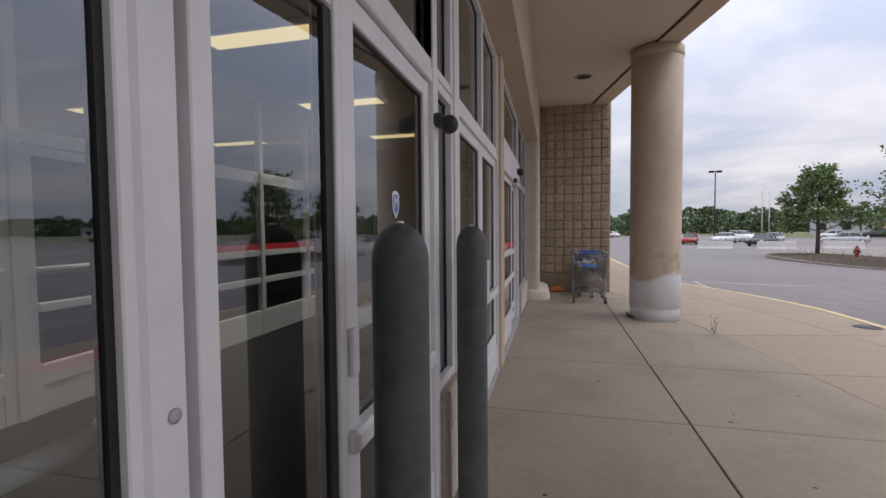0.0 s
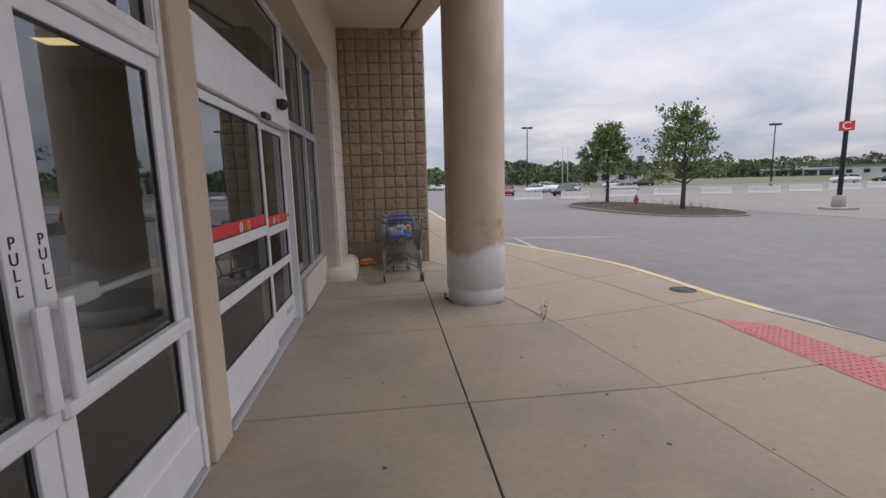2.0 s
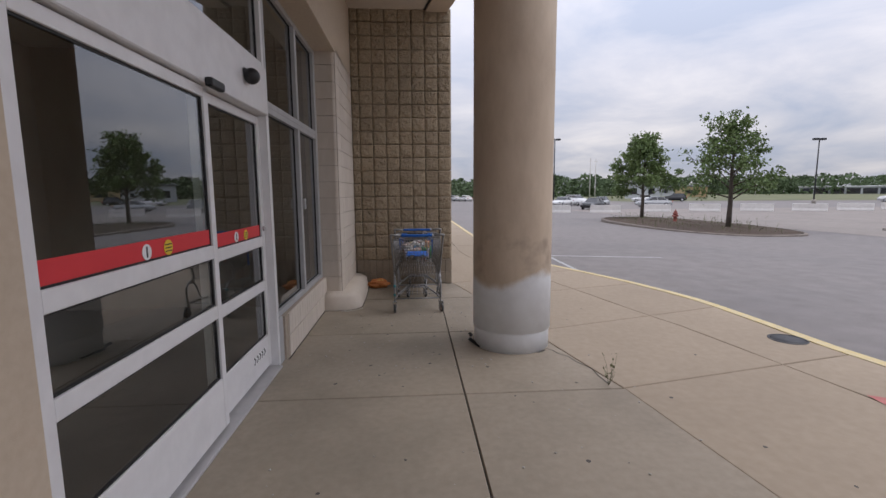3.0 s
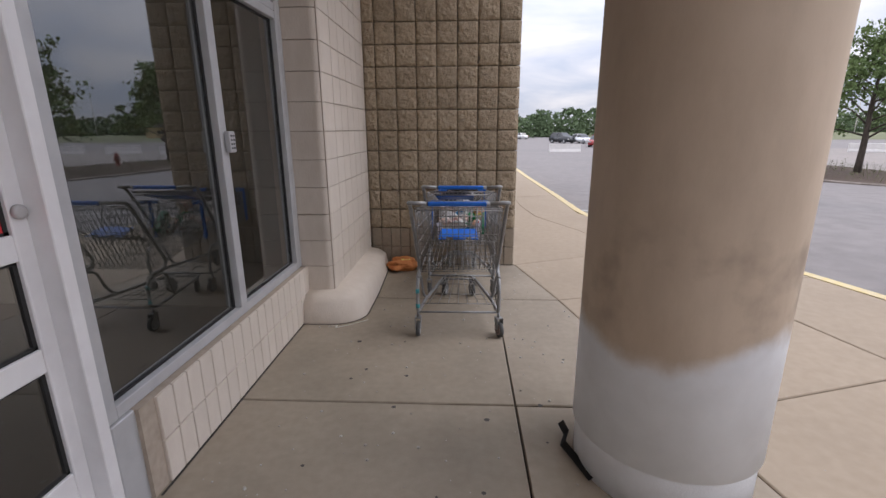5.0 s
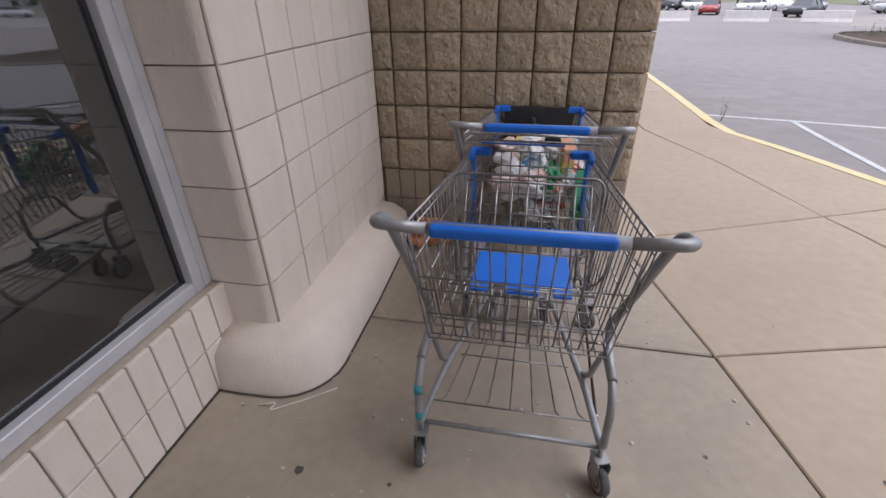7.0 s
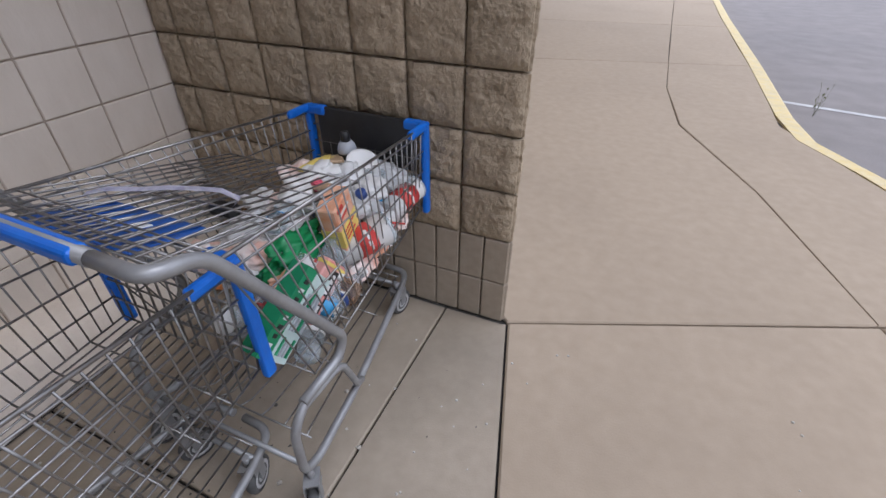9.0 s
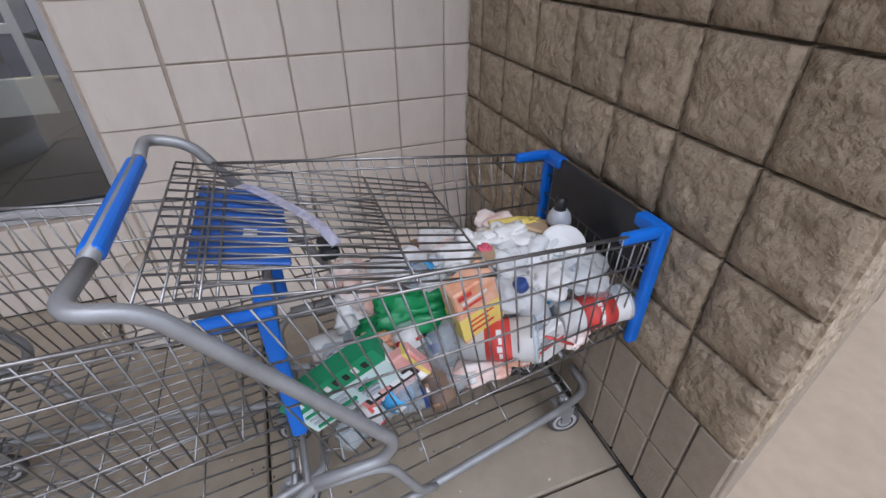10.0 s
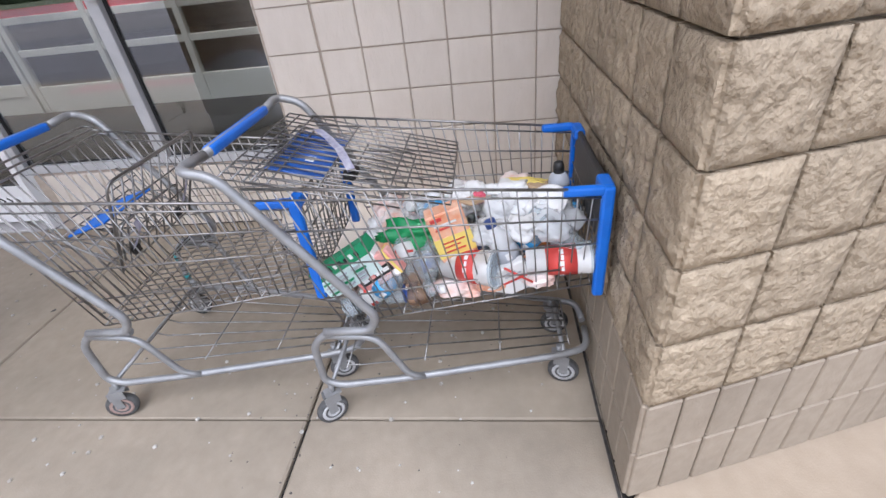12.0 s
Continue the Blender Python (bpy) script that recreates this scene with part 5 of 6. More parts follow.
WHITEROOF = mat("white_metal_roof", (0.66, 0.67, 0.68), (0.72, 0.73, 0.74), 0.5, 0.6)
far_building(45.3, 250, 30, 12, 3.2, PALEWALL, "long low white-roofed commercial building with dark openings", 6, roof=WHITEROOF, wide=0.43)
far_building(50.5, 235, 20, 14, 3.8, PALEWALL, "pale grey metal warehouse", 4)
far_building(32.4, 165, 9, 8, 3.3, TANWALL, "tan plywood-clad building under construction", 1)
far_building(31.5, 190, 14, 9, 3.4, PALEWALL, "pale low house past the trees", 4)
far_building(27.5, 140, 9, 8, 4.2, PALEWALL, "pale grey plant building", 2)
for deg, r, h in ((21.7, 150, 12.5), (22.3, 152, 12.5), (38.3, 210, 15)):
    x, y = polar(deg, r)
    u = empty("utility_pole", (x, y, -0.9), "pale weathered utility pole", "utility pole", "utility poles")
    part("pole", tube([(0, 0, 0), (0, 0, h)], 0.16, 8, 0.11), BARRIER, u)
    part("crossarm", box((-0.5, -0.06, h - 0.9), (0.5, 0.06, h - 0.75)), BARRIER, u)

# ---- markings and small things on the walk and road ----
def road_line(pts, w, name="road_marking", lift=0.004):
    bm = bmesh.new()
    for (x0, y0), (x1, y1) in zip(pts, pts[1:]):
        d = Vector((x1 - x0, y1 - y0)).normalized()
        s = Vector((-d.y, d.x)) * w / 2
        q = [(x0 + s.x, y0 + s.y), (x1 + s.x, y1 + s.y), (x1 - s.x, y1 - s.y), (x0 - s.x, y0 - s.y)]
        z = [ground_z(*p) + lift for p in q]
        bm.faces.new([bm.verts.new((*p, h)) for p, h in zip(q, z)])
    thing(name, bm, WHITELINE, "worn white parking line on asphalt", "road marking", "parking lines", "structure")


road_line([(3.5, 4.86), (4.78, 4.57), (7.6, 3.9)], 0.09)
road_line([(4.78, 4.57), (4.72, 3.4), (4.66, 1.2)], 0.08)


def tactile():
    """A strip of red truncated-dome paving along the dropped kerb."""
    def edges(y):
        return 4.40 + 0.02 * max(0, -5.0 - y), 4.86 + 0.045 * max(0, -4.7 - y)

    bm = bmesh.new()
    rows = [[(4.44, -4.36), (4.66, -4.50)]]
    for k in range(8):
        y = -4.62 - 0.38 * k
        x0, x1 = edges(y)
        rows.append([(x0, y), (x1, y - 0.03)])
    for a, b in zip(rows, rows[1:]):
        bm.faces.new([bm.verts.new((*p, 0.004)) for p in (a[0], a[1], b[1], b[0])])
    t = thing("tactile_paving", bm, REDPAVE, "faded red truncated-dome tactile paving by the dropped kerb", "tactile paving", kind="structure")
    bm = bmesh.new()
    for j in range(41):
        y = -4.70 - 0.062 * j
        x1 = edges(y)[1] - 0.03
        for i in range(7):
            x = x1 - 0.064 * i - 0.02
            r0, r1 = 0.014, 0.009
            a = [bm.verts.new((x + r0 * math.cos(q), y + r0 * math.sin(q), 0.004)) for q in (0, 1.257, 2.513, 3.77, 5.027)]
            b = [bm.verts.new((x + r1 * math.cos(q), y + r1 * math.sin(q), 0.010)) for q in (0, 1.257, 2.513, 3.77, 5.027)]
            for k in range(5):
                bm.faces.new((a[k], a[(k + 1) % 5], b[(k + 1) % 5], b[k]))
            bm.faces.new(b)
    d = part("domes", bm, REDPAVE, t)
    d["kind"] = "stuff"


tactile()
cover = empty("drain_cover", (4.90, -3.14, 0.0), "round dark iron cover in the apron", "drain cover")
part("rim", lathe([(0.17, -0.01), (0.17, 0.004), (0.15, 0.006), (0.15, -0.01)], 28), DARKMETAL, cover)
part("lid", lathe([(0.148, -0.01), (0.148, 0.002), (0.02, 0.004)], 28), DARKMETAL, cover)

# ---- shopping carts ----
WIRE = mat("galvanised_wire", (0.19, 0.186, 0.18), (0.35, 0.342, 0.336), 30, 0.34, metal=0.85, stain=0.4, stain_scale=5, stain_color=(0.12, 0.10, 0.09))
STEEL = mat("grey_coated_tube", (0.25, 0.255, 0.26), (0.33, 0.335, 0.34), 18, 0.4, metal=0.35, bump=0.1, stain=0.4, stain_scale=7, stain_color=(0.13, 0.11, 0.10))
CARTBLUE = mat("bright_blue_plastic", (0.004, 0.125, 0.56), (0.006, 0.155, 0.64), 14, 0.42, stain=0.25, stain_scale=9, stain_color=(0.02, 0.07, 0.35))
DEEPBLUE = mat("dusty_blue_plastic", (0.008, 0.085, 0.38), (0.018, 0.125, 0.50), 20, 0.5, stain=0.3, stain_scale=12, stain_color=(0.15, 0.18, 0.25))
HUB = mat("pale_caster_hub", (0.42, 0.42, 0.43), (0.5, 0.5, 0.5), 20, 0.5)
REDHUB = mat("red_caster_hub", (0.30, 0.20, 0.17), (0.38, 0.27, 0.24), 20, 0.5)
STRAP = mat("lilac_webbing", (0.46, 0.44, 0.58), (0.72, 0.71, 0.76), 60, 0.8)
TEAL = mat("teal_tape", (0.02, 0.24, 0.28), (0.04, 0.32, 0.36), 30, 0.5)
CASTER = mat("worn_grey_caster_tyre", (0.045, 0.045, 0.045), (0.11, 0.11, 0.11), 30, 0.8)

TOP_R, TOP_F = (0.05, 0.29, 0.915), (0.965, 0.235, 0.828)
BOT_R, BOT_F = (0.21, 0.275, 0.44), (0.945, 0.225, 0.525)


def side_at(s, t, sign):
    """A point on a basket side: s from the rear to the front, t from the floor to the rim."""
    lo = [a + (b - a) * s for a, b in zip(BOT_R, BOT_F)]
    hi = [a + (b - a) * s for a, b in zip(TOP_R, TOP_F)]
    u, h, z = (a + (b - a) * t for a, b in zip(lo, hi))
    return Vector((sign * h, u, z))


def wire_panel(name, lines, r, parent, label="", sides=5):
    """A panel of single wires: the last line is the part itself, the others are wires under it."""
    base = part(name, tube(lines[-1], r, sides), WIRE, parent, label)
    for line in lines[:-1]:
        part("wire", tube(line, r, sides), WIRE, base)
    return base


def caster(cart, x, u, turn, hub, name="caster"):
    m = pose(x, u, 0, 0, 0, turn)
    bm = bmesh.new()
    add_lathe(bm, [(0.040, -0.014), (0.051, -0.013), (0.055, -0.006), (0.055, 0.006), (0.051, 0.013), (0.040, 0.014)], 22, m=m @ pose(0, -0.02, 0.055, 0, 90, 0))
    w = part(name, bm, CASTER, cart)
    bm = bmesh.new()
    add_lathe(bm, [(0.043, -0.0135), (0.034, -0.0155), (0.026, -0.0125), (0.012, -0.018), (0.012, 0.018), (0.026, 0.0125), (0.034, 0.0155), (0.043, 0.0135)], 16, m=m @ pose(0, -0.02, 0.055, 0, 90, 0))
    part("hub", bm, hub, w)
    bm = bmesh.new()
    for s in (-1, 1):
        add_box(bm, (s * 0.020 - 0.0015, -0.034, 0.055), (s * 0.020 + 0.0015, -0.004, 0.10))
        add_box(bm, (s * 0.020 - 0.0016, -0.038, 0.098), (s * 0.020 + 0.0016, 0.016, 0.135))
    add_box(bm, (-0.022, -0.03, 0.133), (0.022, 0.025, 0.139))
    bmesh.ops.transform(bm, matrix=m, verts=bm.verts)
    part("fork", bm, STEEL, w)
    part("stem", tube([m @ Vector((0, 0, 0.135)), m @ Vector((0, 0, 0.175))], 0.010, 8), STEEL, w)


def cart_body(at, label, turns, hubs):
    c = empty("shopping_cart", at, label, "shopping cart", "nested shopping carts")
    # handle with curled ends, running down into the side tubes
    for s in (-1, 1):
        pts = [(s * 0.20, -0.072, 0.977), (s * 0.320, -0.078, 0.984), (s * 0.316, 0.01, 0.962), (s * 0.292, 0.32, 0.48), (s * 0.288, 0.29, 0.422), (s * 0.285, 0.14, 0.415)]
        part("side_tube", tube(bent(pts, 0.055, 6), 0.0135, 10), STEEL, c)
        loop = [(s * 0.285, 0.30, 0.418), (s * 0.285, 0.15, 0.415), (s * 0.285, 0.09, 0.36), (s * 0.285, 0.085, 0.19), (s * 0.283, 0.14, 0.165), (s * 0.255, 0.36, 0.165), (s * 0.15, 0.88, 0.15), (s * 0.12, 0.985, 0.155), (s * 0.02, 0.99, 0.155)]
        part("chassis_tube", tube(bent(loop, 0.05, 5), 0.0125, 10), STEEL, c)
        brace = [(s * 0.285, 0.13, 0.40), (s * 0.284, 0.30, 0.39), (s * 0.268, 0.375, 0.20), (s * 0.25, 0.42, 0.165)]
        part("brace_tube", tube(bent(brace, 0.05, 5), 0.011, 8), STEEL, c)
    part("handle_bar", tube([(-0.1995, -0.072, 0.977), (0.1995, -0.072, 0.977)], 0.0145, 12), STEEL, c)
    grip = box((-0.195, -0.091, 0.962), (0.178, -0.055, 0.991), 0.010, 3)
    part("grip", grip, CARTBLUE, c, "bright blue plastic handle grip")
    # basket of wire: sides, floor and front
    for s in (-1, 1):
        lines = [[side_at(k / 24, 0, s), side_at(k / 24, 0.5, s), side_at(k / 24, 1, s)] for k in range(25)]
        wire_panel("basket_side", lines, 0.0022, c)
        rails = [[side_at(0, t, s), side_at(0.5, t, s), side_at(1, t, s)] for t in (0.0, 0.22, 0.47, 0.72, 0.93)]
        for rail in rails:
            part("side_rail", tube(rail, 0.0029, 6), WIRE, c)
        part("rim", tube([side_at(0, 1, s), side_at(1, 1, s)], 0.0042, 8), WIRE, c)
    floor = []
    for k in range(17):
        f = -1 + 2 * k / 16
        floor.append([Vector((f * BOT_R[1], BOT_R[0], BOT_R[2])), Vector((f * BOT_F[1], BOT_F[0], BOT_F[2]))])
    for k in range(9):
        floor.append([side_at(k / 8, 0, -1), side_at(k / 8, 0, 1)])
    wire_panel("basket_floor", floor, 0.0026, c)
    front = []
    for k in range(13):
        f = -1 + 2 * k / 12
        front.append([Vector((f * BOT_F[1], BOT_F[0], BOT_F[2])), Vector((f * TOP_F[1], TOP_F[0], TOP_F[2]))])
    for t in (0.0, 0.2, 0.4, 0.6, 0.8, 1.0):
        front.append([side_at(1, t, -1), side_at(1, t, 1)])
    wire_panel("basket_front", front, 0.0028, c)
    for s in (-1, 1):
        p0, p1 = side_at(1, 0.0, s), side_at(1, 1.0, s)
        bm = bmesh.new()
        add_box(bm, (p1.x - 0.012, p1.y - 0.018, p0.z - 0.03), (p1.x + 0.012, p1.y + 0.014, p1.z + 0.012), 0.008, 2)
        add_box(bm, (p1.x - 0.0115, p1.y - 0.115, p1.z - 0.012), (p1.x + 0.0115, p1.y - 0.01, p1.z + 0.015), 0.008, 2)
        add_box(bm, (min(p1.x, p1.x - s * 0.075), p1.y - 0.02, p1.z - 0.02), (max(p1.x, p1.x - s * 0.075), p1.y + 0.015, p1.z + 0.013), 0.008, 2)
        part("corner_bumper", bm, CARTBLUE, c, "bright blue plastic corner bumper")
    # lower tray
    tray = []
    for k in range(7):
        f = -1 + 2 * k / 6
        tray.append([Vector((f * 0.24, 0.16, 0.215)), Vector((f * 0.22, 0.20, 0.195)), Vector((f * 0.11, 0.92, 0.175))])
    for u, h, z in ((0.16, 0.255, 0.215), (0.42, 0.20, 0.19), (0.68, 0.155, 0.182), (0.92, 0.12, 0.175)):
        tray.append([Vector((-h, u, z)), Vector((h, u, z))])
    wire_panel("lower_tray", tray, 0.003, c)
    part("rear_crossbar", tube([(-0.284, 0.105, 0.172), (0.284, 0.105, 0.172)], 0.008, 8), STEEL, c)
    part("front_crossbar", tube([(-0.14, 0.90, 0.152), (0.14, 0.90, 0.152)], 0.009, 8), STEEL, c)
    for (x, u), turn, hub in zip(((-0.285, 0.10), (0.285, 0.10), (-0.125, 0.885), (0.125, 0.885)), turns, hubs):
        caster(c, x, u, turn, hub)
    return c


def panel_wires(c0, c1, w0, w1, n, cross, r=0.0026):
    """A wire panel from a rear line to a front line, both across the cart."""
    c0, c1 = Vector(c0), Vector(c1)
    lines = []
    for k in range(n):
        f = -1 + 2 * k / (n - 1)
        lines.append([c0 + Vector((f * w0, 0, 0)), c1 + Vector((f * w1, 0, 0))])
    for t in cross:
        p, w = c0.lerp(c1, t), w0 + (w1 - w0) * t
        lines.append([p - Vector((w, 0, 0)), p + Vector((w, 0, 0))])
    return lines, r


def flap(corners, thick, slots=0):
    """A thin moulded plate between a rear pair and a front pair of corners."""
    bm = bmesh.new()
    a = [Vector(p) for p in corners]
    nrm = (a[1] - a[0]).cross(a[3] - a[0]).normalized() * thick
    lo, hi = [bm.verts.new(p) for p in a], [bm.verts.new(p + nrm) for p in a]
    for k in range(4):
        bm.faces.new((lo[k], lo[(k + 1) % 4], hi[(k + 1) % 4], hi[k]))
    bm.faces.new(lo[::-1]), bm.faces.new(hi)
    bmesh.ops.bevel(bm, geom=list(bm.edges), offset=thick * 0.4, segments=1, affect="EDGES")
    return bm


def ribbon(pts, w, side):
    bm, prev = bmesh.new(), None
    side = Vector(side).normalized() * w / 2
    for p in pts:
        row = [bm.verts.new(Vector(p) - side), bm.verts.new(Vector(p) + side)]
        if prev:
            bm.faces.new((prev[0], prev[1], row[1], row[0]))
        prev = row
    bmesh.ops.solidify(bm, geom=list(bm.faces), thickness=0.002)
    return bm


def empty_cart(x, y):
    c = cart_body(pose(x, y, 0, 0, 0, 0.5), "empty grey wire shopping cart with blue handle, child seat open", (0, 20, 160, 200), (HUB, REDHUB, HUB, HUB))
    wire_panel("rear_gate", *panel_wires((0, 0.215, 0.455), (0, 0.035, 0.915), 0.262, 0.275, 15, (0, 0.25, 0.5, 0.62, 1.0)), c, "closed wire rear gate")
    wire_panel("seat_back", *panel_wires((0, 0.30, 0.60), (0, 0.42, 0.90), 0.19, 0.185, 9, (0, 0.35, 0.7, 1.0), 0.003), c, "wire child seat back")
    for s in (-1, 1):
        part("seat_frame", tube(bent([(s * 0.20, 0.10, 0.80), (s * 0.20, 0.20, 0.70), (s * 0.19, 0.31, 0.62)], 0.04), 0.004), WIRE, c)
    wire_panel("seat_rack", *panel_wires((0, 0.12, 0.715), (0, 0.31, 0.645), 0.19, 0.19, 11, (0, 0.5, 1.0)), c)
    part("seat_flap", flap([(-0.135, 0.150, 0.707), (0.135, 0.150, 0.707), (0.125, 0.265, 0.738), (-0.125, 0.265, 0.738)], 0.008), CARTBLUE, c, "blue plastic seat flap")
    for x0, x1 in ((-0.135, -0.085), (-0.04, 0.05), (0.085, 0.135)):
        part("flap_tab", flap([(x0, 0.118, 0.698), (x1, 0.118, 0.698), (x1, 0.152, 0.7075), (x0, 0.152, 0.7075)], 0.008), CARTBLUE, c)
    for z, dy in ((0.945, -0.012), (0.930, 0.012), (0.915, 0.038)):
        part("rear_rail", tube(bent([(-0.285, dy + 0.03, z - 0.01), (-0.275, dy, z), (0.275, dy, z), (0.285, dy + 0.03, z - 0.01)], 0.02), 0.0038, 6), WIRE, c)
    part("seat_hoop", tube(bent([(-0.20, 0.31, 0.60), (-0.235, 0.44, 0.915), (0.225, 0.44, 0.915), (0.20, 0.31, 0.60)], 0.04), 0.0042, 6), WIRE, c)
    part("seat_hoop", tube(bent([(-0.16, 0.30, 0.62), (-0.16, 0.345, 0.745), (0.16, 0.345, 0.745), (0.16, 0.30, 0.62)], 0.03), 0.0038, 6), WIRE, c)
    for z in (0.335, 0.225):
        part("tape", lathe([(0.0136, z - 0.014), (0.0136, z + 0.014), (0.012, z + 0.015)], 12, (-0.285, 0.0865)), TEAL, c, "teal tape wrapped on a leg")
    for s in (-1, 1):
        part("strap", ribbon([(s * 0.15, 0.40, 0.76), (s * 0.135, 0.385, 0.72), (s * 0.14, 0.35, 0.67), (s * 0.12, 0.31, 0.63)], 0.036, (1, 0.3, 0)), STRAP, c, "lilac seat strap")
        part("strap_buckle", box((s * 0.125 - 0.018, 0.315, 0.625), (s * 0.125 + 0.018, 0.335, 0.655), 0.006), BLACK, c)
    return c


def full_cart(x, y):
    c = cart_body(pose(x, y, 0), "grey wire shopping cart with blue handle, filled with litter", (10, 35, 180, 170), (HUB, HUB, HUB, HUB))
    wire_panel("rear_gate", *panel_wires((0, -0.02, 0.938), (0, 0.565, 0.805), 0.268, 0.225, 15, (0, 0.06, 0.14, 0.42, 0.72, 1.0)), c, "rear gate pushed up along the rim")
    wire_panel("seat_back", *panel_wires((0, 0.02, 0.905), (0, 0.42, 0.785), 0.225, 0.19, 11, (0, 0.06, 0.14, 0.6, 1.0), 0.003), c, "folded wire child seat back")
    part("seat_flap", flap([(-0.215, 0.02, 0.889), (0.105, 0.02, 0.889), (0.10, 0.19, 0.838), (-0.205, 0.19, 0.838)], 0.007), DEEPBLUE, c, "dusty blue seat flap, folded")
    for k in range(6):
        x0 = -0.175 + 0.05 * k
        part("flap_rib", flap([(x0 - 0.003, 0.03, 0.8925), (x0 + 0.003, 0.03, 0.8925), (x0 + 0.003, 0.182, 0.8470), (x0 - 0.003, 0.182, 0.8470)], 0.003), DEEPBLUE, c)
    part("flap_sticker", flap([(-0.03, 0.110, 0.8690), (0.01, 0.110, 0.8690), (0.01, 0.135, 0.8615), (-0.03, 0.135, 0.8615)], 0.002), WHITE, c)
    part("front_panel", box((-0.195, 0.955, 0.655), (0.195, 0.972, 0.838), 0.006, 2), BLACK, c, "black plastic front panel")
    part("strap", ribbon([(-0.13, 0.11, 0.918), (-0.10, 0.135, 0.924), (-0.06, 0.175, 0.912), (-0.01, 0.205, 0.912), (0.03, 0.235, 0.904), (0.08, 0.26, 0.898), (0.105, 0.28, 0.872), (0.08, 0.275, 0.85)], 0.026, (0.6, -0.8, 0.1)), STRAP, c, "lilac seat strap")
    part("buckle", box((0.03, 0.245, 0.83), (0.10, 0.285, 0.858), 0.01, 2), BLACK, c)
    return c


CART_X, CART_Y = 1.237, -1.02
empty_cart(1.222, -1.85)
full_cart(CART_X, CART_Y)

# ---- litter in the cart ----
def lit(name, c1, c2=None, rough=0.5, scale=20):
    return mat(name, c1, c2 or tuple(v * 0.92 for v in c1), scale, rough)


L_WHITE, L_RED, L_ORANGE, L_YELLOW = lit("white_litter", (0.72, 0.72, 0.71)), lit("red_litter", (0.58, 0.06, 0.05)), lit("orange_litter", (0.72, 0.32, 0.20)), lit("yellow_litter", (0.78, 0.62, 0.16))
L_GREEN, L_BLUE, L_BLACK, L_PINK = lit("green_litter", (0.012, 0.25, 0.11)), lit("blue_litter", (0.05, 0.32, 0.62)), lit("black_litter", (0.02, 0.02, 0.02)), lit("pink_litter", (0.70, 0.20, 0.22))
L_TAN, L_GREY, L_NAVY = lit("tan_card", (0.45, 0.32, 0.20)), lit("grey_litter", (0.42, 0.44, 0.48), rough=0.35), lit("navy_litter", (0.03, 0.07, 0.25))


def film(name, tint, fac, rough=0.08):
    """Thin clear plastic: mostly see-through, with a glossy skin."""
    m = bpy.data.materials.new(name)
    m.use_nodes = True
    N, L = m.node_tree.nodes, m.node_tree.links
    b = N["Principled BSDF"]
    b.inputs["Base Color"].default_value, b.inputs["Roughness"].default_value = (*tint, 1), rough
    tr, mx = N.new("ShaderNodeBsdfTransparent"), N.new("ShaderNodeMixShader")
    tr.inputs[0].default_value = (*[min(1, v * 1.15) for v in tint], 1)
    mx.inputs[0].default_value = fac
    L.new(tr.outputs[0], mx.inputs[1])
    L.new(b.outputs[0], mx.inputs[2])
    L.new(mx.outputs[0], N["Material Output"].inputs[0])
    return m


CLEAR = film("clear_bottle_plastic", (0.70, 0.75, 0.78), 0.26, 0.04)
CLOUDY = film("cloudy_plastic_bag", (0.80, 0.81, 0.82), 0.72, 0.35)
GREENGLASS = film("green_bottle_plastic", (0.03, 0.42, 0.15), 0.6, 0.12)


PRINTED = mat("printed_wrapper", (0.78, 0.77, 0.75), (0.74, 0.42, 0.33), 14, 0.35)
SALMON = mat("salmon_snack_bag", (0.72, 0.27, 0.13), (0.78, 0.50, 0.36), 30, 0.3)
BROWNDRINK = film("brown_drink_plastic", (0.55, 0.40, 0.30), 0.22, 0.05)
SHEER = film("sheer_white_bag", (0.86, 0.87, 0.88), 0.5, 0.18)


def axis_pose(x, u, z, yaw, tilt, spin=0):
    """A pose in the cart for a thing that stands along its own z: turned by yaw, leaning by tilt."""
    return Matrix.Translation((CART_X + x, CART_Y + u, z)) @ pose(0, 0, 0, 0, 0, yaw) @ pose(0, 0, 0, tilt, 0, 0) @ pose(0, 0, 0, 0, 0, spin)


def cup(m, band, h=0.165, label="white paper cup with a red band in the cart", r0=0.040, r1=0.055, low=-0.025, high=0.035):
    c = empty("paper_cup", m, label, "paper cup", "litter in the cart")
    part("body", lathe([(r0, -h / 2), (r1, h / 2), (r1 + 0.003, h / 2 + 0.002), (r1 - 0.002, h / 2), (r0 - 0.002, -h / 2 + 0.006)], 22), L_WHITE, c)
    f = lambda z: r0 + (r1 - r0) * (z + h / 2) / h + 0.0012
    part("band", lathe([(f(low), low), (f(high), high), (f(high) - 0.003, high), (f(low) - 0.003, low)], 22), band, c)
    for k in range(3):
        a = 0.45 + 2.09 * k
        for q in range(4):
            w = box((-0.007, -0.001, -0.004 + 0.004 * (q % 2)), (0.007, 0.001, 0.008))
            bmesh.ops.transform(w, matrix=pose(0, 0, 0, 0, 0, math.degrees(a) + q * 22) @ Matrix.Translation((0, f(0.008) + 0.0005, 0.006)), verts=w.verts)
            part("letter_bar", w, L_WHITE, c)
    part("lid", lathe([(r1 + 0.004, h / 2 - 0.004), (r1 + 0.004, h / 2 + 0.006), (r1 - 0.006, h / 2 + 0.009), (r1 - 0.008, h / 2 + 0.004)], 22), CLEAR, c)
    return c


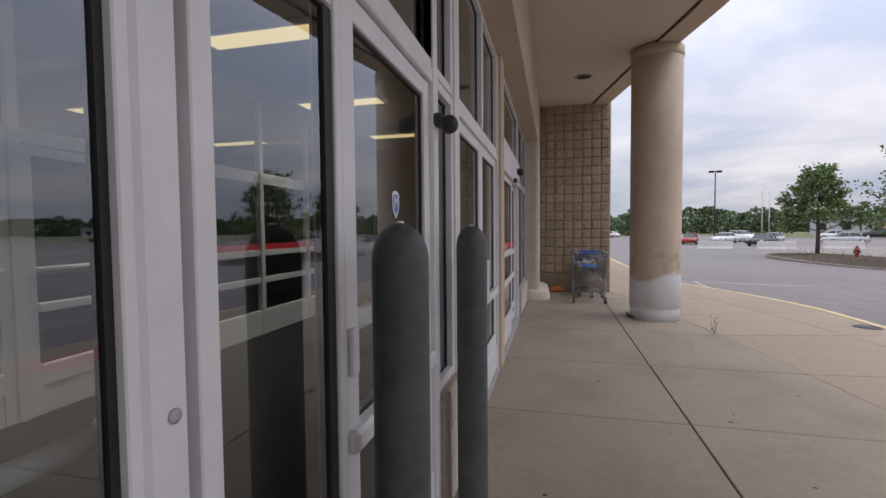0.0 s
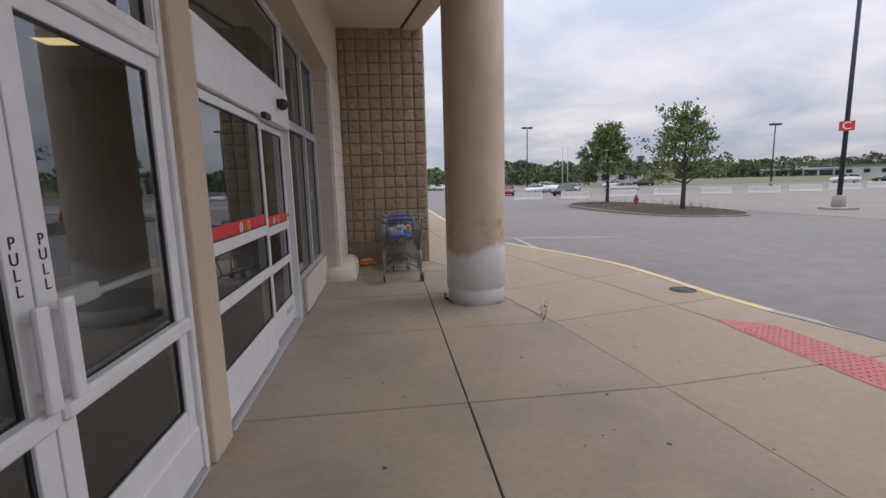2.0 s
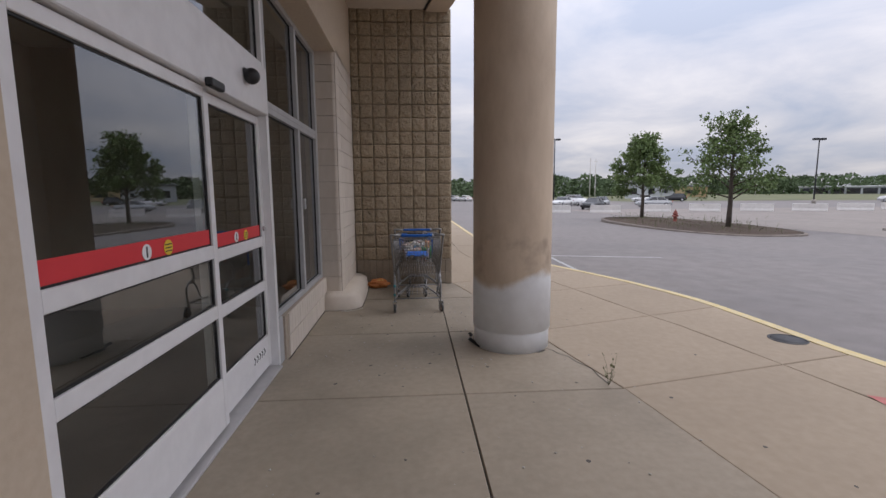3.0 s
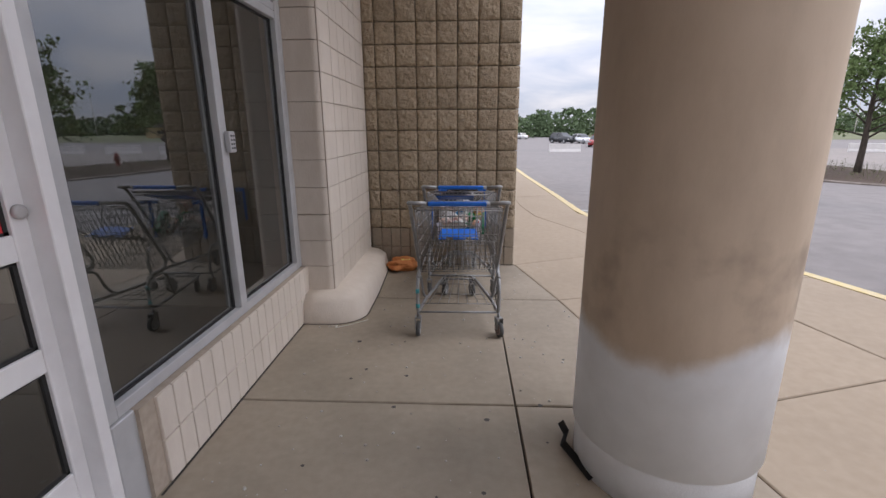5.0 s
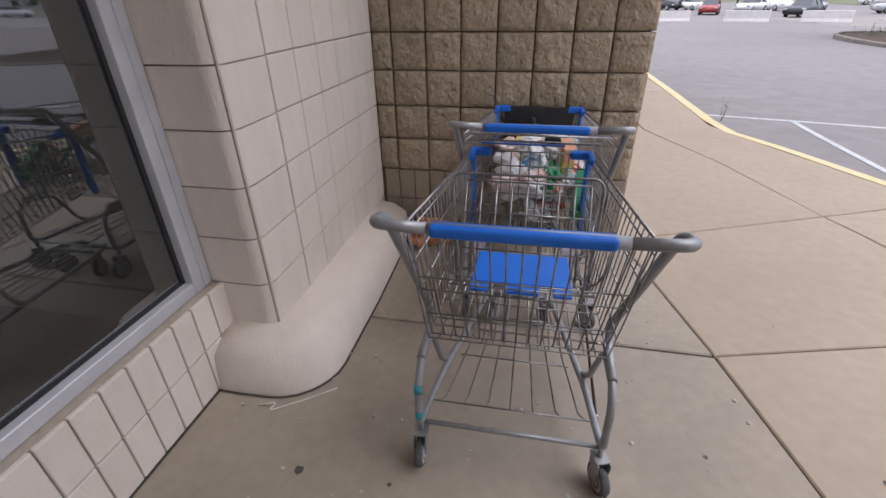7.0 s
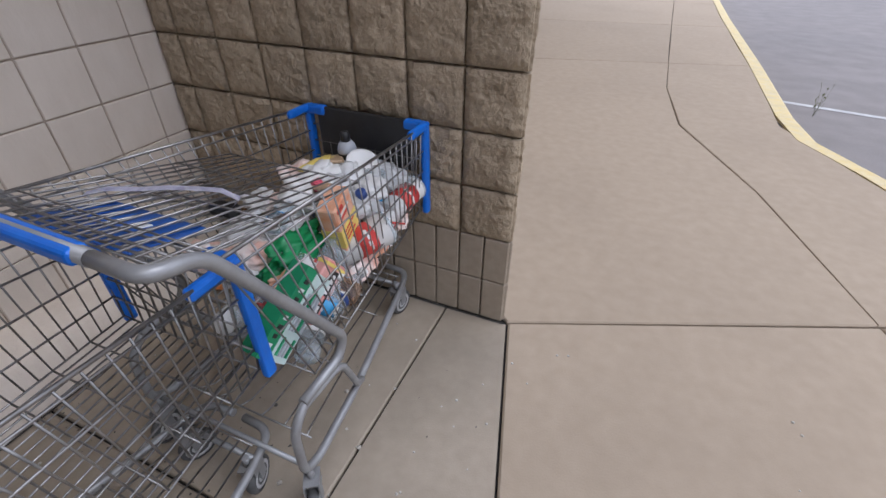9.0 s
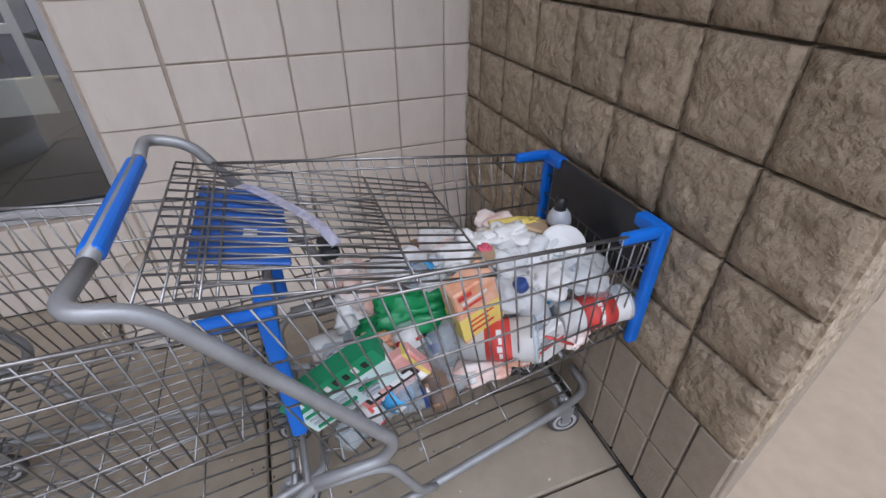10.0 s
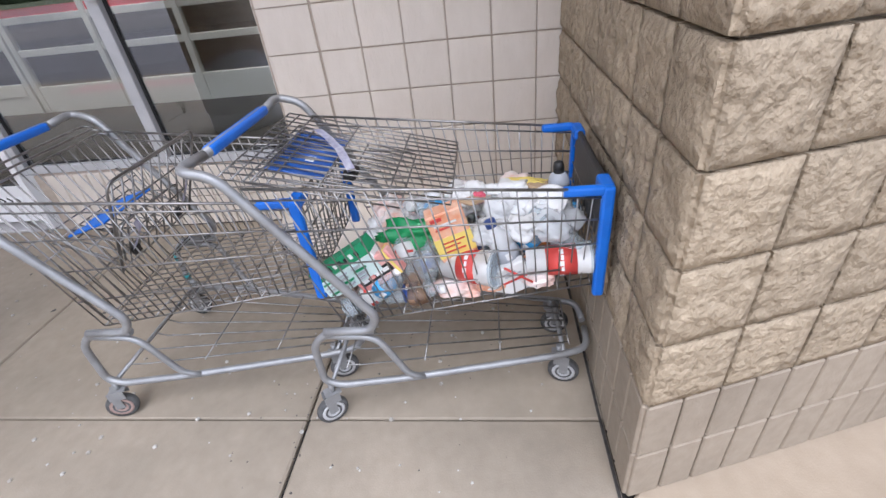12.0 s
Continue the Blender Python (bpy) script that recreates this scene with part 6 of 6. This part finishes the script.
def bottle(m, body, label_mat, cap, label, h=0.21, r=0.032):
    c = empty("plastic_bottle", m, label, "bottle", "litter in the cart")
    prof = [(r * 0.8, 0), (r, 0.008), (r, h * 0.28), (r * 0.94, h * 0.30), (r, h * 0.33), (r, h * 0.62), (r * 0.93, h * 0.70), (r * 0.55, h * 0.84), (r * 0.38, h * 0.90), (r * 0.38, h)]
    part("body", lathe([(a, b - h / 2) for a, b in prof], 18), body, c)
    if label_mat:
        part("label", lathe([(r + 0.001, h * 0.36 - h / 2), (r + 0.001, h * 0.60 - h / 2), (r - 0.001, h * 0.60 - h / 2), (r - 0.001, h * 0.36 - h / 2)], 18), label_mat, c)
        for k in range(4):
            w = box((-0.010, -0.001, -0.012), (0.010 - 0.004 * (k % 2), 0.001, -0.004 + 0.012 * (k % 2)))
            bmesh.ops.transform(w, matrix=pose(0, 0, 0, 0, 0, 90 * k + 20) @ Matrix.Translation((0, r + 0.0015, -0.02 * h)), verts=w.verts)
            part("letter_bar", w, L_RED if label_mat is L_WHITE else L_WHITE, c)
    if cap:
        part("cap", lathe([(r * 0.45, h * 0.93 - h / 2), (r * 0.45, h * 1.03 - h / 2), (r * 0.3, h * 1.035 - h / 2)], 12), cap, c)
    return c


def carton(m, size, base, panels, label, bars=()):
    """A card box with printed bands round it and small printed bars on its broad faces."""
    c = empty("carton", m, label, "carton", "litter in the cart")
    a, b, h = (v / 2 for v in size)
    part("box", box((-a, -b, -h), (a, b, h), 0.004), base, c)
    for z0, z1, mt in panels:
        part("print", box((-a - 0.001, -b - 0.001, h * z0), (a + 0.001, b + 0.001, h * z1)), mt, c)
    for k, (y0, y1, z0, z1, mt) in enumerate(bars):
        proud = a + 0.002 + 0.0004 * k
        part("print_bar", box((-proud, b * y0, h * z0), (proud, b * y1, h * z1)), mt, c)
    return c


def spray_can(m):
    c = empty("spray_can", m, "silver and black spray can with a domed black cap", "spray can", "litter in the cart")
    r = 0.032
    part("body", lathe([(r, -0.10), (r, 0.05), (r * 0.98, 0.052)], 24), L_BLACK, c)
    part("shoulder", lathe([(r * 1.03, 0.048), (r * 1.03, 0.056), (r * 0.92, 0.072), (r * 0.62, 0.086), (r * 0.5, 0.088)], 24), L_GREY, c, "dull silver shoulder")
    part("cap", lathe([(r * 0.52, 0.086), (r * 0.52, 0.108), (r * 0.42, 0.119), (r * 0.2, 0.123)], 20), BLACK, c, "black cap")
    for k in (1, 2):
        part("label", lathe([(r + 0.001, 0.025 - 0.03 * k), (r + 0.001, 0.036 - 0.03 * k), (r - 0.001, 0.036 - 0.03 * k), (r - 0.001, 0.025 - 0.03 * k)], 24), L_GREY, c)
    return c


def foam_bowl(m):
    c = thing("foam_bowl", lathe([(0.03, 0.0), (0.05, 0.018), (0.057, 0.022), (0.057, 0.025), (0.048, 0.021), (0.028, 0.004)], 28), L_WHITE, "white foam bowl tipped over on the litter", "bowl", "litter in the cart")
    c.matrix_basis = m
    return c


def crumple(x, u, z, size, seed, material, label, name="plastic_bag", flat=0.6, rough=0.45):
    bm = bmesh.new()
    bmesh.ops.create_icosphere(bm, subdivisions=4, radius=1.0)
    off = Vector((seed * 3.7, seed * 1.9, seed * 5.3))
    for v in bm.verts:
        d = v.co.normalized()
        w = d + 0.25 * Vector((noise.noise(d * 2 + off), noise.noise(d * 2 - off), noise.noise(d * 2.3 + off)))
        k = 1 + rough * (noise.noise(d * 1.5 + off) - 0.75 * abs(noise.noise(w * 2.6 + off)) - 0.5 * abs(noise.noise(w * 5.2 - off)) - 0.22 * abs(noise.noise(w * 11 + off)) + 0.32)
        v.co = Vector((d.x * size[0], d.y * size[1], d.z * size[2] * flat)) * k
    for f in bm.faces:
        f.smooth = True
    ob = thing(name, bm, material, label, "plastic bag" if name == "plastic_bag" else "litter", "litter in the cart")
    ob.matrix_basis = Matrix.Translation((CART_X + x, CART_Y + u, z))
    return ob


# along the side that faces the road
L_MINT, L_ROSE = lit("mint_print", (0.55, 0.68, 0.66)), lit("rose_wrap", (0.62, 0.16, 0.15), (0.70, 0.42, 0.38), 0.3)
GLYPHS = ((-1.02, -0.25, -1.005, 1.005, L_GREEN), (-0.25, 0.98, -0.98, 0.98, L_MINT)) + tuple((-0.8 + 0.05 * (k % 2), -0.5, -0.75 + 0.2 * k, -0.66 + 0.2 * k, L_BLACK if k % 3 else L_WHITE) for k in range(8)) + tuple((-0.05 + 0.24 * (k % 4), 0.06 + 0.24 * (k % 4), -0.85 + 0.55 * (k // 4), -0.45 + 0.55 * (k // 4) - 0.06 * (k % 3), L_GREY if k % 3 else L_GREEN) for k in range(12))
carton(axis_pose(0.205, 0.24, 0.60, -8, -56), (0.05, 0.105, 0.235), L_WHITE, (), "green and white printed card carton leaning in the cart", GLYPHS)
POUCH = ((-0.15, 0.5, -0.8, 0.75, L_BLACK), (0.02, 0.30, -0.68, -0.4, L_WHITE), (0.02, 0.30, -0.34, -0.06, L_ROSE), (0.02, 0.30, 0.0, 0.28, L_WHITE), (0.02, 0.30, 0.34, 0.62, L_WHITE))
carton(axis_pose(0.228, 0.33, 0.605, -8, -54), (0.03, 0.085, 0.17), L_ROSE, ((0.8, 0.9, L_YELLOW),), "rose red snack box with a black label", POUCH)
bottle(axis_pose(0.232, 0.345, 0.55, -15, -40), CLEAR, L_BLUE, L_WHITE, "clear water bottle with a bright blue label", 0.17, 0.031)
bottle(axis_pose(0.22, 0.30, 0.51, 20, -70), CLEAR, L_WHITE, L_WHITE, "clear crushed bottle at the basket rear", 0.2, 0.032)
bottle(axis_pose(0.225, 0.43, 0.515, 174, 80), CLEAR, L_NAVY, L_WHITE, "clear water bottle with a navy label, lying", 0.19, 0.030)
bottle(axis_pose(0.17, 0.465, 0.575, 20, -20), CLEAR, None, None, "clear jar-shaped empty bottle", 0.16, 0.044)
bottle(axis_pose(0.19, 0.425, 0.545, -70, 60), BROWNDRINK, None, L_WHITE, "bottle with a trace of brown drink", 0.17, 0.034)
bottle(axis_pose(0.13, 0.40, 0.60, -70, 50), CLEAR, L_WHITE, L_WHITE, "clear bottle with a white label", 0.2, 0.033)
TEXTS = ((-0.7, 0.5, 0.62, 0.68, L_WHITE), (-0.7, 0.2, 0.50, 0.55, L_RED), (-0.6, 0.6, 0.02, 0.06, L_RED), (-0.6, 0.3, -0.12, -0.08, L_RED), (-0.6, 0.5, -0.28, -0.24, L_RED), (0.1, 0.8, -0.85, -0.72, L_WHITE), (-0.8, -0.2, 0.80, 0.9, L_RED))
carton(axis_pose(0.15, 0.555, 0.66, 6, 14, 6), (0.06, 0.11, 0.20), SALMON, ((-0.45, 0.22, L_YELLOW),), "orange and yellow juice carton standing among litter", TEXTS)
cup(axis_pose(0.185, 0.60, 0.575, 156, 82), L_RED, 0.175)
bottle(axis_pose(0.165, 0.705, 0.615, 170, -24), SHEER, L_GREY, L_NAVY, "cloudy bottle with a navy cap", 0.2, 0.038)
carton(axis_pose(0.205, 0.735, 0.55, 5, 25), (0.03, 0.085, 0.10), L_WHITE, ((-0.1, 0.05, L_RED),), "white and red card box in the cart", ((-0.7, 0.5, 0.3, 0.4, L_GREY), (-0.7, 0.2, 0.5, 0.6, L_GREY)))
cup(axis_pose(0.19, 0.855, 0.59, 178, 86), L_RED, 0.18, "white paper cup with a broad red band, lying", 0.040, 0.046, -0.035, 0.05)
bottle(axis_pose(0.12, 0.775, 0.63, 150, 40), CLEAR, L_BLUE, None, "clear bottle with a pale blue label", 0.2, 0.04)
bottle(axis_pose(0.13, 0.85, 0.65, -40, 60), CLEAR, None, L_WHITE, "clear crushed plastic bottle", 0.21, 0.042)
crumple(0.20, 0.55, 0.505, (0.035, 0.08, 0.04), 51, PRINTED, "white and orange printed wrapper low in the cart", "paper_wrapper")
crumple(0.20, 0.80, 0.54, (0.035, 0.05, 0.035), 52, PRINTED, "red and white crumpled wrapper", "paper_wrapper")
crumple(0.20, 0.66, 0.52, (0.03, 0.05, 0.03), 53, SALMON, "torn salmon pink wrapper at the basket floor", "paper_wrapper")
part("straw", tube([(0.236, 0.70, 0.60), (0.24, 0.78, 0.55)], 0.0035, 6), L_RED, carton(axis_pose(0.21, 0.69, 0.53, 10, 70), (0.03, 0.06, 0.08), L_WHITE, (), "small white drink carton low in the cart")).matrix_basis = axis_pose(0.21, 0.69, 0.53, 10, 70).inverted() @ Matrix.Translation((CART_X, CART_Y, 0))
# the back and the middle
spray_can(axis_pose(-0.03, 0.885, 0.675, 0, 3))
foam_bowl(axis_pose(0.05, 0.845, 0.695, 60, 30))
crumple(0.03, 0.70, 0.672, (0.075, 0.07, 0.085), 1, SHEER, "crumpled white plastic shopping bag in the cart", rough=0.55)
crumple(-0.04, 0.64, 0.69, (0.07, 0.06, 0.075), 11, L_WHITE, "crumpled white plastic shopping bag in the cart", rough=0.6)
crumple(0.03, 0.78, 0.665, (0.075, 0.07, 0.08), 2, CLOUDY, "crumpled white plastic shopping bag in the cart", rough=0.55)
crumple(0.06, 0.87, 0.645, (0.10, 0.06, 0.09), 3, SHEER, "crumpled white plastic shopping bag in the cart", rough=0.55)
crumple(-0.07, 0.77, 0.705, (0.035, 0.085, 0.035), 4, L_YELLOW, "yellow crumpled food bag on the litter", flat=0.5, rough=0.7)
crumple(-0.04, 0.74, 0.71, (0.05, 0.06, 0.04), 14, L_WHITE, "white crumpled food bag on the litter", flat=0.5, rough=0.7)
crumple(-0.02, 0.575, 0.685, (0.055, 0.06, 0.055), 5, L_WHITE, "white crumpled paper wrapper in the cart", "paper_wrapper", rough=0.7)
crumple(0.02, 0.635, 0.715, (0.022, 0.022, 0.035), 6, lit("crimson_wrap", (0.55, 0.08, 0.13)), "crimson crumpled wrapper in the cart", "paper_wrapper")
crumple(0.01, 0.37, 0.635, (0.065, 0.06, 0.055), 7, PRINTED, "white and orange printed snack bag in the cart", "snack_bag", rough=0.7)
crumple(-0.02, 0.315, 0.60, (0.07, 0.06, 0.06), 8, L_WHITE, "white crumpled paper wrapper by the rear gate", "paper_wrapper", rough=0.7)
crumple(0.11, 0.355, 0.595, (0.032, 0.06, 0.035), 9, SALMON, "orange red crumpled wrapper beside the green carton", "paper_wrapper", rough=0.8)
crumple(0.085, 0.43, 0.635, (0.042, 0.105, 0.045), 71, GREENGLASS, "crushed green plastic bottle lying across the litter", "plastic_bottle", 0.9, 0.75)
bottle(axis_pose(-0.02, 0.485, 0.655, 40, 60), CLEAR, L_BLUE, L_WHITE, "clear bottle with a blue label", 0.2, 0.036)
carton(axis_pose(0.05, 0.625, 0.725, 60, 75), (0.05, 0.012, 0.12), L_TAN, (), "flat brown card piece on the litter")
carton(axis_pose(-0.05, 0.83, 0.71, 40, 80), (0.06, 0.012, 0.09), L_TAN, (), "flat brown card piece on the litter")
crumple(-0.10, 0.36, 0.58, (0.075, 0.055, 0.085), 61, L_WHITE, "white crumpled shopping bag by the rear gate", rough=0.6)
crumple(-0.11, 0.47, 0.62, (0.07, 0.07, 0.08), 62, CLOUDY, "white crumpled shopping bag in the litter", rough=0.6)
crumple(0.045, 0.325, 0.585, (0.04, 0.03, 0.05), 63, L_GREEN, "green crumpled drink carton by the rear gate", "paper_wrapper", rough=0.8)
# deeper layers under the rest
rnd = random.Random(12)
kinds = (CLEAR, SHEER, CLEAR, CLEAR, BROWNDRINK, CLEAR, CLEAR)
for k in range(46):
    u = 0.28 + 0.60 * ((k * 0.382) % 1)
    x = rnd.uniform(-0.17, 0.18)
    layer = k % 3
    z = 0.455 + 0.105 * u + 0.035 + 0.045 * layer
    if k % 3 == 2:
        crumple(x, u, z + 0.01, (rnd.uniform(0.05, 0.07), rnd.uniform(0.045, 0.06), 0.055), 20 + k, rnd.choice((L_WHITE, CLOUDY, PRINTED, SHEER, SHEER)), "crumpled wrapper low in the litter", "paper_wrapper")
    else:
        bottle(axis_pose(x, u, z, rnd.uniform(150, 210), rnd.uniform(75, 100)), rnd.choice(kinds), rnd.choice((L_BLUE, L_WHITE, L_RED, None, L_NAVY)), rnd.choice((L_WHITE, L_BLUE, None)), "plastic drink bottle low in the litter", rnd.uniform(0.16, 0.2), rnd.uniform(0.028, 0.034))

# ---- small things on the walk ----
RAG = mat("orange_cloth", (0.50, 0.17, 0.05), (0.62, 0.25, 0.09), 30, 0.9, bump=0.5, bscale=60)
ob = crumple(0, 0, 0, (0.17, 0.14, 0.075), 40, RAG, "crumpled orange cloth bag in the wall corner", "cloth_bag", 0.8, 0.5)
ob["group"] = ""
ob.matrix_basis = pose(0.62, -0.18, 0.052, 0, 0, 20)
part("paper_tag", box((-0.03, -0.06, 0.060), (0.06, 0.01, 0.064)), L_YELLOW, ob)


def belt():
    bm = ribbon([(1.735, -2.80, 0.05), (1.75, -2.86, 0.035), (1.72, -2.93, 0.03), (1.76, -3.02, 0.02), (1.80, -3.13, 0.015)], 0.034, (1, 0.4, 0.5))
    thing("black_strap", bm, BLACK, "torn black rubber strap at the column foot", "strap")


belt()


def weed(x, y, z=0.0, tall=1.0):
    rnd = random.Random(2)
    bm = bmesh.new()
    for k in range(7):
        a = rnd.uniform(0, 6.28)
        tip = Vector((math.cos(a) * 0.05, math.sin(a) * 0.05, rnd.uniform(0.1, 0.26) * tall))
        add_tube(bm, [(0, 0, 0), tip * 0.6 + Vector((0.01, 0, 0)), tip], 0.002, 4, 0.0008)
        leaf_quad(bm, tip, 0.03, rnd)
        leaf_quad(bm, tip * 0.6, 0.03, rnd)
    w = thing("weed", bm, GRASS, "dry weed growing out of a pavement joint", "weed")
    w.matrix_basis = Matrix.Translation((x, y, z))


weed(2.66, -4.04)
weed(3.8, 4.4, ground_z(3.8, 4.4), 1.3)
PEBBLE = mat("pale_grit", (0.30, 0.27, 0.23), (0.52, 0.50, 0.46), 40, 0.9)
GUM = mat("old_gum_spot", (0.05, 0.045, 0.04), (0.09, 0.08, 0.07), 40, 0.8)
TWINE = mat("pale_twine", (0.55, 0.53, 0.48), (0.6, 0.58, 0.52), 40, 0.9)
bm = bmesh.new()
rnd = random.Random(9)
for k in range(360):
    x, y = rnd.uniform(0.1, 3.2), rnd.uniform(-7.5, 0.3)
    if rnd.random() < 0.55:
        x, y = rnd.uniform(0.15, 1.9), rnd.uniform(-3.6, -0.1)
    if x > 1.75 and y > -0.05:
        continue
    r = rnd.choice((0.003, 0.004, 0.005, 0.008))
    add_lathe(bm, [(r, 0.0), (r * 1.1, r * 0.5), (r * 0.5, r * 0.9)], 5, (x, y), False)
thing("grit", bm, PEBBLE, "scattered pale grit on the pavement", "grit", kind="stuff")
bm = bmesh.new()
for k in range(60):
    x, y = rnd.uniform(0.3, 3.8), rnd.uniform(-8.5, -0.3)
    if k < 18:
        x, y = rnd.uniform(0.5, 1.9), rnd.uniform(-3.9, -1.6)
    r = rnd.uniform(0.006, 0.017)
    ring = [(x + r * rnd.uniform(0.7, 1.2) * math.cos(a), y + r * rnd.uniform(0.7, 1.2) * math.sin(a)) for a in (0.785 * j for j in range(8))]
    bm.faces.new([bm.verts.new((*p, 0.0015)) for p in ring])
for k in range(90):
    x, y, r = rnd.uniform(0.9, 1.95), rnd.uniform(-1.3, -0.3), rnd.uniform(0.0015, 0.005)
    if k > 50:
        x, y = rnd.uniform(0.4, 1.9), rnd.gauss(-1.04, 0.03)
    bm.faces.new([bm.verts.new((x + r * rnd.uniform(0.6, 1.4) * math.cos(a), y + r * rnd.uniform(0.6, 1.4) * math.sin(a), 0.0016)) for a in (1.257 * j for j in range(5))])
thing("gum_spots", bm, GUM, "old dark gum spots on the pavement", "gum", kind="stuff")
CRACK = mat("dark_crack_filler", (0.03, 0.027, 0.024), (0.06, 0.055, 0.05), 40, 0.95)
FOOT = [(0.26 + 0.24 * math.sin(a), -1.375 - 0.24 * math.cos(a)) for a in (math.pi / 2 * k / 6 for k in range(7))]
for pts, w in (([(0.047, -3.28), (0.049, -2.7), (0.047, -2.1), (0.05, -1.615)], 0.012), ([(0.03, -1.618), (0.14, -1.62)] + FOOT + [(0.496, -0.9), (0.476, -0.4), (0.456, -0.1)], 0.010), ([(0.47, -0.016), (1.0, -0.014), (1.5, -0.018), (1.80, -0.016)], 0.010), ([(2.42, -3.2), (2.47, -3.27), (2.50, -3.36), (2.56, -3.43), (2.58, -3.55), (2.66, -3.72), (2.65, -3.86), (2.67, -4.02)], 0.008), ([(2.40, -3.24), (2.36, -3.27), (2.31, -3.30)], 0.022)):
    bm = bmesh.new()
    for (xa, ya), (xb, yb) in zip(pts, pts[1:]):
        d = Vector((yb - ya, xa - xb)).normalized() * w / 2
        bm.faces.new([bm.verts.new((*p, 0.0035)) for p in ((xa - d.x, ya - d.y), (xb - d.x, yb - d.y), (xb + d.x, yb + d.y), (xa + d.x, ya + d.y))])
    thing("crack", bm, CRACK, "dark dirt-filled crack in the concrete", "crack", kind="structure")
thing("twine", tube(bent([(0.25, -1.66, 0.004), (0.32, -1.64, 0.012), (0.30, -1.68, 0.004), (0.42, -1.60, 0.004), (0.52, -1.52, 0.004)], 0.02), 0.003, 5), TWINE, "scrap of pale twine on the pavement", "twine")
